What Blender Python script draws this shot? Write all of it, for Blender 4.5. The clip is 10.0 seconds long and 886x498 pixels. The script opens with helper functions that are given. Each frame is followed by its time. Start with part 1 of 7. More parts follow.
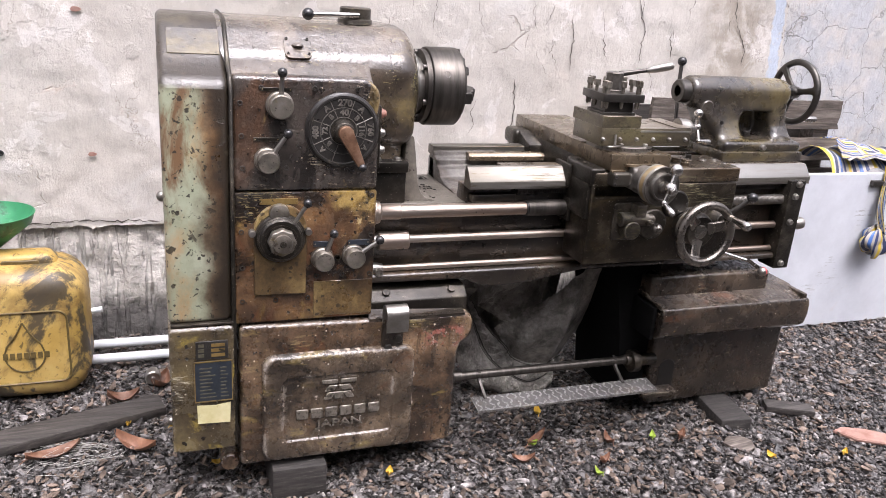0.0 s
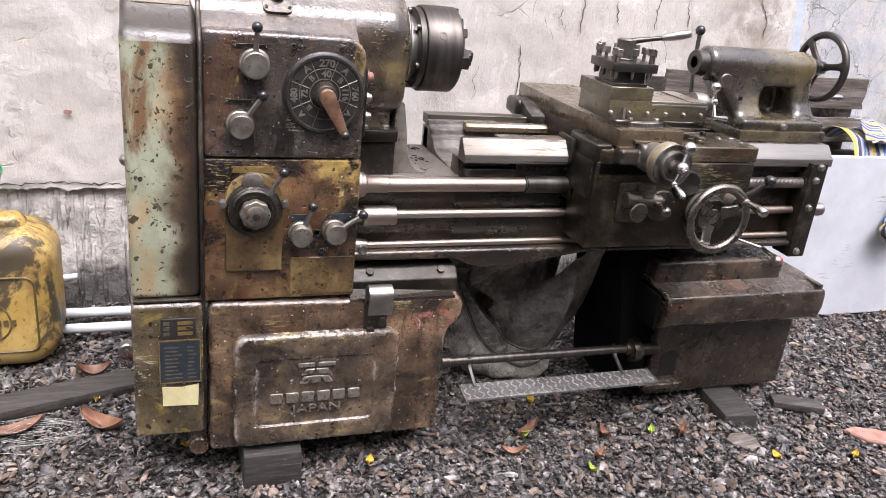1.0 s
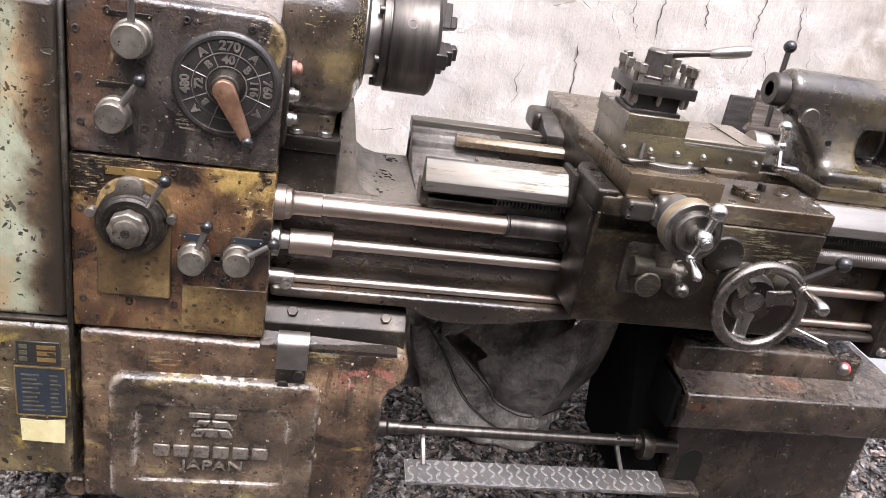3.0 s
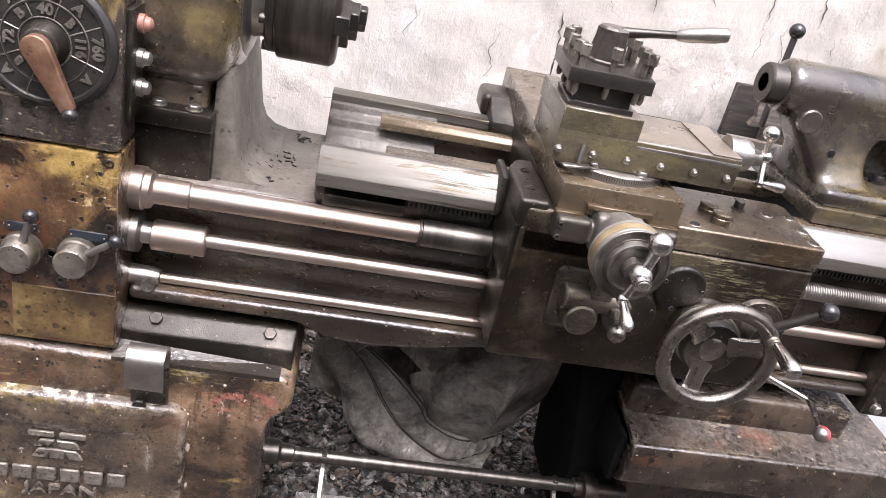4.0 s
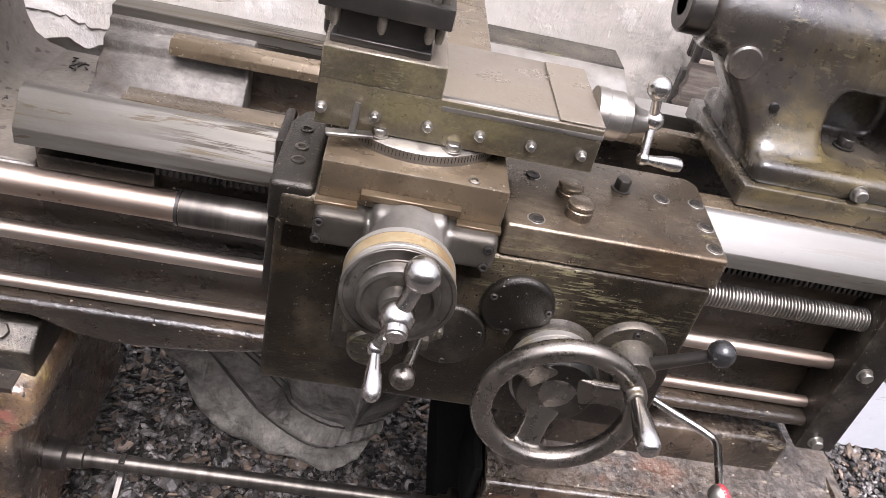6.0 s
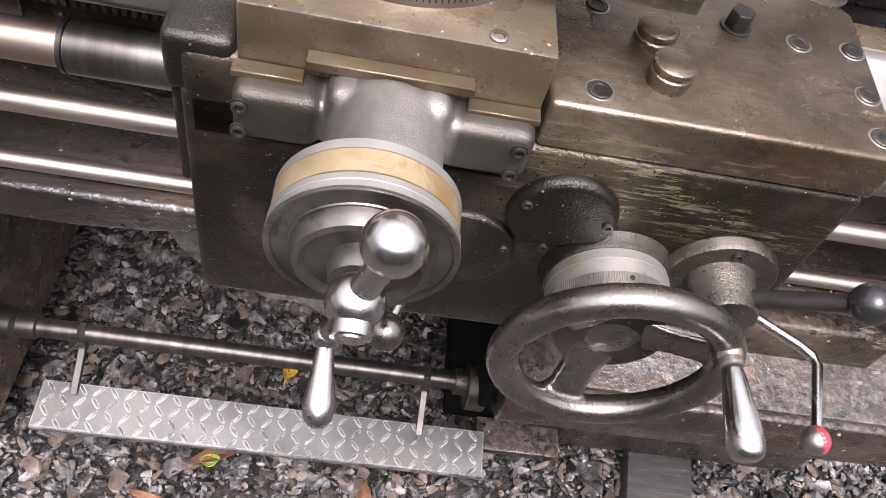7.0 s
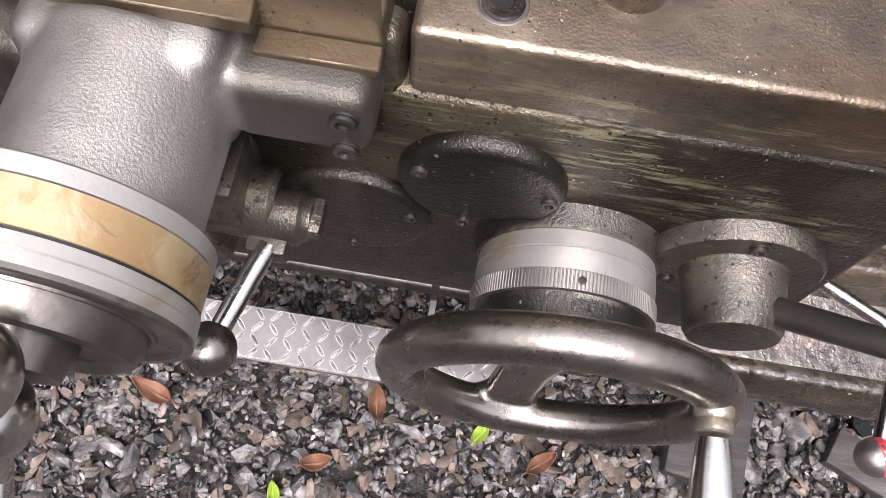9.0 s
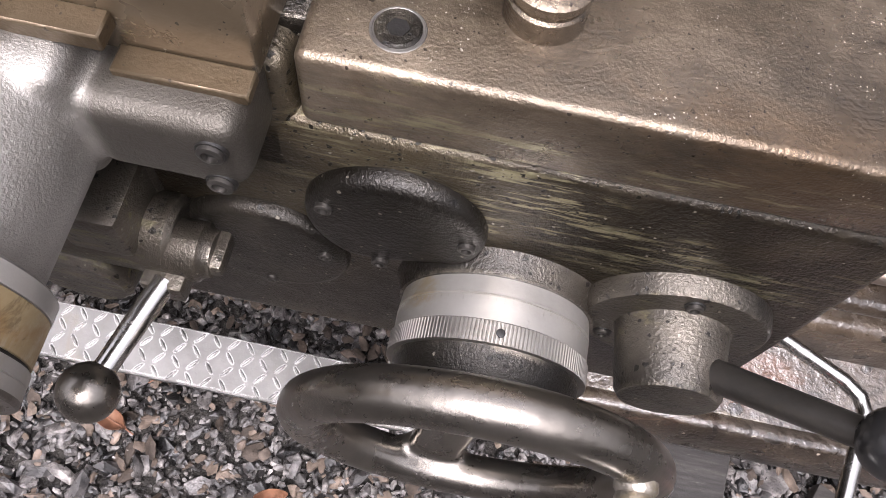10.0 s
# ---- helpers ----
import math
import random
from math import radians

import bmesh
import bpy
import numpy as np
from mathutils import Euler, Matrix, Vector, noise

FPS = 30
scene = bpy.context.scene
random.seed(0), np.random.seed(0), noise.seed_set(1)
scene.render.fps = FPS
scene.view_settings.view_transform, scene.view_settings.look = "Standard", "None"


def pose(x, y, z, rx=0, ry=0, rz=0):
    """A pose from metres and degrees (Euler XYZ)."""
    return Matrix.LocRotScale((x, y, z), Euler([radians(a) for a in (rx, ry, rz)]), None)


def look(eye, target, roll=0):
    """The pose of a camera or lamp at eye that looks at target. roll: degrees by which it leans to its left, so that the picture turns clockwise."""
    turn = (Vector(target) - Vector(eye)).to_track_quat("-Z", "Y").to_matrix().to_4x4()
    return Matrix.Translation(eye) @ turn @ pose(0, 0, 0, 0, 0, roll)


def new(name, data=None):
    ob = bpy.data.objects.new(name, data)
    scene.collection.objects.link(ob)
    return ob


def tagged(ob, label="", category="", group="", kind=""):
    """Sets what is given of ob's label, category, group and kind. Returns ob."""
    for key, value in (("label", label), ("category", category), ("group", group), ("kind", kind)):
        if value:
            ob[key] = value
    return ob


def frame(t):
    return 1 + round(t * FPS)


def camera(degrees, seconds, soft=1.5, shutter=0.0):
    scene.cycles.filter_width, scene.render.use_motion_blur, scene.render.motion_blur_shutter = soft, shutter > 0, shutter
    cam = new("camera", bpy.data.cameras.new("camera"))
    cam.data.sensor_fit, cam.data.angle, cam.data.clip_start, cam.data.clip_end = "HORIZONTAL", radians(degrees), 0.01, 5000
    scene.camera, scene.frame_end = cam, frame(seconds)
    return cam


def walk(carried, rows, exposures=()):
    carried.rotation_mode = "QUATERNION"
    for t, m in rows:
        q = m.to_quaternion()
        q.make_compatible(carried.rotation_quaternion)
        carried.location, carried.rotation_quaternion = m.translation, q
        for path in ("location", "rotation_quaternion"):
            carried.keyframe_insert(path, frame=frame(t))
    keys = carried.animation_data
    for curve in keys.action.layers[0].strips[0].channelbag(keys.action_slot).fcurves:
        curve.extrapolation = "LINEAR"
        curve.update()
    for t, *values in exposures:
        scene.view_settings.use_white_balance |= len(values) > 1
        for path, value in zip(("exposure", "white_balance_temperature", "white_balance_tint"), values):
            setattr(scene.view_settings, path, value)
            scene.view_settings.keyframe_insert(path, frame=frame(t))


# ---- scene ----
# ---- camera and its walk ----
cam = camera(59.2, 10.0, soft=0.6)
PATH = [
    (0, (-0.463, -1.857, 1.411), (0.205, -0.087, 0.761), 4.4),
    (0.5, (-0.45, -1.863, 1.406), (0.214, -0.106, 0.719), 5.3),
    (1, (-0.365, -1.721, 1.382), (0.283, 0.027, 0.657), 6.1),
    (1.5, (-0.285, -1.592, 1.401), (0.347, 0.141, 0.63), 7.0),
    (2, (-0.076, -1.524, 1.394), (0.517, 0.224, 0.625), 7.0),
    (2.5, (0.062, -1.489, 1.408), (0.525, 0.298, 0.639), 7.3),
    (2.7, (0.093, -1.44, 1.4), (0.496, 0.356, 0.619), 8.2),
    (3.8, (0.254, -1.108, 1.388), (0.576, 0.656, 0.503), 13.6),
    (4, (0.376, -1.07, 1.388), (0.674, 0.689, 0.484), 13.3),
    (4.5, (0.573, -0.978, 1.408), (0.836, 0.77, 0.471), 13.4),
    (5, (0.61, -0.833, 1.396), (0.857, 0.902, 0.431), 15.0),
    (5.5, (0.656, -0.723, 1.394), (0.907, 0.98, 0.376), 15.4),
    (6, (0.746, -0.7, 1.388), (0.986, 0.92, 0.24), 14.5),
    (6.2, (0.773, -0.683, 1.379), (0.997, 0.895, 0.171), 14.4),
    (7.3, (0.809, -0.31, 1.261), (1.028, 0.751, -0.42), 17.8),
    (7.5, (0.835, -0.287, 1.257), (1.027, 0.726, -0.456), 17.3),
    (8, (0.91, -0.234, 1.221), (1.018, 0.668, -0.561), 14.2),
    (8.5, (0.933, -0.21, 1.204), (0.962, 0.613, -0.618), 10.6),
    (9, (0.936, -0.201, 1.193), (0.926, 0.566, -0.655), 8.8),
    (9.5, (0.964, -0.174, 1.154), (0.942, 0.591, -0.694), 8.2),
    (10, (0.977, -0.173, 1.169), (0.951, 0.655, -0.652), 10.1),
]
walk(cam, [(t, look(eye, target, roll)) for t, eye, target, roll in PATH], exposures=((0.0, 0.60, 6300, 20), (2.2, 0.84, 6300, 20), (4.0, 0.98, 6300, 20), (5.0, 0.92, 6300, 20), (7.0, 0.88, 6300, 20), (8.0, 0.87, 6300, 20), (9.0, 0.74, 6300, 20), (10.0, 0.70, 6300, 20)))

# ---- light: a bright overcast sky with a wide, weak sun ----
SUN_AZIMUTH, SUN_HEIGHT = radians(175), radians(66)
world = bpy.data.worlds.new("sky")
scene.world = world
world.use_nodes = True
wn, wl = world.node_tree.nodes, world.node_tree.links
wn.clear()
sky = wn.new("ShaderNodeTexSky")
sky.sky_type, sky.sun_disc = "NISHITA", False
sky.sun_elevation, sky.sun_rotation = SUN_HEIGHT, SUN_AZIMUTH
sky.air_density, sky.dust_density, sky.ozone_density = 1.0, 4.0, 0.6
grey = wn.new("ShaderNodeHueSaturation")
grey.inputs["Saturation"].default_value = 0.16
bg = wn.new("ShaderNodeBackground")
bg.inputs["Strength"].default_value = 0.15
wout = wn.new("ShaderNodeOutputWorld")
# an overcast sky is several times as bright overhead as at the horizon
wco, wsep, wramp, wmul = wn.new("ShaderNodeTexCoord"), wn.new("ShaderNodeSeparateXYZ"), wn.new("ShaderNodeMapRange"), wn.new("ShaderNodeVectorMath")
wramp.inputs["From Min"].default_value, wramp.inputs["From Max"].default_value = 0.0, 1.0
wramp.inputs["To Min"].default_value, wramp.inputs["To Max"].default_value = 0.28, 2.7
wmul.operation = "SCALE"
wl.new(wco.outputs["Generated"], wsep.inputs[0])
wl.new(wsep.outputs[2], wramp.inputs["Value"])
wl.new(sky.outputs[0], grey.inputs["Color"])
wl.new(grey.outputs[0], wmul.inputs[0])
wl.new(wramp.outputs[0], wmul.inputs["Scale"])
wl.new(wmul.outputs[0], bg.inputs["Color"])
wl.new(bg.outputs[0], wout.inputs["Surface"])
sun = new("sun", bpy.data.lights.new("sun", "SUN"))
sun.data.energy, sun.data.angle, sun.data.color = 1.5, radians(35), (1.0, 0.97, 0.92)
sun.matrix_world = look((5 * math.sin(SUN_AZIMUTH) * math.cos(SUN_HEIGHT), 5 * math.cos(SUN_AZIMUTH) * math.cos(SUN_HEIGHT), 5 * math.sin(SUN_HEIGHT)), (0, 0, 0))


# ---- materials ----
def rgb(c):
    return (c[0], c[1], c[2], 1.0)


class Mat:
    """A node material with layered noise: ground tones, stains, specks, relief and a wandering roughness."""

    def __init__(self, name, tones, scale=6.0, rough=(0.35, 0.6), metal=0.0, bump=0.25, grain=220.0, spec=0.5, coat=0.0,
                 stretch=(1, 1, 1), relief=0.0025):
        self.m = bpy.data.materials.new(name)
        self.m.use_nodes = True
        self.n, self.l = self.m.node_tree.nodes, self.m.node_tree.links
        self.p = self.n["Principled BSDF"]
        self.p.inputs["Metallic"].default_value = metal
        self.p.inputs["Specular IOR Level"].default_value = spec
        self.p.inputs["Coat Weight"].default_value = coat
        self.p.inputs["Coat Roughness"].default_value = 0.16
        co = self.n.new("ShaderNodeTexCoord")
        mp = self.n.new("ShaderNodeMapping")
        mp.inputs["Scale"].default_value = stretch
        self.l.new(co.outputs["Object"], mp.inputs["Vector"])
        self.flat, self.co = mp.outputs[0], co.outputs["Object"]
        base = self.noise(scale, 6, 0.62, self.flat)
        ramp = self.n.new("ShaderNodeValToRGB")
        els = ramp.color_ramp.elements
        while len(els) < len(tones):
            els.new(0.5)
        for i, c in enumerate(tones):
            els[i].position = 0.3 + 0.4 * i / max(1, len(tones) - 1)
            els[i].color = rgb(c)
        self.l.new(base, ramp.inputs[0])
        self.colour = ramp.outputs[0]
        r = self.n.new("ShaderNodeMapRange")
        r.inputs["From Min"].default_value, r.inputs["From Max"].default_value = 0.3, 0.7
        r.inputs["To Min"].default_value, r.inputs["To Max"].default_value = rough
        self.l.new(self.noise(scale * 3.1, 5, 0.65, self.flat), r.inputs["Value"])
        self.rough = r.outputs[0]
        self.height = self.math("ADD", self.noise(grain, 3, 0.6, self.co), self.math("MULTIPLY", self.noise(grain * 3.3, 2, 0.5, self.co), 0.3))
        self.height = self.math("ADD", self.height, self.math("MULTIPLY", self.noise(grain * 0.25, 3, 0.5, self.co), 0.45))
        self.bump, self.relief = bump, relief

    def lumps(self, scale=38.0, amount=1.6):
        """Uneven brushed paint and baked-on oil: soft lumps that catch the light."""
        self.height = self.math("ADD", self.height, self.math("MULTIPLY", self.noise(scale, 4, 0.55, self.co, 0.4), amount))
        return self

    def noise(self, scale, detail, rough, vec, w=0.0):
        t = self.n.new("ShaderNodeTexNoise")
        t.inputs["Scale"].default_value, t.inputs["Detail"].default_value, t.inputs["Roughness"].default_value = scale, detail, rough
        if w:
            t.inputs["Distortion"].default_value = w
        self.l.new(vec, t.inputs["Vector"])
        return t.outputs["Fac"]

    def math(self, op, a, b=0.0, clamp=False):
        k = self.n.new("ShaderNodeMath")
        k.operation, k.use_clamp = op, clamp
        for i, v in enumerate((a, b)):
            if isinstance(v, (int, float)):
                k.inputs[i].default_value = v
            else:
                self.l.new(v, k.inputs[i])
        return k.outputs[0]

    def step(self, v, lo, hi):
        r = self.n.new("ShaderNodeMapRange")
        r.interpolation_type = "SMOOTHSTEP"
        r.inputs["From Min"].default_value, r.inputs["From Max"].default_value = lo, hi
        self.l.new(v, r.inputs["Value"])
        return r.outputs[0]

    def axis(self, i):
        s = self.n.new("ShaderNodeSeparateXYZ")
        self.l.new(self.co, s.inputs[0])
        return s.outputs[i]

    def over(self, colour, fac):
        mx = self.n.new("ShaderNodeMix")
        mx.data_type = "RGBA"
        self.l.new(fac, mx.inputs["Factor"])
        self.l.new(self.colour, mx.inputs["A"])
        if isinstance(colour, tuple):
            mx.inputs["B"].default_value = rgb(colour)
        else:
            self.l.new(colour, mx.inputs["B"])
        self.colour = mx.outputs["Result"]
        return self

    def stain(self, colour, scale=5.0, lo=0.55, hi=0.68, stretch=None, amount=1.0, w=0.6):
        vec = self.flat
        if stretch:
            mp = self.n.new("ShaderNodeMapping")
            mp.inputs["Scale"].default_value = stretch
            mp.inputs["Location"].default_value = (3.1 * scale % 7, 1.7, 0.3 * scale)
            self.l.new(self.co, mp.inputs["Vector"])
            vec = mp.outputs[0]
        f = self.step(self.noise(scale, 7, 0.65, vec, w), lo, hi)
        return self.over(colour, self.math("MULTIPLY", f, amount))

    def specks(self, colour, scale=90.0, size=0.18, amount=1.0, sparse=0.5):
        v = self.n.new("ShaderNodeTexVoronoi")
        v.inputs["Scale"].default_value = scale
        self.l.new(self.co, v.inputs["Vector"])
        f = self.math("SUBTRACT", 1.0, self.step(v.outputs["Distance"], size * 0.6, size))
        gate = self.step(self.noise(scale * 0.12, 4, 0.6, self.co), sparse, sparse + 0.08)
        f = self.math("MULTIPLY", f, gate)
        return self.over(colour, self.math("MULTIPLY", f, amount))

    def mottle(self, scale=70.0, lo=0.5, hi=1.5, stretch=(1, 1, 1)):
        """Fine uneven film of oil and dust: scales the colour up and down."""
        mp = self.n.new("ShaderNodeMapping")
        mp.inputs["Scale"].default_value, mp.inputs["Location"].default_value = stretch, (1.3, 4.1, 0.7)
        self.l.new(self.co, mp.inputs["Vector"])
        r = self.n.new("ShaderNodeMapRange")
        r.inputs["From Min"].default_value, r.inputs["From Max"].default_value = 0.32, 0.68
        r.inputs["To Min"].default_value, r.inputs["To Max"].default_value = lo, hi
        self.l.new(self.noise(scale, 8, 0.72, mp.outputs[0]), r.inputs["Value"])
        h = self.n.new("ShaderNodeHueSaturation")
        self.l.new(r.outputs[0], h.inputs["Value"])
        self.l.new(self.colour, h.inputs["Color"])
        self.colour = h.outputs[0]
        return self

    def worn(self, colour, radius=0.006, amount=0.8, scale=30.0, lo=0.45, hi=0.6):
        """Paint rubbed off along the edges, in broken stretches; rubbed edges are smoother."""
        bev = self.n.new("ShaderNodeBevel")
        bev.samples = 4
        bev.inputs["Radius"].default_value = radius
        geo = self.n.new("ShaderNodeNewGeometry")
        dot = self.n.new("ShaderNodeVectorMath")
        dot.operation = "DOT_PRODUCT"
        self.l.new(bev.outputs[0], dot.inputs[0])
        self.l.new(geo.outputs["Normal"], dot.inputs[1])
        f = self.step(self.math("SUBTRACT", 1.0, dot.outputs["Value"]), 0.004, 0.06)
        f = self.math("MULTIPLY", self.math("MULTIPLY", f, self.step(self.noise(scale, 7, 0.7, self.co), lo, hi)), amount)
        self.over(colour, f)
        self.rough = self.math("MULTIPLY", self.rough, self.math("SUBTRACT", 1.0, self.math("MULTIPLY", f, 0.35)))
        return self

    def scratches(self, colour, scale=14.0, amount=0.8, width=0.02, gate=(0.5, 0.6)):
        """Short thin scuffs in two slants, in patches."""
        patch = self.step(self.noise(scale * 0.4, 6, 0.65, self.co), gate[0], gate[1])
        for turn in (0.25, -0.5):
            mp = self.n.new("ShaderNodeMapping")
            mp.inputs["Rotation"].default_value = (turn * 0.6, turn, turn)
            mp.inputs["Scale"].default_value = (0.16, 1, 1)
            self.l.new(self.co, mp.inputs["Vector"])
            f = self.step(self.noise(scale * 9, 5, 0.6, mp.outputs[0]), 0.57, 0.62)
            self.over(colour, self.math("MULTIPLY", self.math("MULTIPLY", f, patch), amount))
        return self

    def pits(self, colour, scale=60.0, density=0.4, size=0.42, amount=0.9, depth=-0.6, ragged=0.9, patch=None):
        """Ragged spots of uneven size, sunk into the surface or proud of it."""
        t = self.n.new("ShaderNodeTexNoise")
        t.inputs["Scale"].default_value, t.inputs["Detail"].default_value = scale * 1.6, 4
        self.l.new(self.co, t.inputs["Vector"])
        w = self.n.new("ShaderNodeVectorMath")
        w.operation = "MULTIPLY_ADD"
        self.l.new(t.outputs["Color"], w.inputs[0])
        w.inputs[1].default_value = (ragged / scale,) * 3
        self.l.new(self.co, w.inputs[2])
        v = self.n.new("ShaderNodeTexVoronoi")
        v.inputs["Scale"].default_value = scale
        self.l.new(w.outputs[0], v.inputs["Vector"])
        sep = self.n.new("ShaderNodeSeparateXYZ")
        self.l.new(v.outputs["Color"], sep.inputs[0])
        r = self.math("MULTIPLY", self.math("SUBTRACT", sep.outputs[0], 1.0 - density), size / density)
        if patch:
            r = self.math("SUBTRACT", r, self.math("SUBTRACT", 0.5, self.math("MULTIPLY", self.step(self.noise(patch[0], 5, 0.65, self.co), patch[1], patch[2]), 0.5)))
        f = self.step(self.math("SUBTRACT", r, v.outputs["Distance"]), 0.0, 0.06)
        self.over(colour, self.math("MULTIPLY", f, amount))
        lip = self.step(self.math("SUBTRACT", r, v.outputs["Distance"]), -0.10, 0.02)
        self.height = self.math("ADD", self.height, self.math("ADD", self.math("MULTIPLY", f, depth * 1.6), self.math("MULTIPLY", lip, abs(depth) * 0.18)))
        return self

    def dust(self, colour, amount=0.6, scale=30.0, lo=0.40, hi=0.62):
        """Dry dust that has settled on the faces turned upwards."""
        geo, sep = self.n.new("ShaderNodeNewGeometry"), self.n.new("ShaderNodeSeparateXYZ")
        self.l.new(geo.outputs["Normal"], sep.inputs[0])
        f = self.math("MULTIPLY", self.step(sep.outputs[2], 0.55, 0.92), self.step(self.noise(scale, 7, 0.7, self.co), lo, hi))
        return self.over(colour, self.math("MULTIPLY", f, amount))

    def vary(self, amount=0.25, island=False):
        info = self.n.new("ShaderNodeNewGeometry" if island else "ShaderNodeObjectInfo")
        h = self.n.new("ShaderNodeHueSaturation")
        v = self.n.new("ShaderNodeMapRange")
        v.inputs["To Min"].default_value, v.inputs["To Max"].default_value = 1 - amount, 1 + amount
        self.l.new(info.outputs["Random Per Island" if island else "Random"], v.inputs["Value"])
        self.l.new(v.outputs[0], h.inputs["Value"])
        self.l.new(self.colour, h.inputs["Color"])
        self.colour = h.outputs[0]
        return self

    def done(self):
        self.l.new(self.colour, self.p.inputs["Base Color"])
        self.l.new(self.rough, self.p.inputs["Roughness"])
        b = self.n.new("ShaderNodeBump")
        b.inputs["Strength"].default_value, b.inputs["Distance"].default_value = self.bump, self.relief
        self.l.new(self.height, b.inputs["Height"])
        self.l.new(b.outputs[0], self.p.inputs["Normal"])
        self.l.new(b.outputs[0], self.p.inputs["Coat Normal"])
        return self.m


cast = (Mat("greasy_cast_iron", ((0.009, 0.0078, 0.0062), (0.028, 0.0242, 0.019), (0.13, 0.112, 0.088)), 7, (0.30, 0.47), metal=0.7, bump=0.42, grain=520, spec=0.42, coat=0.35, relief=0.0016)
        .stain((0.085, 0.058, 0.028), 5, 0.58, 0.74, None, 0.55).scratches((0.26, 0.235, 0.11), 18, 0.35, 0.016, (0.60, 0.65))
        .pits((0.006, 0.005, 0.004), 260, 0.4, 0.45, 0.85, -0.5).pits((0.30, 0.27, 0.22), 330, 0.06, 0.4, 0.8, 0.2)
        .worn((0.24, 0.21, 0.165), 0.005, 0.6).done())
ap = (Mat("oily_apron_iron", ((0.0048, 0.0037, 0.0025), (0.026, 0.0198, 0.0128), (0.125, 0.102, 0.068)), 6, (0.27, 0.46), metal=0.66, bump=0.42, grain=520, spec=0.32, coat=0.35, relief=0.0016)
      .stain((0.070, 0.050, 0.020), 8, 0.56, 0.70, (0.5, 1, 1.2), 0.6))
for turn, lo in ((0.18, 0.53), (-0.10, 0.55)):
    mpa = ap.n.new("ShaderNodeMapping")
    mpa.inputs["Rotation"].default_value, mpa.inputs["Scale"].default_value = (0, turn, turn), (0.10, 1, 1)
    ap.l.new(ap.co, mpa.inputs["Vector"])
    lines = ap.step(ap.noise(230, 6, 0.62, mpa.outputs[0]), lo, lo + 0.07)
    zone = ap.math("MULTIPLY", ap.step(ap.axis(2), 0.80, 0.90), ap.math("MULTIPLY", ap.step(ap.axis(0), 0.86, 0.95), ap.step(ap.noise(9, 6, 0.65, ap.co), 0.44, 0.58)))
    ap.over((0.35, 0.315, 0.19), ap.math("MULTIPLY", ap.math("MULTIPLY", lines, zone), 0.85))
apron_iron = (ap.pits((0.006, 0.005, 0.003), 300, 0.45, 0.45, 0.9, -0.5).pits((0.006, 0.005, 0.003), 650, 0.3, 0.42, 0.85, -0.3).pits((0.36, 0.33, 0.27), 420, 0.07, 0.4, 0.85, 0.2)
              .worn((0.26, 0.235, 0.17), 0.006, 0.3).done())
tail_iron = (Mat("smooth_olive_casting", ((0.0101, 0.0086, 0.0076), (0.0331, 0.0282, 0.0238), (0.0729, 0.0622, 0.0505)), 5, (0.20, 0.36), bump=0.26, grain=90, spec=0.5, coat=0.7, relief=0.002)
             .stain((0.155, 0.120, 0.050), 4, 0.46, 0.66, (0.6, 1, 1.2), 0.75).stain((0.008, 0.0065, 0.005), 5, 0.53, 0.66, None, 0.7).scratches((0.24, 0.21, 0.12), 30, 0.35, 0.012, (0.56, 0.62)).lumps(46, 0.9)
             .pits((0.010, 0.008, 0.006), 110, 0.2, 0.4, 0.8, -0.3).worn((0.20, 0.17, 0.13), 0.005, 0.5).done())
nk = (Mat("rubbed_grey_iron", ((0.095, 0.087, 0.076), (0.245, 0.229, 0.206), (0.43, 0.408, 0.378)), 7, (0.42, 0.56), metal=0.8, bump=0.36, grain=760, coat=0.1, relief=0.0014)
      .stain((0.06, 0.05, 0.038), 9, 0.56, 0.70, None, 0.7).lumps(150, 0.2).pits((0.55, 0.52, 0.48), 520, 0.16, 0.4, 0.7, 0.3, 1.2, (22, 0.46, 0.62)))
# only the neck is rubbed bare, the two lugs beside it stay greasy
lugs = nk.step(nk.math("ABSOLUTE", nk.math("SUBTRACT", nk.axis(0), 0.7935)), 0.041, 0.047)
nk.over((0.055, 0.047, 0.036), nk.math("MULTIPLY", lugs, 0.75))
neck_iron = nk.worn((0.42, 0.39, 0.34), 0.004, 0.6).done()
bronze_shim = (Mat("rusty_bronze_strip", ((0.062, 0.043, 0.025), (0.098, 0.071, 0.042), (0.17, 0.132, 0.086)), 14, (0.28, 0.45), metal=0.55, bump=0.15, grain=300, stretch=(0.6, 1, 1))
               .stain((0.10, 0.052, 0.024), 16, 0.54, 0.66, None, 0.7).pits((0.03, 0.02, 0.012), 420, 0.2, 0.42, 0.8, -0.3).done())
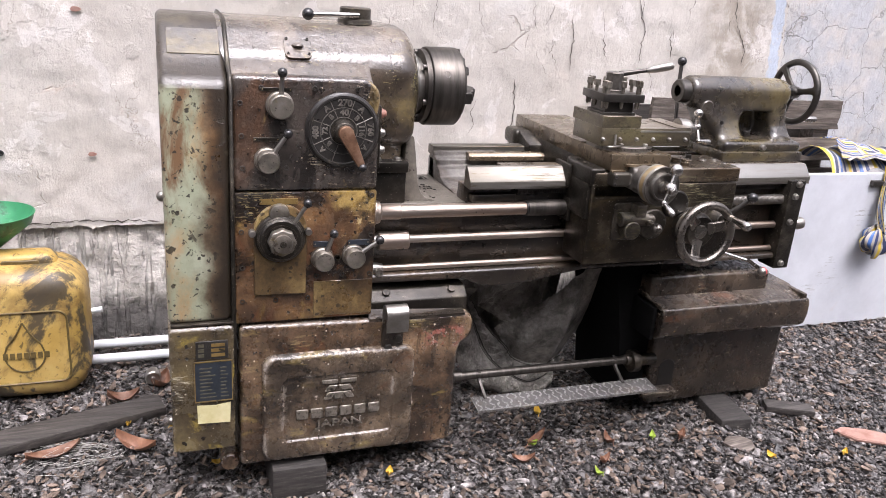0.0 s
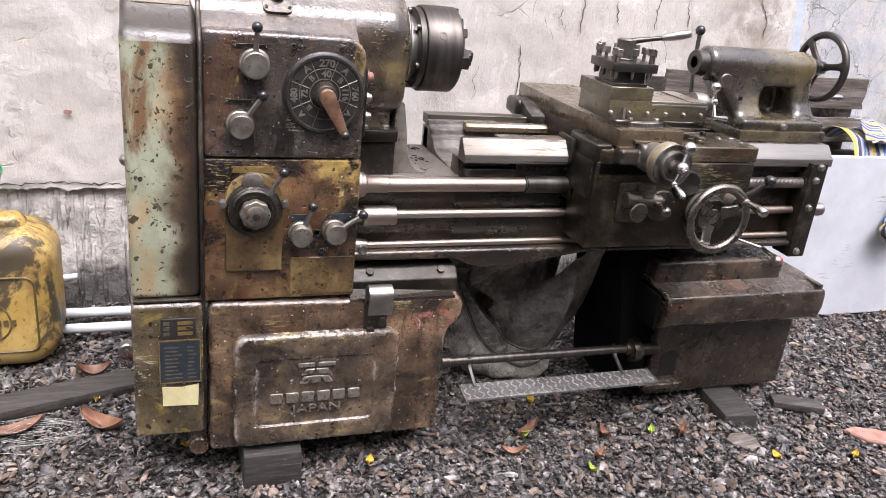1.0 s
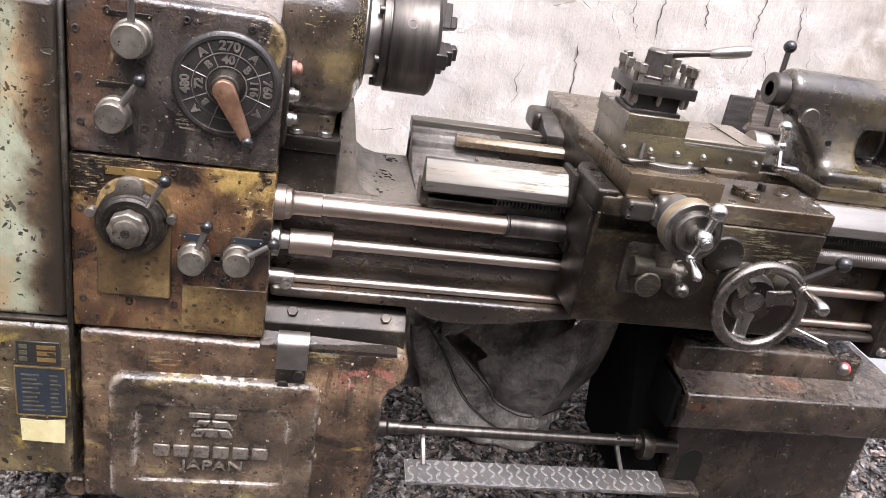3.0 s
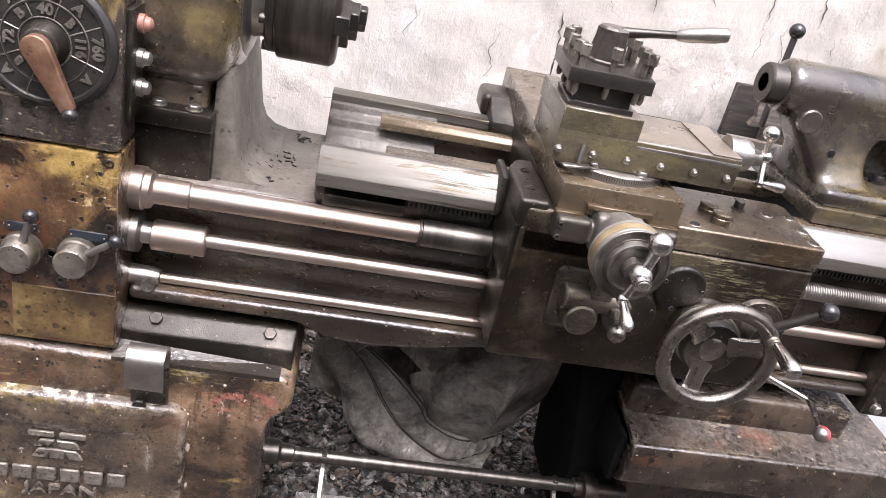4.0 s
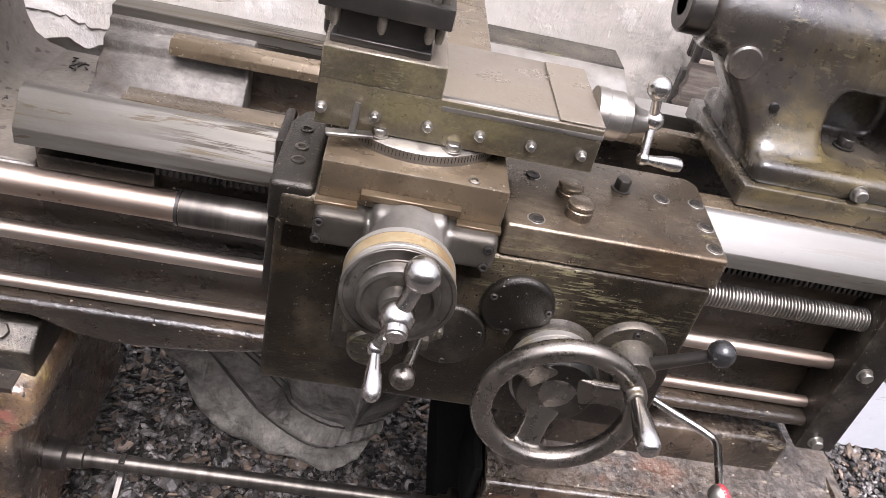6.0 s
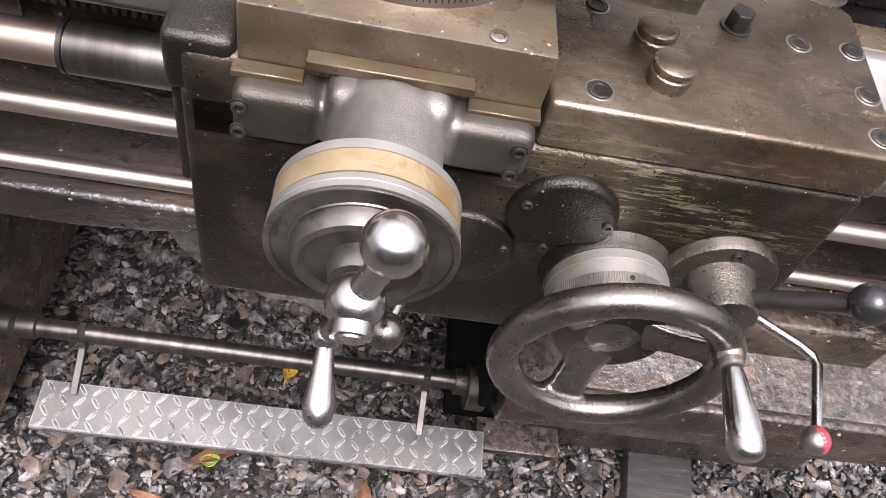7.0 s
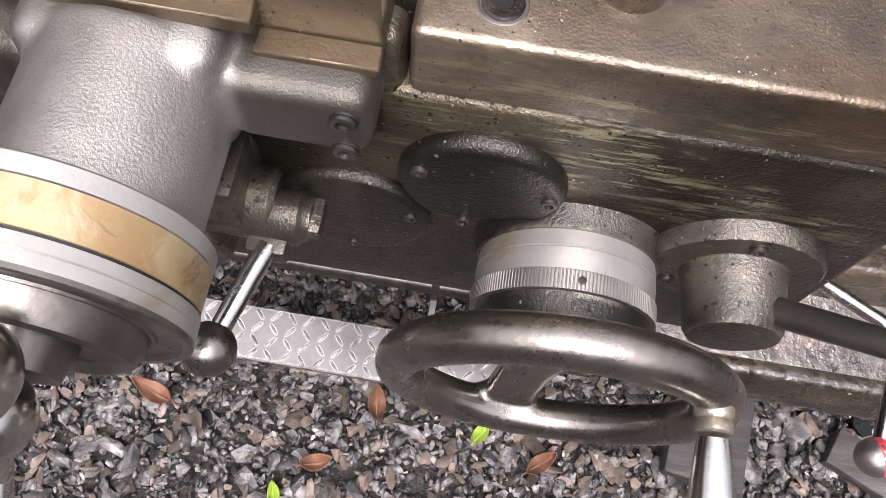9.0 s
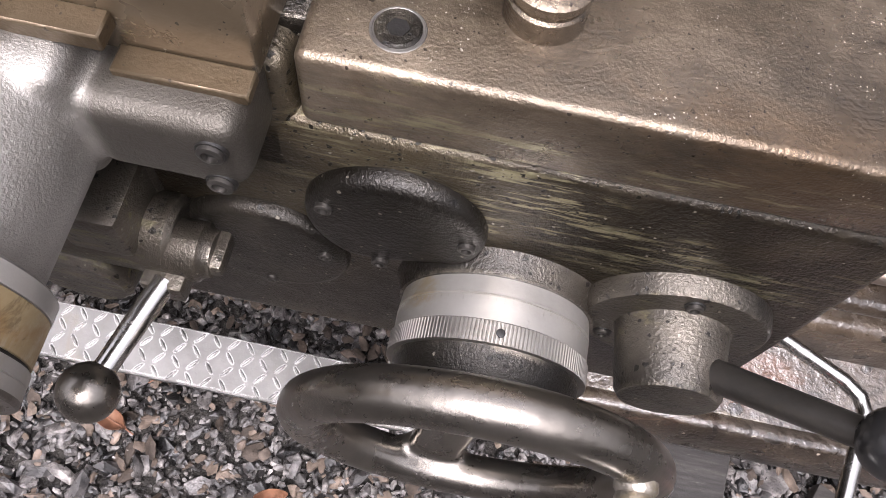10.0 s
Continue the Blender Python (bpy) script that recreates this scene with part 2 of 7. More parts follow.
panel_dark = (Mat("oily_dark_panel", ((0.0075, 0.0064, 0.006), (0.047, 0.0386, 0.0325), (0.1288, 0.1075, 0.0896)), 7, (0.16, 0.34), bump=0.55, grain=120, spec=0.5, coat=0.8, relief=0.003)
              .stain((0.105, 0.050, 0.024), 6, 0.54, 0.72, (1, 1, 0.55), 0.6).stain((0.28, 0.20, 0.085), 11, 0.62, 0.70, (1, 1, 0.5), 0.75).stain((0.005, 0.004, 0.0035), 8, 0.50, 0.60, (1.2, 1, 0.6), 0.8)
              .scratches((0.36, 0.30, 0.22), 30, 0.7, 0.010, (0.56, 0.62)).lumps(42, 1.5)
              .pits((0.006, 0.005, 0.0042), 110, 0.25, 0.42, 0.7, -0.8).pits((0.40, 0.33, 0.24), 170, 0.07, 0.4, 0.85, 0.5).worn((0.30, 0.24, 0.17), 0.004, 0.6).done())
panel_ochre = (Mat("ochre_stained_panel", ((0.006, 0.004, 0.003), (0.0874, 0.0473, 0.0236), (0.3003, 0.1674, 0.0691)), 6, (0.18, 0.38), bump=0.55,
                   grain=120, spec=0.5, coat=0.8, relief=0.003)
               .stain((0.40, 0.27, 0.085), 5, 0.53, 0.66, (1, 1, 0.6), 0.85).stain((0.12, 0.040, 0.014), 6, 0.52, 0.66, (1.2, 1, 0.5), 0.8).stain((0.008, 0.0055, 0.004), 5, 0.49, 0.58, None, 0.95)
               .stain((0.50, 0.40, 0.20), 16, 0.66, 0.71, (1, 1, 0.6), 0.7).scratches((0.45, 0.36, 0.18), 26, 0.4, 0.010, (0.57, 0.62)).lumps(42, 1.5)
               .pits((0.005, 0.0035, 0.003), 75, 0.4, 0.45, 0.9, -0.8).pits((0.44, 0.37, 0.25), 195, 0.056, 0.4, 0.85, 0.4).worn((0.34, 0.27, 0.16), 0.004, 0.6).done())
plate_ochre = (Mat("ochre_plate", ((0.028, 0.016, 0.008), (0.122, 0.0782, 0.0313), (0.293, 0.215, 0.088)), 8, (0.22, 0.42), bump=0.4, grain=110, coat=0.5)
               .stain((0.03, 0.017, 0.010), 4.5, 0.47, 0.62, None, 0.9).stain((0.36, 0.28, 0.12), 9, 0.6, 0.7, None, 0.7).pits((0.02, 0.012, 0.008), 70, 0.4, 0.45, 0.85, -0.5).mottle(90, 0.6, 1.4).done())
bp = (Mat("worn_base_paint", ((0.008, 0.0055, 0.004), (0.0903, 0.0568, 0.0335), (0.2402, 0.1572, 0.0903)), 6, (0.18, 0.36), bump=0.55, grain=130,
          spec=0.5, coat=0.75, relief=0.003)
      .stain((0.13, 0.048, 0.020), 6, 0.54, 0.68, (0.8, 1, 0.8), 0.75).stain((0.30, 0.225, 0.075), 7, 0.58, 0.67, (0.6, 1, 1.6), 0.6).stain((0.010, 0.007, 0.005), 5, 0.50, 0.62, (0.8, 1, 0.8), 0.85).lumps(40, 1.4).scratches((0.36, 0.29, 0.14), 12, 0.3, 0.02, (0.5, 0.58))
      .pits((0.012, 0.009, 0.006), 75, 0.3, 0.42, 0.8, -0.7, 1.4).pits((0.007, 0.0055, 0.004), 130, 0.4, 0.45, 0.85, -0.4)
      .pits((0.50, 0.43, 0.34), 142, 0.063, 0.42, 0.9, 0.5))
bp.stain((0.016, 0.011, 0.008), 9, 0.56, 0.64, (2.2, 1, 0.35), 0.6)
bp.mottle(130, 0.7, 1.35).dust((0.27, 0.232, 0.198), 0.5, 45, 0.34, 0.60)
patch = bp.math("MULTIPLY", bp.math("MULTIPLY", bp.step(bp.axis(0), 0.19, 0.25), bp.math("SUBTRACT", 1.0, bp.step(bp.axis(0), 0.32, 0.345))), bp.math("MULTIPLY", bp.step(bp.axis(2), 0.405, 0.44), bp.math("SUBTRACT", 1.0, bp.step(bp.axis(2), 0.468, 0.488))))
bp.over((0.25, 0.095, 0.072), bp.math("MULTIPLY", patch, bp.step(bp.noise(26, 7, 0.7, bp.co), 0.49, 0.54)))
bp.over((0.40, 0.33, 0.28), bp.math("MULTIPLY", patch, bp.step(bp.noise(60, 5, 0.7, bp.co), 0.60, 0.63)))
base_paint = bp.worn((0.46, 0.41, 0.35), 0.012, 0.8, 20, 0.5, 0.56).done()
ped_paint = (Mat("oily_brown_pedestal", ((0.006, 0.0048, 0.0037), (0.029, 0.0215, 0.0155), (0.085, 0.062, 0.043)), 6, (0.18, 0.38), bump=0.4, grain=130, spec=0.5, coat=0.3, relief=0.003)
             .stain((0.15, 0.060, 0.030), 6, 0.58, 0.70, (0.4, 1, 1), 0.5).lumps(40, 1.3).scratches((0.34, 0.29, 0.20), 14, 0.5, 0.02, (0.56, 0.62))
             .pits((0.008, 0.006, 0.0045), 60, 0.45, 0.45, 0.9, -0.7).pits((0.40, 0.34, 0.27), 150, 0.06, 0.4, 0.85, 0.4).dust((0.25, 0.215, 0.185), 0.28, 90, 0.44, 0.60).worn((0.30, 0.26, 0.20), 0.008, 0.6, 24).done())
dm = (Mat("chipped_door_paint", ((0.01, 0.0075, 0.0052), (0.0754, 0.0546, 0.0364), (0.1885, 0.1378, 0.091)), 6, (0.18, 0.36), bump=0.55,
          grain=130, spec=0.5, coat=0.75, relief=0.003)
      .stain((0.25, 0.19, 0.065), 6, 0.57, 0.68, (0.8, 1, 1.8), 0.75).stain((0.11, 0.05, 0.025), 7, 0.56, 0.68, None, 0.6).stain((0.012, 0.009, 0.0065), 5, 0.51, 0.63, None, 0.85).lumps(40, 1.4)
      .pits((0.012, 0.009, 0.006), 80, 0.3, 0.42, 0.8, -0.7, 1.4).pits((0.008, 0.006, 0.005), 140, 0.35, 0.45, 0.8, -0.4).pits((0.48, 0.42, 0.34), 150, 0.042, 0.4, 0.9, 0.5))
dm.stain((0.018, 0.013, 0.009), 8, 0.57, 0.66, (2.0, 1, 0.4), 0.6)
dm.mottle(130, 0.7, 1.35)
rim = dm.math("MAXIMUM", dm.math("SUBTRACT", dm.math("ABSOLUTE", dm.math("ADD", dm.axis(0), 0.0255)), 0.2115), dm.math("SUBTRACT", dm.math("ABSOLUTE", dm.math("ADD", dm.axis(2), -0.278)), 0.160))
dm.over((0.34, 0.285, 0.23), dm.math("MULTIPLY", dm.step(rim, -0.020, 0.0), dm.step(dm.noise(26, 6, 0.65, dm.co), 0.57, 0.60)))
door_paint = dm.worn((0.52, 0.46, 0.40), 0.016, 0.9, 16, 0.5, 0.55).stain((0.5, 0.43, 0.36), 30, 0.69, 0.71).done()
cast_mark = (Mat("rubbed_cast_mark", ((0.09, 0.08, 0.066), (0.16, 0.14, 0.115), (0.24, 0.21, 0.17)), 30, (0.2, 0.4), metal=0.3, bump=0.4, grain=160, coat=0.3)
             .stain((0.02, 0.016, 0.012), 30, 0.55, 0.65).done())

gm = Mat("flaking_green_paint", ((0.20, 0.22, 0.14), (0.31, 0.33, 0.235), (0.42, 0.43, 0.33)), 5, (0.25, 0.5), bump=0.4, grain=80, spec=0.5, coat=0.25)
gm.stain((0.40, 0.22, 0.09), 4, 0.46, 0.62, (1, 1, 0.5), 0.85)
gm.stain((0.13, 0.06, 0.024), 6, 0.53, 0.64, (1.4, 1, 0.45), 0.9)
edge = gm.math("ADD", gm.axis(0), gm.math("MULTIPLY", gm.noise(11, 5, 0.6, gm.co), 0.13))
gm.over((0.06, 0.032, 0.016), gm.math("MULTIPLY", gm.step(edge, -0.345, -0.285), 0.92))
gm.over((0.02, 0.015, 0.010), gm.math("MULTIPLY", gm.step(edge, -0.30, -0.26), 0.95))
gm.stain((0.02, 0.018, 0.012), 55, 0.60, 0.63, None, 0.95)
gm.stain((0.03, 0.026, 0.018), 24, 0.63, 0.65, None, 0.95)
gm.stain((0.05, 0.042, 0.028), 9, 0.66, 0.68, None, 0.9)
crest = gm.math("ADD", gm.axis(2), gm.math("MULTIPLY", gm.noise(22, 6, 0.65, gm.co), 0.03))
gm.over((0.035, 0.028, 0.021), gm.math("MULTIPLY", gm.step(crest, 1.142, 1.162), 0.97))
gm.over((0.10, 0.082, 0.055), gm.math("MULTIPLY", gm.math("MULTIPLY", gm.step(crest, 1.15, 1.17), gm.step(gm.noise(12, 6, 0.65, gm.co), 0.55, 0.68)), 0.6))
gm.pits((0.02, 0.016, 0.011), 70, 0.35, 0.45, 0.9, -0.6).pits((0.03, 0.024, 0.016), 32, 0.22, 0.42, 0.9, -0.8)
green_paint = gm.done()

cover_low = (Mat("oily_cover_paint", ((0.009, 0.007, 0.005), (0.078, 0.0585, 0.0312), (0.247, 0.1924, 0.0845)), 6, (0.16, 0.36), bump=0.55, grain=140,
                 spec=0.5, coat=0.75, relief=0.003)
             .stain((0.34, 0.26, 0.055), 7, 0.55, 0.66, (1, 1, 1.0), 0.85).stain((0.010, 0.008, 0.006), 5, 0.52, 0.62, None, 0.85).lumps(40, 1.4).scratches((0.50, 0.46, 0.36), 20, 0.8, 0.016, (0.57, 0.62))
             .pits((0.008, 0.006, 0.005), 60, 0.4, 0.45, 0.9, -0.6).pits((0.45, 0.40, 0.32), 165, 0.056, 0.42, 0.9, 0.4).worn((0.45, 0.41, 0.36), 0.008, 0.7).done())
hm = (Mat("worn_headstock_paint", ((0.007, 0.0055, 0.0045), (0.0731, 0.0553, 0.039), (0.2031, 0.1544, 0.1008)), 4, (0.2, 0.36), bump=0.4, grain=90,
                spec=0.5, coat=0.8, relief=0.0028)
            .stain((0.24, 0.175, 0.06), 7, 0.58, 0.70, (0.7, 1, 1.2), 0.7).stain((0.007, 0.0055, 0.0045), 3.5, 0.50, 0.62, None, 0.8).lumps(34, 1.6).scratches((0.34, 0.30, 0.14), 22, 0.7, 0.012, (0.56, 0.61))
            .pits((0.008, 0.006, 0.005), 80, 0.35, 0.42, 0.85, -0.5).pits((0.36, 0.31, 0.24), 225, 0.042, 0.4, 0.8, 0.3))
housing = hm.math("MULTIPLY", hm.step(hm.axis(0), 0.06, 0.15), hm.math("SUBTRACT", 1.0, hm.step(hm.axis(2), 1.10, 1.17)))
hm.over((0.30, 0.225, 0.08), hm.math("MULTIPLY", housing, hm.math("MULTIPLY", hm.step(hm.noise(7, 7, 0.68, hm.co), 0.46, 0.62), 0.35)))
hm.pits((0.03, 0.022, 0.012), 45, 0.3, 0.42, 0.8, -0.4, 1.4)
head_top = hm.dust((0.26, 0.23, 0.195), 0.3, 26, 0.35, 0.6).worn((0.22, 0.19, 0.15), 0.005, 0.45).done()
bed_iron = (Mat("oily_bed_casting", ((0.005, 0.004, 0.0032), (0.0286, 0.0215, 0.0153), (0.0858, 0.0611, 0.0403)), 6, (0.2, 0.42), bump=0.5, grain=110,
                spec=0.5, coat=0.5, relief=0.0028, stretch=(0.5, 1, 1))
            .stain((0.11, 0.065, 0.03), 6, 0.58, 0.74, (0.5, 1, 1), 0.7).pits((0.007, 0.005, 0.004), 80, 0.4, 0.45, 0.9, -0.6).pits((0.30, 0.25, 0.19), 195, 0.049, 0.4, 0.8, 0.3).done())
dusty_iron = (Mat("dusty_gap_casting", ((0.09, 0.078, 0.0624), (0.1116, 0.0982, 0.0804), (0.1788, 0.1596, 0.1344)), 6, (0.4, 0.6), bump=0.3, grain=150)
              .stain((0.05, 0.038, 0.026), 6, 0.56, 0.70, None, 0.7).pits((0.03, 0.023, 0.017), 90, 0.4, 0.45, 0.85, -0.4).mottle(60, 0.75, 1.25).done())
grey_iron = (Mat("grey_casting", ((0.099, 0.09, 0.081), (0.112, 0.103, 0.0918), (0.19, 0.173, 0.156)), 9, (0.42, 0.6), metal=0.25, bump=0.55, grain=130,
                 relief=0.0032)
             .stain((0.072, 0.054, 0.0396), 7, 0.52, 0.68).mottle(50, 0.6, 1.5).done())
ws = (Mat("scored_way_steel", ((0.123, 0.1107, 0.0902), (0.1681, 0.1558, 0.1353), (0.2296, 0.2173, 0.1968)), 5, (0.40, 0.55), metal=0.8, bump=0.12, grain=60,
                 stretch=(0.6, 6, 6))
             .stain((0.13, 0.105, 0.065), 18, 0.55, 0.61, (0.12, 3, 3), 0.85).stain((0.10, 0.08, 0.05), 50, 0.6, 0.66, (0.25, 2, 2), 0.8))
worked = ws.math("MULTIPLY", ws.step(ws.axis(0), 0.46, 0.60), ws.math("SUBTRACT", 1.0, ws.step(ws.axis(0), 0.80, 0.95)))
mps = ws.n.new("ShaderNodeMapping")
mps.inputs["Scale"].default_value = (0.05, 1, 1)
ws.l.new(ws.co, mps.inputs["Vector"])
ws.over((0.035, 0.026, 0.015), ws.math("MULTIPLY", ws.math("MULTIPLY", worked, ws.step(ws.noise(110, 6, 0.65, mps.outputs[0], 0.3), 0.50, 0.58)), 0.85))
# polished beyond the carriage; the sky's sheen on the slanted face is painted in
wgeo, wnor = ws.n.new("ShaderNodeNewGeometry"), ws.n.new("ShaderNodeSeparateXYZ")
ws.l.new(wgeo.outputs["Normal"], wnor.inputs[0])
ws.over((0.66, 0.645, 0.62), ws.math("MULTIPLY", ws.math("MULTIPLY", ws.step(ws.axis(0), 1.0, 1.12), ws.step(wnor.outputs[2], 0.4, 0.55)), 0.4))
way_steel = ws.done()
machined = (Mat("oiled_machined_iron", ((0.075, 0.056, 0.036), (0.15, 0.114, 0.074), (0.235, 0.185, 0.125)), 5, (0.2, 0.36), metal=0.55, bump=0.12, grain=120,
                stretch=(1, 1.6, 1), coat=0.3)
            .stain((0.10, 0.06, 0.027), 5, 0.56, 0.72, None, 0.6).stain((0.17, 0.15, 0.05), 11, 0.62, 0.70, (0.4, 1, 1.5), 0.6)
            .scratches((0.30, 0.265, 0.16), 60, 0.35, 0.010, (0.57, 0.62)).pits((0.025, 0.019, 0.013), 480, 0.12, 0.42, 0.85, -0.3)
            .pits((0.55, 0.50, 0.42), 270, 0.063, 0.38, 0.8, 0.2).worn((0.36, 0.32, 0.26), 0.003, 0.7).done())
olive_iron = (Mat("olive_stained_slide", ((0.036, 0.03, 0.021), (0.09, 0.075, 0.05), (0.165, 0.14, 0.095)), 6, (0.24, 0.42), metal=0.45, bump=0.16, grain=160, stretch=(0.7, 1, 1.4), coat=0.25)
              .stain((0.19, 0.165, 0.075), 9, 0.54, 0.68, (0.5, 1, 1.3), 0.5).stain((0.03, 0.024, 0.015), 8, 0.54, 0.66, None, 0.6).scratches((0.26, 0.235, 0.15), 70, 0.4, 0.010, (0.52, 0.60)).mottle(180, 0.75, 1.3)
              .dust((0.225, 0.19, 0.152), 0.8, 9, 0.20, 0.45).pits((0.03, 0.022, 0.015), 420, 0.08, 0.4, 0.8, -0.2).worn((0.36, 0.32, 0.26), 0.003, 0.7).done())
li = (Mat("brown_oiled_lid", ((0.034, 0.0255, 0.0165), (0.118, 0.091, 0.063), (0.25, 0.2, 0.145)), 6, (0.22, 0.38), metal=0.72, bump=0.26, grain=620, coat=0.4, relief=0.0016)
      .stain((0.13, 0.083, 0.044), 5, 0.55, 0.70, None, 0.6).stain((0.020, 0.016, 0.011), 9, 0.55, 0.66, (0.6, 1, 1), 0.7).scratches((0.34, 0.29, 0.15), 20, 0.65, 0.01, (0.56, 0.62)))
# pale olive scuffs along the lower part of the lid's front
mpl = li.n.new("ShaderNodeMapping")
mpl.inputs["Rotation"].default_value, mpl.inputs["Scale"].default_value = (0, 0.12, 0.12), (0.10, 1, 1)
li.l.new(li.co, mpl.inputs["Vector"])
scuffs = li.math("MULTIPLY", li.step(li.noise(210, 6, 0.62, mpl.outputs[0]), 0.52, 0.60), li.math("MULTIPLY", li.math("SUBTRACT", 1.0, li.step(li.axis(2), 0.925, 0.938)), li.step(li.noise(10, 6, 0.65, li.co), 0.42, 0.56)))
li.over((0.35, 0.315, 0.19), li.math("MULTIPLY", scuffs, 0.8))
lid_iron = (li.mottle(160, 0.7, 1.3, (0.4, 1, 1)).pits((0.02, 0.014, 0.009), 520, 0.16, 0.40, 0.85, -0.4, 1.2).pits((0.62, 0.56, 0.47), 900, 0.30, 0.40, 0.9, 0.45, 1.3, (26, 0.42, 0.62))
            .pits((0.60, 0.54, 0.45), 420, 0.10, 0.34, 0.9, 0.4, 1.3, (14, 0.45, 0.62)).worn((0.42, 0.35, 0.25), 0.006, 0.8).done())
rod_steel = (Mat("rod_steel", ((0.25, 0.185, 0.145), (0.37, 0.30, 0.25), (0.48, 0.43, 0.38)), 3, (0.36, 0.5), metal=0.95, bump=0.06, grain=60,
                 stretch=(1, 9, 9))
             .stain((0.24, 0.14, 0.08), 4, 0.58, 0.75, (0.8, 3, 3), 0.6).specks((0.08, 0.06, 0.05), 70, 0.2, 0.7, 0.6).done())
bright = (Mat("worn_bright_steel", ((0.46, 0.44, 0.41), (0.58, 0.56, 0.53), (0.66, 0.64, 0.61)), 12, (0.16, 0.3), metal=1.0, bump=0.05, grain=90)
          .stain((0.30, 0.26, 0.2), 14, 0.6, 0.74, None, 0.5).done())
dull = (Mat("dull_steel", ((0.24, 0.225, 0.20), (0.36, 0.34, 0.31), (0.46, 0.44, 0.41)), 14, (0.3, 0.45), metal=0.95, bump=0.15, grain=150)
        .stain((0.10, 0.075, 0.05), 16, 0.58, 0.74, None, 0.6).done())
wheel_steel = (Mat("handled_wheel_steel", ((0.144, 0.1296, 0.108), (0.216, 0.1944, 0.1692), (0.288, 0.27, 0.2448)), 10, (0.2, 0.36), metal=0.95, bump=0.1,
                   grain=110, coat=0.2).stain((0.08, 0.065, 0.045), 9, 0.56, 0.75, None, 0.6).done())
dark_steel = (Mat("blackened_steel", ((0.045, 0.041, 0.037), (0.08, 0.074, 0.067), (0.12, 0.11, 0.10)), 9, (0.28, 0.42), metal=0.8, bump=0.12,
                  grain=140).stain((0.15, 0.12, 0.08), 12, 0.62, 0.76, None, 0.5).done())
dial_face_steel = (Mat("greasy_dial_face", ((0.075, 0.0675, 0.057), (0.165, 0.15, 0.132), (0.285, 0.267, 0.24)), 16, (0.26, 0.42), metal=0.9, bump=0.1, grain=160)
                   .stain((0.04, 0.033, 0.024), 24, 0.56, 0.7, None, 0.7).done())
chuck_steel = (Mat("chuck_steel", ((0.05, 0.045, 0.04), (0.085, 0.077, 0.068), (0.125, 0.114, 0.10)), 8, (0.32, 0.42), metal=0.85, bump=0.06,
                   grain=90, stretch=(8, 1, 1)).done())
pale_dial = (Mat("pale_dial_metal", ((0.288, 0.27, 0.234), (0.378, 0.36, 0.3285), (0.45, 0.432, 0.405)), 14, (0.3, 0.45), metal=0.7, bump=0.06)
             .stain((0.3, 0.22, 0.1), 18, 0.58, 0.75, None, 0.6).done())
brass_band = (Mat("stained_brass_band", ((0.30, 0.21, 0.105), (0.41, 0.32, 0.185), (0.50, 0.425, 0.29)), 20, (0.32, 0.5), metal=0.6, bump=0.08)
              .stain((0.30, 0.17, 0.06), 22, 0.52, 0.62, None, 0.6).stain((0.50, 0.46, 0.38), 14, 0.58, 0.68, None, 0.6)
              .stain((0.12, 0.08, 0.04), 30, 0.64, 0.72, None, 0.7).done())
knob_metal = (Mat("pitted_knob_metal", ((0.09, 0.08, 0.066), (0.23, 0.207, 0.173), (0.365, 0.331, 0.284)), 22, (0.3, 0.45), metal=0.75, bump=0.3, grain=170)
              .stain((0.06, 0.045, 0.03), 40, 0.6, 0.7, None, 0.7).stain((0.22, 0.17, 0.08), 30, 0.56, 0.68, None, 0.6).pits((0.03, 0.024, 0.017), 200, 0.3, 0.42, 0.85, -0.5).done())
black_ball = Mat("black_ball_plastic", ((0.012, 0.012, 0.012), (0.02, 0.019, 0.019)), 20, (0.18, 0.3), bump=0.04, spec=0.6).done()
copper_grip = (Mat("worn_copper_handle", ((0.11, 0.06, 0.036), (0.22, 0.12, 0.072), (0.32, 0.20, 0.135)), 30, (0.35, 0.5), metal=0.6, bump=0.3, grain=170)
               .stain((0.1, 0.06, 0.035), 50, 0.58, 0.68).done())
red_plastic = Mat("red_plastic", ((0.5, 0.03, 0.04), (0.62, 0.05, 0.07)), 20, (0.25, 0.4), bump=0.05).done()
red_button = Mat("faded_red_button", ((0.20, 0.085, 0.06), (0.34, 0.17, 0.13)), 60, (0.35, 0.5), bump=0.1).done()
dial_black = (Mat("greasy_black_dial", ((0.014, 0.013, 0.012), (0.028, 0.0255, 0.023)), 20, (0.25, 0.45), bump=0.4, grain=180, coat=0.2)
              .stain((0.07, 0.06, 0.045), 30, 0.6, 0.75).done())
dial_letters = Mat("worn_cast_letters", ((0.085, 0.0782, 0.068), (0.272, 0.2516, 0.221)), 40, (0.3, 0.45), metal=0.5, bump=0.2).done()
brass_plate = (Mat("tarnished_brass_plate", ((0.20, 0.13, 0.045), (0.34, 0.24, 0.09)), 40, (0.35, 0.5), metal=0.6, bump=0.1)
               .stain((0.05, 0.045, 0.03), 50, 0.56, 0.66).done())
blue_plate = Mat("blue_black_plate", ((0.012, 0.016, 0.022), (0.025, 0.032, 0.042)), 30, (0.3, 0.45), bump=0.08).done()
plate_print = Mat("dull_gold_print", ((0.06, 0.056, 0.04), (0.13, 0.12, 0.08)), 60, (0.4, 0.55), metal=0.3, bump=0.05).done()
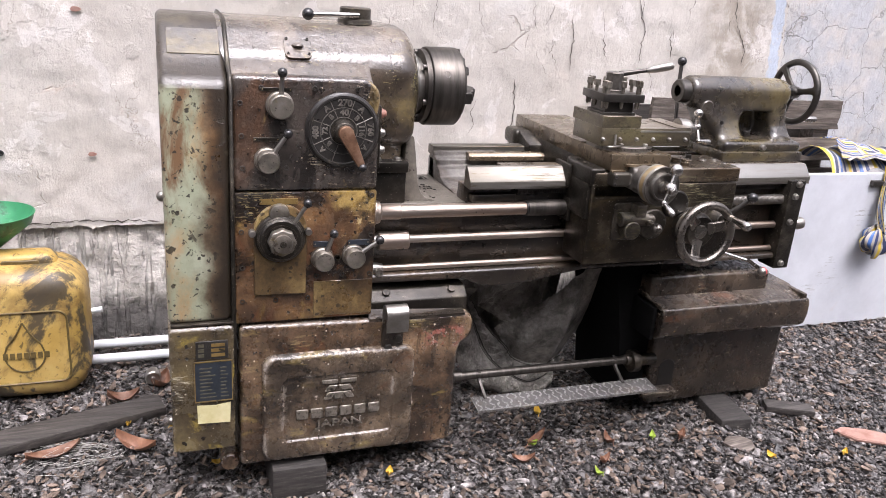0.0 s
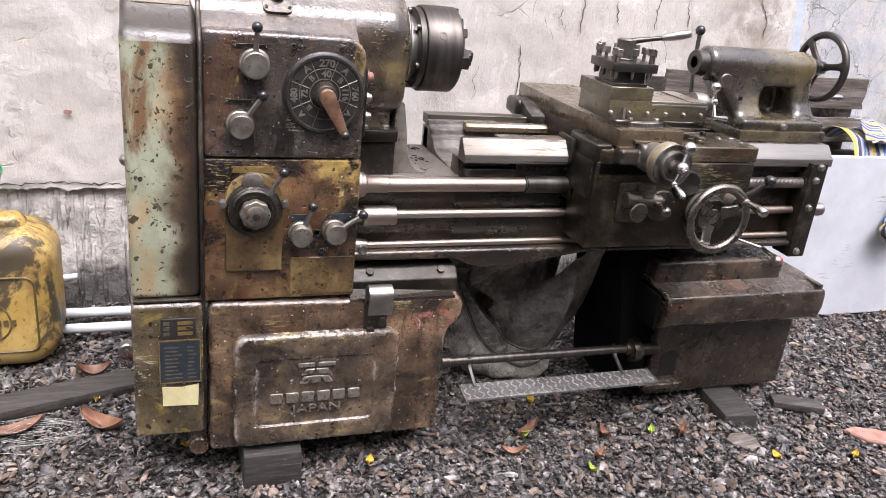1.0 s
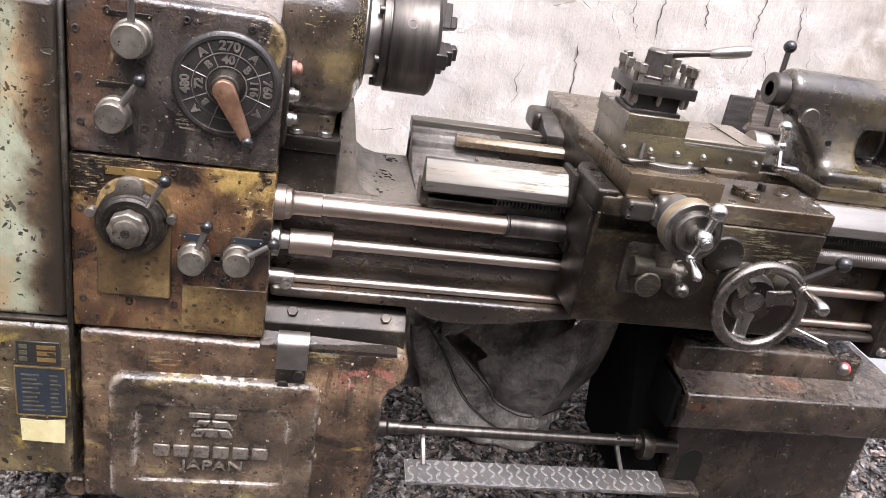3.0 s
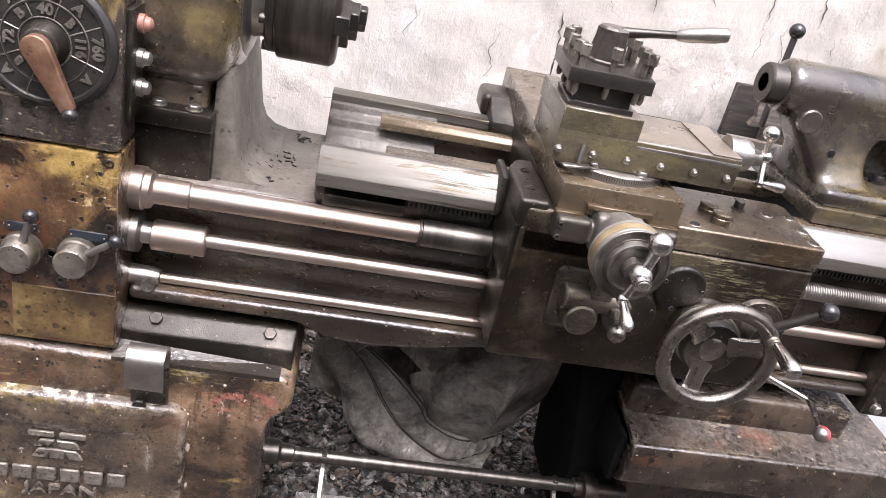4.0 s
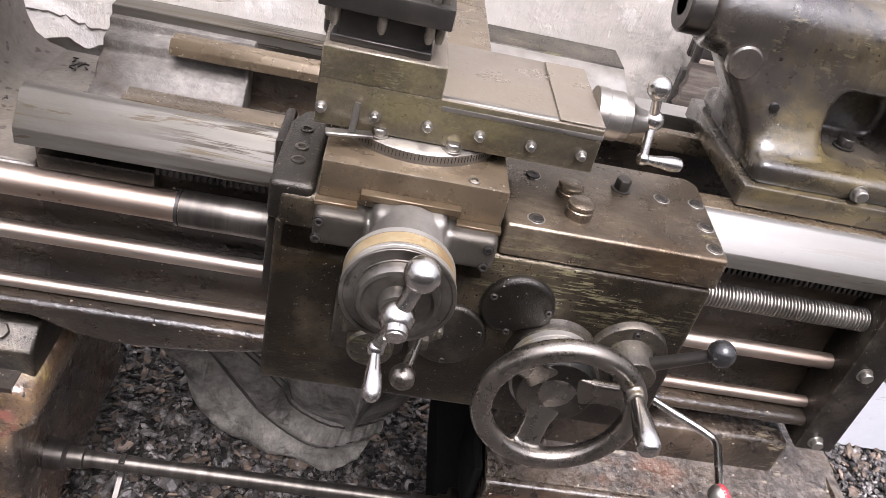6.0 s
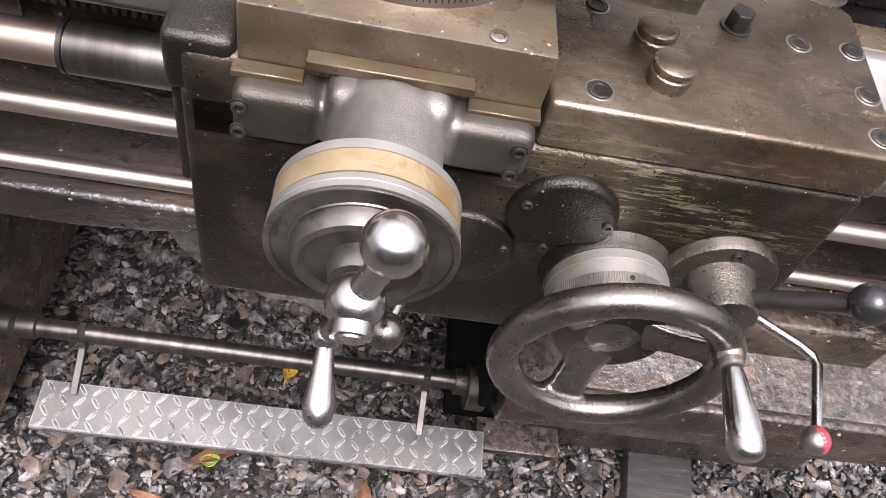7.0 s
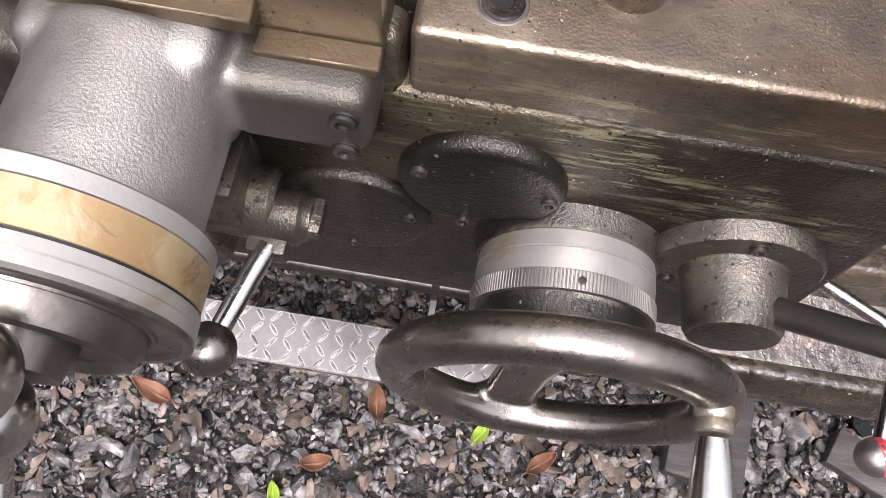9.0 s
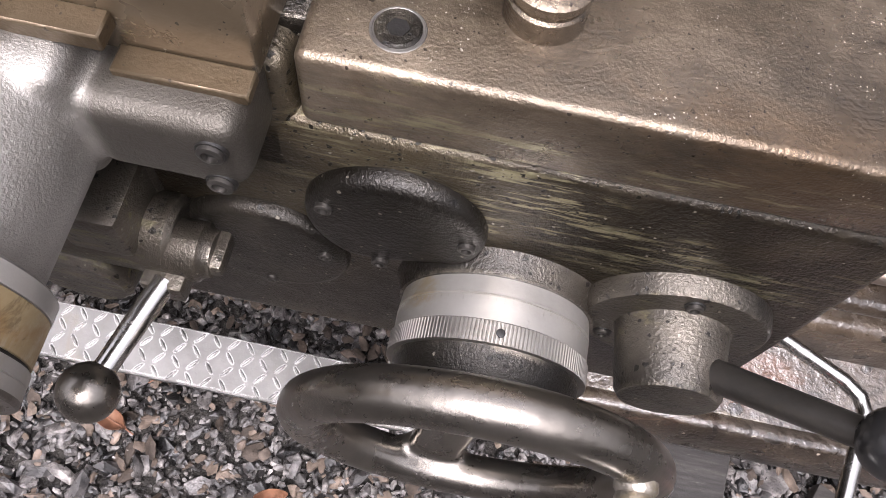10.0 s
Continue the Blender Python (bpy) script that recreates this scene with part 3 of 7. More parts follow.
sticker = (Mat("yellowed_sticker", ((0.48, 0.42, 0.20), (0.62, 0.57, 0.34)), 30, (0.45, 0.6), bump=0.1)
           .stain((0.25, 0.18, 0.06), 40, 0.62, 0.72, None, 0.7).done())
rubber = Mat("dark_rubber", ((0.015, 0.015, 0.015), (0.03, 0.03, 0.03)), 30, (0.5, 0.7), bump=0.3).done()
# near black, for the block that stands in for shade under the bed
shade_black = Mat("matt_shade_black", ((0.0025, 0.0025, 0.0025), (0.005, 0.005, 0.0048)), 20, (0.85, 0.95), bump=0.2, spec=0.1).done()
# near black: painted shade of recesses and holes, also dark small parts
shadow_gap = Mat("shade_and_dark_bits", ((0.006, 0.005, 0.004), (0.01, 0.009, 0.008)), 20, (0.4, 0.6), bump=0.1).done()
# pale rubbed edges of the raised bars also paint in their glints
treadplate = (Mat("galvanised_treadplate", ((0.1122, 0.1085, 0.101), (0.1683, 0.1627, 0.1543), (0.2525, 0.245, 0.2356)), 9, (0.32, 0.52), metal=0.65, bump=0.12, grain=150)
              .stain((0.2, 0.17, 0.13), 9, 0.55, 0.72, None, 0.7).worn((0.62, 0.61, 0.59), 0.003, 0.8, 40, 0.4, 0.5).done())

# wall: limewashed plaster, flaked and cracked; a blue band and a greyer, crazed stretch beyond it
wm = Mat("cracked_limewash", ((0.44, 0.4066, 0.359), (0.506, 0.4734, 0.4268), (0.5544, 0.5245, 0.4822)), 2.2, (0.75, 0.92), bump=0.48, grain=14, spec=0.25, relief=0.03)
wm.height = wm.math("ADD", wm.math("MULTIPLY", wm.noise(7, 10, 0.62, wm.co, 0.15), 0.6), wm.math("MULTIPLY", wm.noise(70, 6, 0.7, wm.co), 0.22))
for k, (sc, lo) in enumerate(((3.0, 0.55), (5.5, 0.58), (10.0, 0.62))):
    wm.height = wm.math("ADD", wm.height, wm.math("MULTIPLY", wm.step(wm.noise(sc, 9, 0.68, wm.co, 0.3), lo, lo + 0.012), 0.035))
wm.stain((0.56, 0.50, 0.44), 2.4, 0.56, 0.72, (1, 1, 0.6), 0.6)
wm.stain((0.60, 0.47, 0.38), 5, 0.64, 0.74, None, 0.45)
wm.stain((0.60, 0.60, 0.60), 1.3, 0.55, 0.68, None, 0.35)
wm.stain((0.44, 0.38, 0.32), 24, 0.69, 0.72, None, 0.6)
wm.stain((0.66, 0.63, 0.60), 5.5, 0.58, 0.592, None, 0.5)
wx, wz = wm.axis(0), wm.axis(2)
wob = wm.math("MULTIPLY", wm.math("SUBTRACT", wm.noise(6, 4, 0.6, wm.co), 0.5), 0.35)
wxx = wm.math("ADD", wx, wob)
damp = wm.math("MULTIPLY", wm.step(wxx, 1.75, 1.95), wm.math("SUBTRACT", 1.0, wm.step(wxx, 2.1, 2.2)))
wm.over((0.36, 0.32, 0.27), wm.math("MULTIPLY", damp, wm.step(wm.noise(7, 6, 0.65, wm.co, 0.5), 0.4, 0.6)))
tilt = wm.math("ADD", wx, wm.math("MULTIPLY", wz, 0.10))
band = wm.math("ADD", tilt, wm.math("MULTIPLY", wm.math("SUBTRACT", wm.noise(16, 4, 0.6, wm.co), 0.5), 0.06))
far = wm.step(band, 2.41, 2.425)
mould = wm.math("MULTIPLY", wm.step(wx, 1.36, 1.47), wm.math("MULTIPLY", wm.math("SUBTRACT", 1.0, wm.step(wx, 1.60, 1.74)), wm.math("SUBTRACT", 1.0, wm.step(wz, 0.80, 0.98))))
wm.over((0.20, 0.195, 0.165), wm.math("MULTIPLY", wm.math("MULTIPLY", mould, wm.step(wm.noise(9, 8, 0.7, wm.co, 0.4), 0.46, 0.60)), 0.75))
wm.over((0.43, 0.44, 0.455), wm.math("MULTIPLY", far, wm.step(wm.noise(5, 6, 0.65, wm.co, 0.4), 0.30, 0.60)))
wm.over((0.33, 0.33, 0.33), wm.math("MULTIPLY", far, wm.math("MULTIPLY", wm.step(wm.noise(16, 7, 0.7, wm.flat, 0.6), 0.55, 0.66), 0.6)))
wm.over((0.47, 0.525, 0.60), wm.math("MULTIPLY", wm.math("MULTIPLY", wm.step(band, 2.335, 2.348), wm.math("SUBTRACT", 1.0, wm.step(band, 2.396, 2.404))), wm.step(wm.noise(11, 6, 0.65, wm.co), 0.30, 0.44)))
wm.over((0.17, 0.15, 0.13), wm.math("MULTIPLY", wm.math("MULTIPLY", wm.step(band, 2.396, 2.404), wm.math("SUBTRACT", 1.0, wm.step(band, 2.414, 2.424))), wm.step(wm.noise(9, 7, 0.7, wm.co), 0.46, 0.53)))


def crazing(mt, scale, width, mask, colour):
    warp = mt.n.new("ShaderNodeVectorMath")
    warp.operation = "MULTIPLY_ADD"
    t = mt.n.new("ShaderNodeTexNoise")
    t.inputs["Scale"].default_value, t.inputs["Detail"].default_value = 7, 6
    mt.l.new(mt.co, t.inputs["Vector"])
    mt.l.new(t.outputs["Color"], warp.inputs[0])
    warp.inputs[1].default_value = (0.16, 0.16, 0.16)
    mt.l.new(mt.co, warp.inputs[2])
    v = mt.n.new("ShaderNodeTexVoronoi")
    v.feature = "DISTANCE_TO_EDGE"
    v.inputs["Scale"].default_value = scale
    mt.l.new(warp.outputs[0], v.inputs["Vector"])
    line = mt.math("SUBTRACT", 1.0, mt.step(v.outputs["Distance"], width * 0.3, width))
    line = mt.math("MULTIPLY", line, mask)
    mt.over(colour, line)
    mt.height = mt.math("SUBTRACT", mt.height, mt.math("MULTIPLY", line, 0.5))


crazing(wm, 4.0, 0.010, wm.math("MULTIPLY", far, 0.7), (0.22, 0.21, 0.20))
crazing(wm, 3.2, 0.012, wm.math("MULTIPLY", wm.step(wm.noise(3.2, 4, 0.6, wm.co), 0.58, 0.64), 0.6), (0.30, 0.26, 0.22))
def flakes(mt, scale, stretch, width, gate, depth, colour, amount):
    """Plaster lifted in plates: broken plate edges, each plate standing at its own height."""
    mp = mt.n.new("ShaderNodeMapping")
    mp.inputs["Scale"].default_value = stretch
    mt.l.new(mt.co, mp.inputs["Vector"])
    t = mt.n.new("ShaderNodeTexNoise")
    t.inputs["Scale"].default_value, t.inputs["Detail"].default_value, t.inputs["Roughness"].default_value = 9, 8, 0.7
    mt.l.new(mt.co, t.inputs["Vector"])
    w = mt.n.new("ShaderNodeVectorMath")
    w.operation = "MULTIPLY_ADD"
    mt.l.new(t.outputs["Color"], w.inputs[0])
    w.inputs[1].default_value = (0.22, 0.22, 0.22)
    mt.l.new(mp.outputs[0], w.inputs[2])
    e, c = mt.n.new("ShaderNodeTexVoronoi"), mt.n.new("ShaderNodeTexVoronoi")
    e.feature = "DISTANCE_TO_EDGE"
    for v in (e, c):
        v.inputs["Scale"].default_value = scale
        mt.l.new(w.outputs[0], v.inputs["Vector"])
    mask = mt.step(mt.noise(4.5, 6, 0.65, mt.co), gate, gate + 0.05)
    line = mt.math("MULTIPLY", mt.math("SUBTRACT", 1.0, mt.step(e.outputs["Distance"], width * 0.2, width)), mask)
    mt.over(colour, mt.math("MULTIPLY", line, amount))
    sx_ = mt.n.new("ShaderNodeSeparateXYZ")
    mt.l.new(c.outputs["Color"], sx_.inputs[0])
    mt.height = mt.math("ADD", mt.height, mt.math("MULTIPLY", mt.math("MULTIPLY", sx_.outputs[0], mask), depth))
    mt.height = mt.math("SUBTRACT", mt.height, mt.math("MULTIPLY", line, depth * 1.5))


flakes(wm, 3.0, (1.5, 1, 0.55), 0.010, 0.53, 0.14, (0.33, 0.29, 0.25), 0.7)
flakes(wm, 9.0, (1.2, 1, 0.7), 0.025, 0.60, 0.07, (0.42, 0.37, 0.32), 0.5)
wm.specks((0.34, 0.29, 0.24), 24, 0.16, 0.7, 0.55)
mpw = wm.n.new("ShaderNodeMapping")
mpw.inputs["Scale"].default_value = (3.5, 1, 0.6)
wm.l.new(wm.co, mpw.inputs["Vector"])
wm.height = wm.math("ADD", wm.height, wm.math("MULTIPLY", wm.noise(12, 7, 0.65, mpw.outputs[0]), 0.25))
wm.stain((0.40, 0.35, 0.29), 9, 0.68, 0.71, (3.5, 1, 0.5), 0.5)
wm.mottle(40, 0.92, 1.05)
limewash = wm.done()

fm = Mat("bare_footing_concrete", ((0.42, 0.395, 0.355), (0.55, 0.52, 0.475), (0.64, 0.61, 0.565)), 5, (0.75, 0.95), bump=0.9, grain=40, spec=0.25, relief=0.012,
         stretch=(2.2, 1, 0.7))
fm.stain((0.16, 0.15, 0.14), 6, 0.58, 0.74, (3.0, 1, 0.5), 0.35)
fm.stain((0.10, 0.095, 0.09), 14, 0.64, 0.70, (3.0, 1, 0.3), 0.6)
# darker towards the ground, with a ragged upper limit
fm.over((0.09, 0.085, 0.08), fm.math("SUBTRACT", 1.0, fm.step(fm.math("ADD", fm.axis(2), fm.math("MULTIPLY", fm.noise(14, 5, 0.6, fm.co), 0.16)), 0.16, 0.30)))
mpf = fm.n.new("ShaderNodeMapping")
mpf.inputs["Scale"].default_value = (5.5, 1, 0.55)
fm.l.new(fm.co, mpf.inputs["Vector"])
drips = fm.step(fm.noise(6, 5, 0.6, mpf.outputs[0], 0.4), 0.52, 0.60)
fm.height = fm.math("ADD", fm.height, fm.math("MULTIPLY", drips, 0.8))
fm.mottle(20, 0.8, 1.15)
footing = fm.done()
# for two added walls out of view that shape the light
pale_reflector = Mat("pale_reflector_wall", ((0.34, 0.32, 0.29), (0.46, 0.44, 0.41), (0.54, 0.52, 0.49)), 2, (0.8, 0.95), bump=0.3, grain=40).done()
dark_blocker = Mat("dark_blocker_wall", ((0.07, 0.065, 0.06), (0.11, 0.10, 0.095), (0.15, 0.14, 0.13)), 2, (0.8, 0.95), bump=0.3, grain=40).done()
crack_dark = Mat("crack_shade", ((0.09, 0.078, 0.065), (0.17, 0.15, 0.128)), 30, (0.8, 0.95), bump=0.3).done()
brick_red = (Mat("broken_tile", ((0.24, 0.12, 0.09), (0.34, 0.21, 0.17)), 25, (0.75, 0.95), bump=0.4, grain=120).done())

soil = (Mat("dark_grit", ((0.012, 0.011, 0.010), (0.03, 0.027, 0.024), (0.06, 0.054, 0.048)), 60, (0.7, 0.95), bump=1.0, grain=160, relief=0.006, spec=0.3).done())
st = Mat("slate_chips", ((0.009, 0.008, 0.0076), (0.060, 0.0545, 0.052), (0.24, 0.222, 0.21)), 34, (0.18, 0.48), bump=0.5, grain=240, spec=0.55)
st.vary(0.95, island=True)
chips = st.done()
bk = Mat("bark_and_leaf_bits", ((0.04, 0.03, 0.023), (0.103, 0.0782, 0.0609), (0.23, 0.178, 0.144)), 30, (0.6, 0.85), bump=0.4, grain=200, spec=0.3)
bk.vary(0.6, island=True)
bits = bk.done()
dry_leaf = (Mat("dry_brown_leaf", ((0.11, 0.05, 0.028), (0.20, 0.095, 0.055), (0.30, 0.17, 0.11)), 24, (0.45, 0.65), bump=0.3, grain=90).vary(0.3).done())
yellow_leaf = Mat("yellow_leaf", ((0.48, 0.29, 0.03), (0.60, 0.40, 0.05)), 40, (0.4, 0.6), bump=0.1).done()
green_leaf = Mat("green_leaf", ((0.20, 0.30, 0.03), (0.32, 0.42, 0.06)), 40, (0.4, 0.6), bump=0.1).done()
timber = (Mat("weathered_dark_timber", ((0.0113, 0.0101, 0.0089), (0.0259, 0.0227, 0.0203), (0.0527, 0.047, 0.0421)), 10, (0.6, 0.85), bump=0.5, grain=60, stretch=(1, 9, 9))
          .stain((0.13, 0.12, 0.11), 20, 0.62, 0.72).done())
timber_x = (Mat("weathered_dark_board", ((0.018, 0.0155, 0.014), (0.04, 0.035, 0.031), (0.075, 0.067, 0.06)), 5, (0.6, 0.85), bump=0.5, grain=60, stretch=(1.2, 14, 14))
            .stain((0.14, 0.12, 0.10), 20, 0.62, 0.72).done())
pallet_wood = (Mat("greyed_pallet_wood", ((0.035, 0.028, 0.023), (0.105, 0.086, 0.071), (0.22, 0.19, 0.165)), 6, (0.65, 0.9), bump=0.7, grain=40, stretch=(1, 12, 12))
               .stain((0.07, 0.055, 0.045), 9, 0.58, 0.7, (0.6, 4, 6), 0.8).vary(0.15).done())
white_board = (Mat("scuffed_white_board", ((0.54, 0.56, 0.60), (0.62, 0.64, 0.68), (0.67, 0.69, 0.73)), 3, (0.4, 0.6), bump=0.08, grain=30)
               .stain((0.40, 0.40, 0.38), 12, 0.68, 0.74, (1, 1, 2), 0.6).stain((0.60, 0.50, 0.45), 6, 0.62, 0.76, None, 0.35).scratches((0.25, 0.24, 0.22), 7, 0.5, 0.02, (0.56, 0.62)).mottle(5, 0.9, 1.06).done())
can_plastic = (Mat("grimy_yellow_plastic", ((0.27, 0.165, 0.04), (0.42, 0.275, 0.07), (0.52, 0.37, 0.13)), 5, (0.35, 0.55), bump=0.12, grain=60)
               .stain((0.20, 0.12, 0.04), 8, 0.48, 0.64, None, 0.75).stain((0.035, 0.032, 0.028), 6, 0.53, 0.60, (1, 1, 0.8), 0.9)
               .stain((0.06, 0.045, 0.02), 45, 0.57, 0.66, None, 0.75).done())
can_relief = Mat("dark_moulded_lines", ((0.08, 0.055, 0.02), (0.14, 0.10, 0.03)), 40, (0.45, 0.6), bump=0.1).done()
green_plastic = (Mat("green_funnel_plastic", ((0.02, 0.16, 0.07), (0.035, 0.24, 0.10)), 9, (0.3, 0.5), bump=0.08)
                 .stain((0.30, 0.40, 0.35), 18, 0.55, 0.68, None, 0.7).stain((0.015, 0.03, 0.02), 9, 0.56, 0.68, None, 0.8).done())
pvc = (Mat("grey_white_pipe", ((0.52, 0.54, 0.56), (0.66, 0.68, 0.70)), 6, (0.35, 0.5), bump=0.05)
       .stain((0.3, 0.27, 0.23), 9, 0.6, 0.72, None, 0.6).done())
cv = Mat("grey_oily_canvas", ((0.161, 0.1513, 0.132), (0.3381, 0.3188, 0.2834), (0.5957, 0.5635, 0.5055)), 9, (0.55, 0.85), bump=0.75, grain=420, relief=0.004)
cv.stain((0.07, 0.064, 0.055), 7, 0.52, 0.64, None, 0.7).stain((0.46, 0.44, 0.40), 16, 0.62, 0.74, None, 0.6).mottle(60, 0.7, 1.3)
for turn, sc in ((0.5, 26), (-0.7, 40)):
    mpc = cv.n.new("ShaderNodeMapping")
    mpc.inputs["Rotation"].default_value, mpc.inputs["Scale"].default_value = (0, turn, 0), (1, 1, 0.3)
    cv.l.new(cv.co, mpc.inputs["Vector"])
    crease = cv.math("ABSOLUTE", cv.math("SUBTRACT", cv.noise(sc, 6, 0.6, mpc.outputs[0], 0.8), 0.5))
    cv.height = cv.math("ADD", cv.height, cv.math("MULTIPLY", cv.step(crease, 0.0, 0.07), 1.1))
canvas = cv.done()
seam_dark = Mat("dark_stitched_seam", ((0.042, 0.0392, 0.0336), (0.098, 0.091, 0.0784)), 60, (0.7, 0.9), bump=0.4, grain=500).done()
filler = Mat("dried_cream_filler", ((0.26, 0.21, 0.17), (0.40, 0.345, 0.29), (0.52, 0.46, 0.40)), 60, (0.7, 0.9), bump=0.8, grain=260).stain((0.16, 0.11, 0.08), 70, 0.58, 0.66).done()
string_white = Mat("white_string", ((0.33, 0.32, 0.29), (0.46, 0.45, 0.42)), 40, (0.6, 0.8)).done()
sk = Mat("striped_tarpaulin", ((0.28, 0.26, 0.22), (0.38, 0.355, 0.31)), 12, (0.4, 0.6), bump=0.2, grain=200)
uvn = sk.n.new("ShaderNodeUVMap")
sx = sk.n.new("ShaderNodeSeparateXYZ")
sk.l.new(uvn.outputs[0], sx.inputs[0])


def stripe(c, lo, hi):
    f = sk.math("MULTIPLY", sk.math("GREATER_THAN", sx.outputs[0], lo), sk.math("LESS_THAN", sx.outputs[0], hi))
    sk.over(c, f)


for k in range(4):
    o = k / 4
    stripe((0.46, 0.33, 0.03), o + 0.0, o + 0.032)
    stripe((0.02, 0.028, 0.07), o + 0.050, o + 0.088)
    stripe((0.05, 0.12, 0.33), o + 0.118, o + 0.150)
    stripe((0.03, 0.045, 0.12), o + 0.175, o + 0.205)
sk.stain((0.30, 0.28, 0.24), 9, 0.56, 0.7, None, 0.5)
striped = sk.done()


# ---- mesh building ----
class M:
    """Collects shaped pieces into one mesh."""

    def __init__(self):
        self.bm = bmesh.new()

    def take(self, b, bev=0.0, seg=2, m=None, angle=25):
        bmesh.ops.recalc_face_normals(b, faces=b.faces[:])
        if bev:
            es = [e for e in b.edges if len(e.link_faces) == 2 and e.calc_face_angle(0) > radians(angle)]
            if es:
                bmesh.ops.bevel(b, geom=es, offset=bev, segments=seg, profile=0.5, affect="EDGES", clamp_overlap=True)
        if m is not None:
            b.transform(m)
        me = bpy.data.meshes.new("piece")
        b.to_mesh(me)
        b.free()
        self.bm.from_mesh(me)
        bpy.data.meshes.remove(me)
        return self

    def box(self, x0, x1, y0, y1, z0, z1, bev=0.003, seg=2, m=None):
        b = bmesh.new()
        bmesh.ops.create_cube(b, size=1.0, matrix=Matrix.LocRotScale(((x0 + x1) / 2, (y0 + y1) / 2, (z0 + z1) / 2), None, (x1 - x0, y1 - y0, z1 - z0)))
        return self.take(b, bev, seg, m)

    def prism(self, pts, axis, a, c, bev=0.003, seg=2, m=None, angle=25):
        b = bmesh.new()
        put = {"x": lambda p, h: (h, p[0], p[1]), "y": lambda p, h: (p[0], h, p[1]), "z": lambda p, h: (p[0], p[1], h)}[axis]
        lo = [b.verts.new(put(p, a)) for p in pts]
        hi = [b.verts.new(put(p, c)) for p in pts]
        b.faces.new(lo)
        b.faces.new(hi[::-1])
        for i in range(len(pts)):
            j = (i + 1) % len(pts)
            b.faces.new((lo[j], lo[i], hi[i], hi[j]))
        return self.take(b, bev, seg, m, angle)

    def rev(self, prof, at, axis="y", seg=32, m=None):
        """Turned piece: prof is rows of (distance along the axis, radius)."""
        b = bmesh.new()
        rings = []
        for h, r in prof:
            if r <= 1e-6:
                rings.append([b.verts.new((0, 0, h))])
            else:
                rings.append([b.verts.new((r * math.cos(2 * math.pi * i / seg), r * math.sin(2 * math.pi * i / seg), h)) for i in range(seg)])
        for p, q in zip(rings, rings[1:]):
            for i in range(seg):
                j = (i + 1) % seg
                if len(p) == 1 and len(q) == 1:
                    continue
                if len(p) == 1:
                    b.faces.new((p[0], q[j], q[i]))
                elif len(q) == 1:
                    b.faces.new((p[i], p[j], q[0]))
                else:
                    b.faces.new((p[i], p[j], q[j], q[i]))
        for ring in (rings[0], rings[-1]):
            if len(ring) > 1:
                b.faces.new(ring)
        if isinstance(axis, str):
            axis = {"x": (1, 0, 0), "y": (0, 1, 0), "z": (0, 0, 1), "-x": (-1, 0, 0), "-y": (0, -1, 0)}[axis]
        q = Vector((0, 0, 1)).rotation_difference(Vector(axis))
        return self.take(b, 0, m=(m or Matrix()) @ Matrix.Translation(at) @ q.to_matrix().to_4x4())

    def disc(self, at, axis, r, h, bev=0.002, seg=32):
        """A turned disc with rounded rims, from `at` along the axis."""
        return self.rev([(0, 0), (0, r - bev), (bev * 0.3, r - bev * 0.3), (bev, r), (h - bev, r), (h - bev * 0.3, r - bev * 0.3), (h, r - bev), (h, 0)], at, axis, seg)

    def ball(self, at, r, seg=24, squash=1.0):
        b = bmesh.new()
        bmesh.ops.create_uvsphere(b, u_segments=seg, v_segments=seg // 2, radius=r)
        return self.take(b, m=Matrix.Translation(at) @ Matrix.Diagonal((1, 1, squash, 1)))

    def tube(self, pts, r, seg=14):
        b = bmesh.new()
        pts = [Vector(p) for p in pts]
        rs = r if isinstance(r, (list, tuple)) else [r] * len(pts)
        d = (pts[1] - pts[0]).normalized()
        side = d.orthogonal().normalized()
        rings = []
        for i, p in enumerate(pts):
            t = ((pts[min(i + 1, len(pts) - 1)] - pts[max(i - 1, 0)])).normalized()
            side = (side - side.dot(t) * t).normalized()
            up = t.cross(side)
            rings.append([b.verts.new(p + rs[i] * (math.cos(a) * side + math.sin(a) * up)) for a in (2 * math.pi * k / seg for k in range(seg))])
        for p, q in zip(rings, rings[1:]):
            for i in range(seg):
                b.faces.new((p[i], p[(i + 1) % seg], q[(i + 1) % seg], q[i]))
        b.faces.new(rings[0][::-1])
        b.faces.new(rings[-1])
        return self.take(b)

    def ring(self, at, axis, R, r, seg=56, sec=16, flat=1.0):
        b = bmesh.new()
        vs = [[b.verts.new(((R + r * math.cos(2 * math.pi * j / sec)) * math.cos(2 * math.pi * i / seg), (R + r * math.cos(2 * math.pi * j / sec)) * math.sin(2 * math.pi * i / seg),
                            flat * r * math.sin(2 * math.pi * j / sec))) for j in range(sec)] for i in range(seg)]
        for i in range(seg):
            for j in range(sec):
                b.faces.new((vs[i][j], vs[(i + 1) % seg][j], vs[(i + 1) % seg][(j + 1) % sec], vs[i][(j + 1) % sec]))
        q = Vector((0, 0, 1)).rotation_difference(Vector(axis))
        return self.take(b, m=Matrix.Translation(at) @ q.to_matrix().to_4x4())

    def cog(self, at, axis, r, h, teeth, depth, duty=0.5):
        """A knurled ring: a prism with fine teeth."""
        pts = []
        for i in range(teeth):
            a = 2 * math.pi * i / teeth
            w = math.pi / teeth
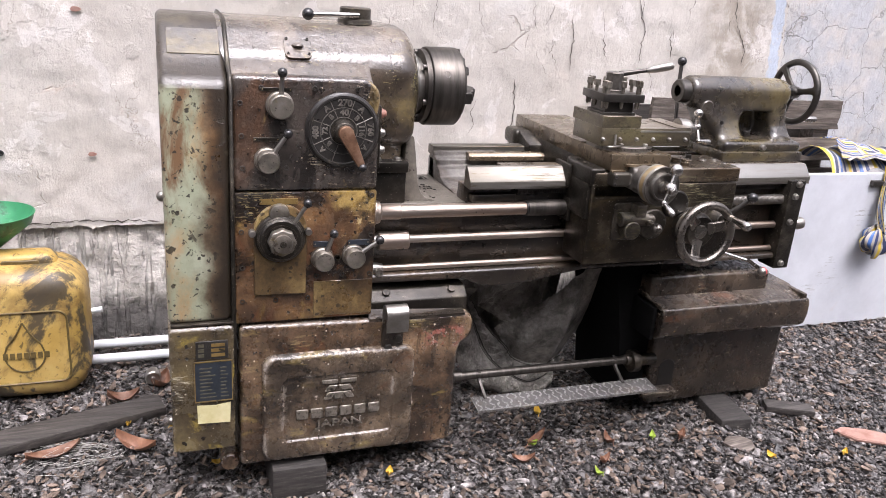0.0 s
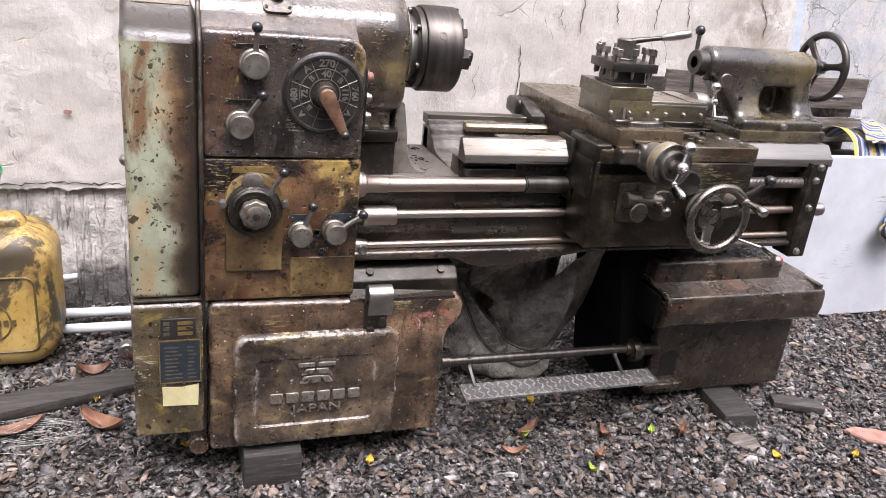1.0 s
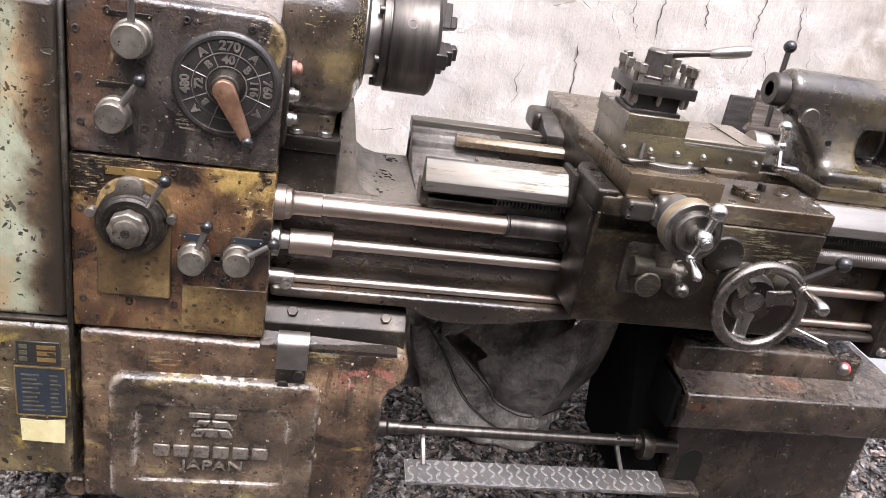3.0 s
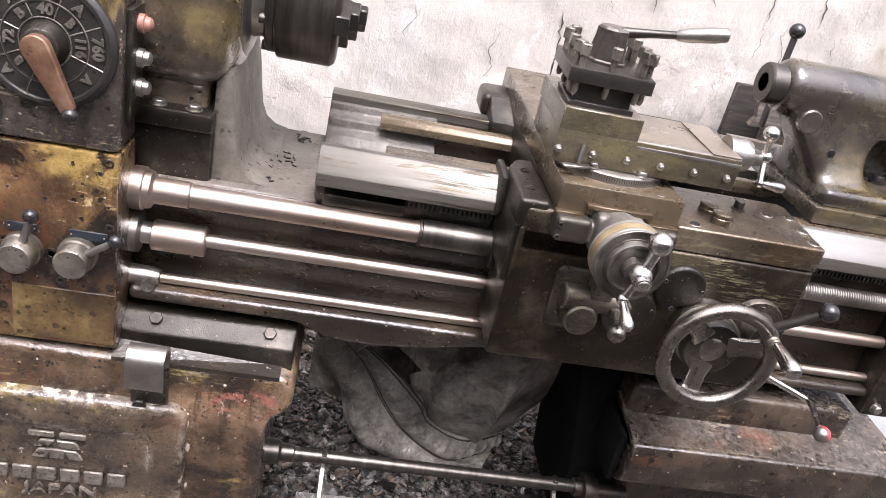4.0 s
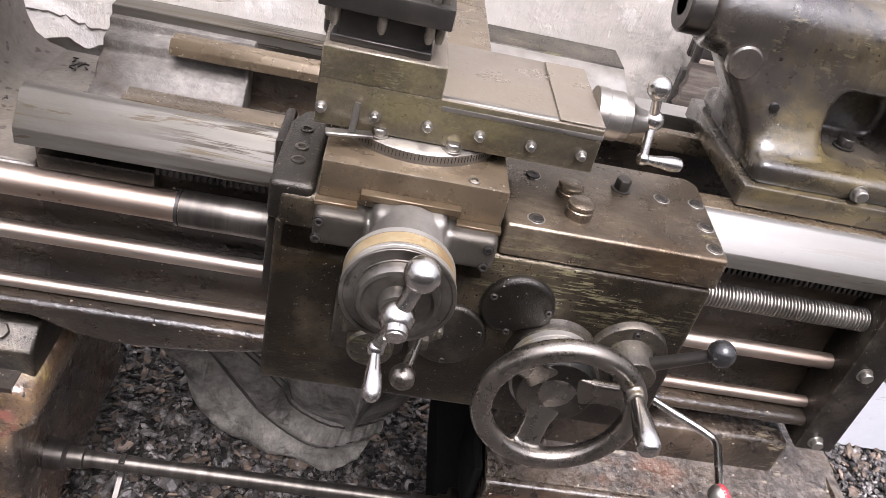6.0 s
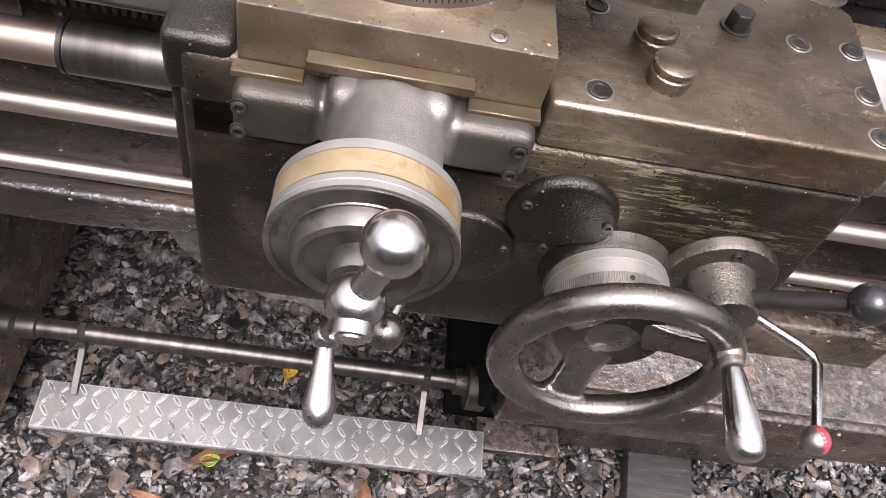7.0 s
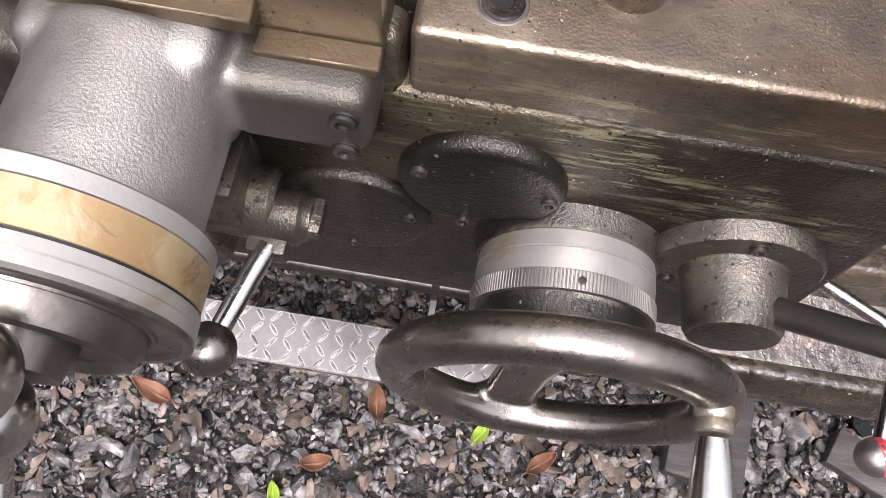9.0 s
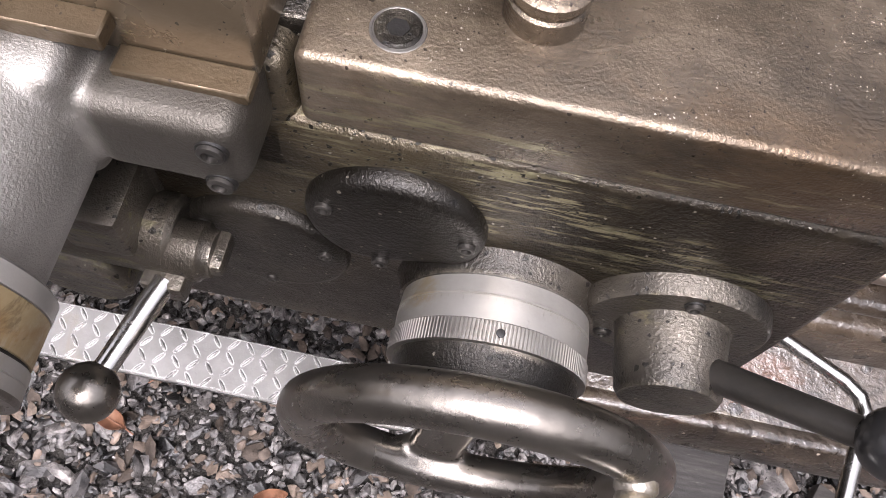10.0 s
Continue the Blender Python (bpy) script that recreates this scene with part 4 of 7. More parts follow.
            for k, rr in ((-0.9 * duty, r - depth), (-0.5 * duty, r), (0.5 * duty, r), (0.9 * duty, r - depth)):
                pts.append((rr * math.cos(a + k * w * 2), rr * math.sin(a + k * w * 2)))
        q = Vector((0, 0, 1)).rotation_difference(Vector(axis))
        return self.prism(pts, "z", 0, h, 0, m=Matrix.Translation(at) @ q.to_matrix().to_4x4())

    def sheet(self, f, nu, nv, thick=0.0, uv=False):
        b = bmesh.new()
        g = [[b.verts.new(f(i / nu, j / nv)) for j in range(nv + 1)] for i in range(nu + 1)]
        layer = b.loops.layers.uv.new("uv") if uv else None
        for i in range(nu):
            for j in range(nv):
                fa = b.faces.new((g[i][j], g[i + 1][j], g[i + 1][j + 1], g[i][j + 1]))
                if uv:
                    for lp, (u, v) in zip(fa.loops, ((i, j), (i + 1, j), (i + 1, j + 1), (i, j + 1))):
                        lp[layer].uv = (u / nu, v / nv)
        if thick:
            b.normal_update()
            bmesh.ops.solidify(b, geom=b.faces[:], thickness=thick)
        me = bpy.data.meshes.new("piece")
        b.to_mesh(me)
        b.free()
        self.bm.from_mesh(me)
        bpy.data.meshes.remove(me)
        return self

    def mesh(self, name, material, sharp=38):
        me = bpy.data.meshes.new(name)
        self.bm.to_mesh(me)
        self.bm.free()
        me.materials.append(material)
        for p in me.polygons:
            p.use_smooth = True
        me.set_sharp_from_angle(angle=radians(sharp))
        return me


def thing(name, label, category, at=(0, 0, 0), group="", kind=""):
    ob = new(name)
    ob.empty_display_size = 0.05
    ob.location = at
    return tagged(ob, label, category, group, kind)


def under(ob, parent):
    ob.parent = parent
    if parent.type == "EMPTY":
        ob.matrix_parent_inverse = Matrix.Translation(parent.location).inverted()
    return ob


def part(name, m, material, parent, label="", sharp=38):
    me = m if isinstance(m, bpy.types.Mesh) else m.mesh(name, material, sharp)
    return under(tagged(new(name, me), label), parent)


def single(name, m, material, label, category, group="", kind="", sharp=38):
    me = m if isinstance(m, bpy.types.Mesh) else m.mesh(name, material, sharp)
    return tagged(new(name, me), label, category, group, kind)


def fused(m, material, name, voxel=0.005, smooth=5):
    """Blends overlapping pieces into one casting with soft inner corners."""
    ob = new(name, m.mesh(name, material))
    r = ob.modifiers.new("blend", "REMESH")
    r.mode, r.voxel_size, r.use_smooth_shade = "VOXEL", voxel, True
    s = ob.modifiers.new("soften", "SMOOTH")
    s.factor, s.iterations = 0.5, smooth
    me = bpy.data.meshes.new_from_object(ob.evaluated_get(bpy.context.evaluated_depsgraph_get()))
    old = ob.data
    bpy.data.objects.remove(ob)
    bpy.data.meshes.remove(old)
    me.name = name
    for p in me.polygons:
        p.use_smooth = True
    return me


def lettering(text, size, depth, material, m, name="lettering", bold=0.0):
    c = bpy.data.curves.new(name, "FONT")
    c.body, c.size, c.extrude, c.align_x, c.align_y = text, size, depth, "CENTER", "CENTER"
    c.resolution_u, c.offset = 3, bold
    ob = new(name, c)
    me = bpy.data.meshes.new_from_object(ob.evaluated_get(bpy.context.evaluated_depsgraph_get()))
    bpy.data.objects.remove(ob)
    me.transform(m)
    me.materials.append(material)
    return me


def faced(x, y, z, turn=0):
    """Upright, facing the front (-y)."""
    return Matrix.Translation((x, y, z)) @ Euler((radians(90), 0, 0)).to_matrix().to_4x4() @ Matrix.Rotation(radians(turn), 4, "Z")


def arc(cx, cy, r, a0, a1, n=6):
    return [(cx + r * math.cos(radians(a0 + (a1 - a0) * i / n)), cy + r * math.sin(radians(a0 + (a1 - a0) * i / n))) for i in range(n + 1)]


def rrect(x0, x1, z0, z1, r, n=5):
    return arc(x1 - r, z1 - r, r, 0, 90, n) + arc(x0 + r, z1 - r, r, 90, 180, n) + arc(x0 + r, z0 + r, r, 180, 270, n) + arc(x1 - r, z0 + r, r, 270, 360, n)


def socket_screw(parent, x, y, z, r=0.006, axis="-y", name="screw", material=None):
    m = M()
    m.rev([(-0.002, r), (0.0015, r), (0.002, r * 0.85), (0.002, r * 0.62), (-0.001, r * 0.55), (-0.001, 0)], (x, y, z), axis, 14)
    return part(name, m, material or dark_steel, parent)


def hex_bolt(parent, x, y, z, r=0.010, h=0.008, axis=(0, 0, 1), name="bolt", material=None, washer=True):
    m = M()
    q = Vector((0, 0, 1)).rotation_difference(Vector(axis)).to_matrix().to_4x4()
    m.prism([(r * math.cos(k * math.pi / 3), r * math.sin(k * math.pi / 3)) for k in range(6)], "z", 0.001, h, 0.0012, 1, Matrix.Translation((x, y, z)) @ q)
    if washer:
        m.disc((x, y, z), axis, r * 1.25, 0.0016, 0.0004, 20)
    return part(name, m, material or dull, parent)


# ---- the lathe: base, bed and headstock ----
lathe = thing("metal_lathe", "old oily dark brown engine lathe with green-painted end cover", "lathe", (0.5, 0.3, 0.06))

# end cover: upper green part and lower part
PROFILE = [(0.035, 1.135), (0.040, 1.152), (0.062, 1.165), (0.10, 1.176), (0.122, 1.198), (0.195, 1.262), (0.235, 1.280), (0.29, 1.286), (0.45, 1.284),
           (0.51, 1.262), (0.545, 1.21), (0.55, 1.15)]
m = M().prism([(0.035, 0.545), *PROFILE, (0.55, 0.545)], "x", -0.466, -0.311, 0.030, 6, angle=30)
end_cover = part("end_cover", m, green_paint, lathe, "pale green cover with flaking paint, rust stains and a dark oily sloping top")
slope = Matrix.Translation((-0.385, 0.1585, 1.2305)) @ Matrix.Rotation(math.atan2(0.064, 0.073), 4, "X")
m = M().box(-0.058, 0.062, -0.041, 0.041, 0.0, 0.0016, 0.001, 1, slope)
part("cover_lid", m, tail_iron, end_cover)
m = M().prism([(0.022, 0.175), (0.022, 0.530), (0.036, 0.540), (0.55, 0.540), (0.55, 0.175)], "x", -0.468, -0.308, 0.028, 6)
lower_cover = part("lower_cover", m, cover_low, lathe, "dark oily lower cover with nameplates")
m = M()
m.box(-0.462, -0.309, 0.027, 0.54, 0.540, 0.5465, 0.002)
part("cover_rib", m, cast, lathe)
m = M().tube([(-0.307, 0.035, 0.18), (-0.307, 0.033, 0.53), (-0.307, 0.036, 1.14), (-0.307, 0.062, 1.168), (-0.307, 0.10, 1.179), (-0.307, 0.122, 1.20), (-0.307, 0.195, 1.265),
              (-0.307, 0.235, 1.283), (-0.307, 0.44, 1.287)], 0.0055, 10)
part("seam_bead", m, cast, lathe)
part("cover_latch_knob", M().ball((-0.468, 0.13, 0.855), 0.014, 16), dull, end_cover)
part("cover_latch_knob", M().ball((-0.470, 0.13, 0.215), 0.012, 16), dull, lower_cover)

# name plates on the lower cover
plate = part("nameplate", M().box(-0.404, -0.324, 0.019, 0.024, 0.449, 0.500, 0.0006, 1), dial_black, lower_cover, "small black and tarnished brass nameplate")
for k in range(3):
    part("print_bar", M().box(-0.366, -0.332, 0.0182, 0.02, 0.456 + 0.014 * k, 0.465 + 0.014 * k, 0), brass_plate, plate)
    part("print_bar", M().box(-0.398, -0.384, 0.0182, 0.02, 0.456 + 0.014 * k, 0.465 + 0.014 * k, 0), plate_print, plate)
plate = part("nameplate", M().box(-0.410, -0.314, 0.0185, 0.024, 0.326, 0.444, 0.0006, 1), blue_plate, lower_cover, "blue-black specification plate")
m = M()
for a, c, d, e in ((-0.410, -0.314, 0.441, 0.444), (-0.410, -0.314, 0.326, 0.329), (-0.410, -0.4075, 0.326, 0.444), (-0.3165, -0.314, 0.326, 0.444)):
    m.box(a, c, 0.0172, 0.02, d, e, 0)
part("plate_rim", m, brass_plate, plate)
for k in range(9):
    w = random.uniform(0.02, 0.045)
    part("print_bar", M().box(-0.397, -0.397 + w, 0.0180, 0.02, 0.338 + 0.0105 * k, 0.3415 + 0.0105 * k, 0), plate_print, plate)
    part("print_bar", M().box(-0.345, -0.345 + w * 0.5, 0.0180, 0.02, 0.338 + 0.0105 * k, 0.3415 + 0.0105 * k, 0), plate_print, plate)
part("sticker", M().prism([(-0.404, 0.262), (-0.322, 0.258), (-0.320, 0.318), (-0.36, 0.312), (-0.405, 0.316)], "y", 0.0205, 0.024, 0), sticker, lower_cover, "yellowed peeling paper sticker")

# headstock: gearbox box with two front panels, domed top and spindle barrel
m = M()
m.prism([(0.058, 0.545), (0.058, 1.15), (0.10, 1.174)] + [(y + 0.002, z - 0.007) for y, z in PROFILE[4:]] + [(0.55, 0.545)], "x", -0.304, 0.02, 0.004, 2, angle=50)
m.prism([(0.058, 1.08), (0.058, 1.15), (0.10, 1.176), (0.121, 1.196), (0.20, 1.08)], "x", -0.304, 0.045, 0.006, 2, angle=50)
m.box(-0.06, 0.045, 0.06, 0.50, 0.56, 1.09, 0.004, 1)
gear_case = part("gear_case", m, head_top, lathe, "oily dark headstock case with sloping top")
upper = [(-0.303, 0.887), (0.058, 0.887)] + arc(0.058 - 0.05, 1.168 - 0.05, 0.05, 0, 90, 8) + [(-0.303, 1.168)]
m = M().prism(upper, "y", 0.040, 0.13, 0.012, 4)
front_upper = part("upper_front_panel", m, panel_dark, lathe, "black oily front panel")
m = M().box(-0.303, 0.058, 0.040, 0.13, 0.533, 0.8845, 0.004, 2)
front_lower = part("lower_front_panel", m, panel_ochre, lathe, "rust and ochre stained front panel")
m = M().box(0.056, 0.068, 0.062, 0.122, 0.935, 1.10, 0.004, 2)
button_strip = part("button_strip", m, cast, lathe)
for z, mat in ((1.075, red_button), (1.025, dull), (0.98, dull)):
    part("push_button", M().rev([(0, 0.014), (0.008, 0.014), (0.009, 0.011), (0.016, 0.010), (0.019, 0.006), (0.02, 0)], (0.068, 0.092, z), "x", 18), mat, button_strip)
m = M()
sec = [(0.125, 0.985), (0.12, 1.05), (0.122, 1.198), (0.195, 1.262), (0.235, 1.280), (0.29, 1.286), (0.45, 1.284), (0.51, 1.262), (0.55, 1.15), (0.50, 0.98), (0.29, 0.955)]
m.prism(sec, "x", -0.36, 0.186, 0.042, 6, angle=28)
m.rev([(0, 0.162), (0.03, 0.158), (0.05, 0.145), (0.062, 0.12), (0.066, 0.0)], (0.135, 0.29, 1.118), "x", 48)
m.box(0.0, 0.158, 0.165, 0.48, 0.80, 1.0, 0.012, 3)
barrel = part("spindle_barrel", fused(m, head_top, "spindle_barrel", 0.006, 4), head_top, lathe, "rounded dark spindle housing")
m = M().box(0.02, 0.172, 0.135, 0.50, 0.905, 0.938, 0.006, 2).box(0.0, 0.172, 0.15, 0.50, 0.80, 0.906, 0.008, 2)
flange = part("mounting_flange", m, cast, lathe)
pts = [(0.168, 0.812), (0.268, 0.8168), (0.240, 0.824), (0.222, 0.838), (0.212, 0.862), (0.206, 0.90), (0.200, 0.95), (0.192, 1.0), (0.168, 1.0)]
part("headstock_toe", M().prism(pts, "y", 0.165, 0.47, 0.004, 2, angle=40), dusty_iron, flange, "dusty grey sweeping toe of the casting")
for x in (0.085, 0.14):
    hex_bolt(flange, x, 0.15, 0.938, 0.011, 0.009)
m = M()
tilt_up = Matrix.Translation((-0.133, 0.152, 1.2262)) @ Matrix.Rotation(math.atan2(0.064, 0.073), 4, "X")
m.prism(rrect(-0.034, 0.034, -0.036, 0.036, 0.016), "z", -0.002, 0.0018, 0.0008, 1, tilt_up)
lid = part("inspection_lid", m, head_top, lathe)
for a, c in ((-0.026, 0.026), (0.026, 0.026), (-0.026, -0.022), (0.026, -0.022)):
    p = tilt_up @ Vector((a, c, 0.003))
    socket_screw(lid, p.x, p.y, p.z, 0.004, (0, -0.66, 0.75))
q = tilt_up @ Vector((0, 0.005, 0.003))
part("lid_bump", M().ball(q, 0.015, 20, 0.35), head_top, lid)
# top lever
boss = part("top_boss", M().rev([(0, 0.048), (0.012, 0.046), (0.014, 0.042), (0.04, 0.042), (0.043, 0.038), (0.043, 0)], (0.043, 0.29, 1.283), "z", 32), cast, lathe)
part("top_lever", M().tube([(0.043, 0.25, 1.307), (-0.08, 0.24, 1.304)], 0.007), bright, boss)
part("ball_knob", M().ball((-0.093, 0.239, 1.304), 0.0155), black_ball, boss)

RINGS = ((-0.285, 1.104), (-0.283, 1.025), (-0.281, 0.946), (-0.236, 1.141), (-0.109, 1.142), (-0.001, 1.142), (-0.175, 0.946), (-0.071, 0.946),
         (-0.264, 0.874), (-0.124, 0.867), (0.045, 0.872), (-0.286, 0.783), (0.046, 0.763), (-0.284, 0.687), (-0.285, 0.595), (-0.117, 0.595), (-0.201, 0.594),
         (-0.096, 0.655), (0.047, 0.655), (-0.028, 0.656))
for x, z in RINGS:
    socket_screw(front_upper if z > 0.886 else front_lower, x, 0.0395, z, 0.0068)


def gear_lever(parent, x, z, r, dx, dz, length, ball=black_ball, deep=0.040):
    """A turned boss with a thin lever and a ball on its end."""
    b = part("lever_boss", M().rev([(0, r * 1.12), (0.012, r * 1.1), (0.014, r), (deep - 0.003, r * 0.97), (deep, r * 0.88), (deep, 0)], (x, 0.04, z), "-y", 30), knob_metal, parent,
             "pitted steel lever boss")
    a = Vector((x + dx * r * 0.75, 0.04 - deep * 0.55, z + dz * r * 0.75))
    e = Vector((x + dx * length, 0.04 - deep * 0.75, z + dz * length))
    part("lever_arm", M().tube([a, e], [0.0065, 0.0048], 12), dull, b)
    part("ball_knob", M().ball(e, 0.0118), ball, b)
    return b


gear_lever(front_upper, -0.193, 1.101, 0.030, 0.03, 1.0, 0.080)
gear_lever(front_upper, -0.223, 0.967, 0.028, 0.55, 0.83, 0.084)
gear_lever(front_lower, -0.082, 0.706, 0.027, 0.31, 0.95, 0.078)
gear_lever(front_lower, 0.000, 0.710, 0.027, 0.80, 0.60, 0.080)
for x0, x1, z0, z1, mat in ((-0.255, -0.193, 1.012, 1.022, cast), (-0.238, -0.164, 1.133, 1.142, cast), (-0.241, -0.146, 0.853, 0.868, brass_plate), (-0.105, -0.060, 0.737, 0.751, blue_plate),
                            (-0.014, 0.043, 0.737, 0.752, blue_plate)):
    pl = part("index_plate", M().box(x0, x1, 0.0375, 0.042, z0, z1, 0.0006, 1), mat, front_upper if z0 > 0.886 else front_lower)
    for e in (x0 + 0.004, x1 - 0.004):
        part("pin", M().ball((e, 0.0375, (z0 + z1) / 2), 0.0016, 8), brass_band, pl)

# speed dial
DZ = 1.041
dial = part("speed_dial", M().rev([(0, 0.094), (0.006, 0.093), (0.010, 0.088), (0.014, 0.087), (0.014, 0.082), (0.011, 0.080), (0.011, 0.058), (0.0125, 0.057), (0.0125, 0.0555),
                                   (0.011, 0.055), (0.011, 0)], (-0.038, 0.04, DZ), "-y", 64), dial_black, lathe, "black speed dial with cast numbers")
DY = 0.0287
for text, r, ang, size in (("270", 0.069, 88, 0.021), ("A", 0.069, 128, 0.019), ("A", 0.069, 50, 0.019), ("480", 0.069, 183, 0.019), ("760", 0.069, 3, 0.019), ("A", 0.069, 222, 0.017), ("A", 0.069, 322, 0.017),
                           ("40", 0.046, 88, 0.019), ("B", 0.046, 132, 0.016), ("B", 0.046, 44, 0.016), ("72", 0.046, 180, 0.017), ("116", 0.046, 2, 0.017), ("B", 0.046, 222, 0.016)):
    a = radians(ang)
    part("cast_number", lettering(text, size * 1.12, 0.0022, dial_letters, faced(-0.038 + r * math.cos(a), DY, DZ + r * math.sin(a), ang - 90), bold=0.0007), dial_letters, dial)
for k in range(8):
    a = radians(22.5 + 45 * k + 3)
    part("divider", M().tube([(-0.038 + 0.036 * math.cos(a), DY, DZ + 0.036 * math.sin(a)), (-0.038 + 0.081 * math.cos(a), DY, DZ + 0.081 * math.sin(a))], 0.0011, 6), dial_letters, dial)
for r in (0.0575, 0.0345):
    part("dial_ring", M().ring((-0.038, DY, DZ), (0, 1, 0), r, 0.0011, 56, 6), dial_letters, dial)
part("dial_hub", M().rev([(0, 0.032), (0.012, 0.028), (0.022, 0.024), (0.024, 0.02), (0.024, 0)], (-0.038, 0.03, DZ), "-y", 30), cast, dial)
arm = Matrix.Translation((-0.038, -0.002, DZ)) @ Matrix.Rotation(radians(63), 4, "Y")
pts = arc(0, 0, 0.019, 90, 270, 8) + arc(0.085, 0, 0.010, -90, 90, 6)
part("dial_handle", M().prism(pts, "y", -0.008, 0.008, 0.004, 3, arm), copper_grip, dial, "worn copper-coloured dial handle")
e = arm @ Vector((0.096, -0.004, 0))
part("ball_knob", M().ball(e, 0.0115), black_ball, dial)

# feed selector: plate, big knob, lever
pts = [(-0.256, 0.612), (-0.124, 0.612)] + [(-0.124, 0.79)] + arc(-0.19, 0.79, 0.066, 0, 180, 12) + [(-0.256, 0.79)]
sel = part("feed_selector", M().prism(pts, "y", 0.028, 0.042, 0.006, 4), plate_ochre, front_lower)
part("selector_body", M().rev([(0, 0.064), (0.012, 0.063), (0.016, 0.059), (0.020, 0.0585), (0.022, 0.055), (0.026, 0.0545), (0.030, 0.050), (0.030, 0.040), (0.026, 0.038), (0.026, 0)], (-0.192, 0.03, 0.77), "-y", 48), cast, sel, "black stepped selector body")
pts = []
for i in range(64):
    a = 2 * math.pi * i / 64
    r = 0.0335 + 0.0013 * math.cos(8 * a)
    pts.append((-0.192 + r * math.cos(a), 0.769 + r * math.sin(a)))
knob = part("selector_knob", M().prism(pts, "y", -0.020, 0.006, 0.004, 3, angle=50).disc((-0.192, -0.0195, 0.769), (0, -1, 0), 0.0235, 0.009, 0.002, 32), knob_metal, sel, "pitted steel selector knob")
part("knob_screw", M().rev([(0, 0.0085), (0.002, 0.0085), (0.002, 0.0045), (0.0002, 0.004), (0.0002, 0)], (-0.192, -0.0285, 0.769), "-y", 18), cast, knob)
part("selector_ear", M().prism(arc(-0.195, 0.835, 0.025, 0, 360, 20)[:-1], "y", 0.012, 0.03, 0.004, 2), knob_metal, sel)
part("lever_arm", M().tube([(-0.160, 0.005, 0.812), (-0.134, -0.010, 0.862)], 0.0055), dull, sel)
part("ball_knob", M().ball((-0.130, -0.012, 0.869), 0.0118), black_ball, sel)
for x in (-0.262, -0.122):
    part("ear", M().disc((x, 0.012, 0.785), (0, 1, 0), 0.009, 0.02, 0.002, 16), dull, sel)
part("blank_plate", M().box(-0.102, 0.056, 0.0375, 0.042, 0.542, 0.640, 0.0008, 1), plate_ochre, front_lower, "ochre-stained blank plate")
part("plug", M().rev([(0, 0.010), (0.002, 0.010), (0.002, 0.006), (-0.002, 0.005), (-0.002, 0)], (-0.040, 0.04, 0.703), "-y", 18), cast, front_lower)

# chuck on the spindle nose
m = M().rev([(0, 0.118), (0.012, 0.116), (0.018, 0.105), (0.020, 0.083), (0.045, 0.080), (0.05, 0.078)], (0.186, 0.29, 1.122), "x", 48)
part("spindle_nose", m, dull, lathe)
m = M().rev([(0, 0.0), (0, 0.098), (0.003, 0.103), (0.014, 0.103), (0.015, 0.101), (0.018, 0.101), (0.019, 0.108), (0.022, 0.110), (0.108, 0.110), (0.115, 0.104), (0.117, 0.1), (0.117, 0.024),
             (0.09, 0.022), (0.09, 0)], (0.228, 0.29, 1.122), "x", 72)
chuck = part("chuck", m, chuck_steel, lathe, "blackened steel three-jaw chuck")
for k in range(3):
    t = Matrix.Translation((0.345, 0.29, 1.122)) @ Matrix.Rotation(radians(100 + 120 * k), 4, "X")
    jaw = M().box(-0.03, 0.016, -0.016, 0.016, 0.028, 0.107, 0.002, 1, t).box(0.012, 0.030, -0.015, 0.015, 0.030, 0.082, 0.002, 1, t).box(0.026, 0.042, -0.013, 0.013, 0.032, 0.056, 0.002, 1, t)
    part("jaw", jaw, dark_steel, chuck)
for a in (35, 155, 275):
    t = Matrix.Translation((0.285, 0.29, 1.122)) @ Matrix.Rotation(radians(a - 210), 4, "X")
    m = M().rev([(0, 0.010), (0.0015, 0.010), (0.0015, 0.007), (-0.006, 0.006), (-0.006, 0)], (0, 0, 0.1095), "z", 16, t)
    part("key_socket", m, dark_steel, chuck)
for a in range(6):
    t = radians(60 * a + 20)
    part("chuck_bolt", M().disc((0.220, 0.29 + 0.094 * math.cos(t), 1.122 + 0.094 * math.sin(t)), (1, 0, 0), 0.0085, 0.012, 0.001, 14), dark_steel, chuck)

# bed
m = M().prism([(0.155, 0.585), (0.155, 0.866), (0.205, 0.866), (0.21, 0.80), (0.42, 0.80), (0.425, 0.880), (0.485, 0.880), (0.485, 0.585)], "x", 0.345, 1.50, 0.005, 2)
bed = part("bed", m, bed_iron, lathe, "dark oily bed casting")
part("gap_bed", M().prism([(0.155, 0.585), (0.155, 0.770), (0.138, 0.785), (0.138, 0.812), (0.145, 0.816), (0.47, 0.816), (0.47, 0.585)], "x", 0.05, 0.352, 0.004, 2), bed_iron, bed)
part("gap_floor", M().box(0.052, 0.350, 0.142, 0.466, 0.812, 0.8172, 0.002, 1), dusty_iron, bed, "dusty floor of the bed gap")
m = M()
pts = [(0.205, 0.795), (0.215, 0.815), (0.24, 0.822), (0.33, 0.825), (0.36, 0.835), (0.375, 0.855), (0.40, 0.862), (0.402, 0.88), (0.43, 0.886), (0.432, 0.90), (0.47, 0.90), (0.47, 0.79)]
m.prism(pts, "x", 0.345, 0.56, 0.004, 2)
part("gap_shelf", m, grey_iron, bed)
m = M().prism([(0.107, 0.862), (0.107, 0.884), (0.138, 0.9215), (0.150, 0.9225), (0.156, 0.905), (0.156, 0.862)], "x", 0.345, 1.556, 0.0012, 1)
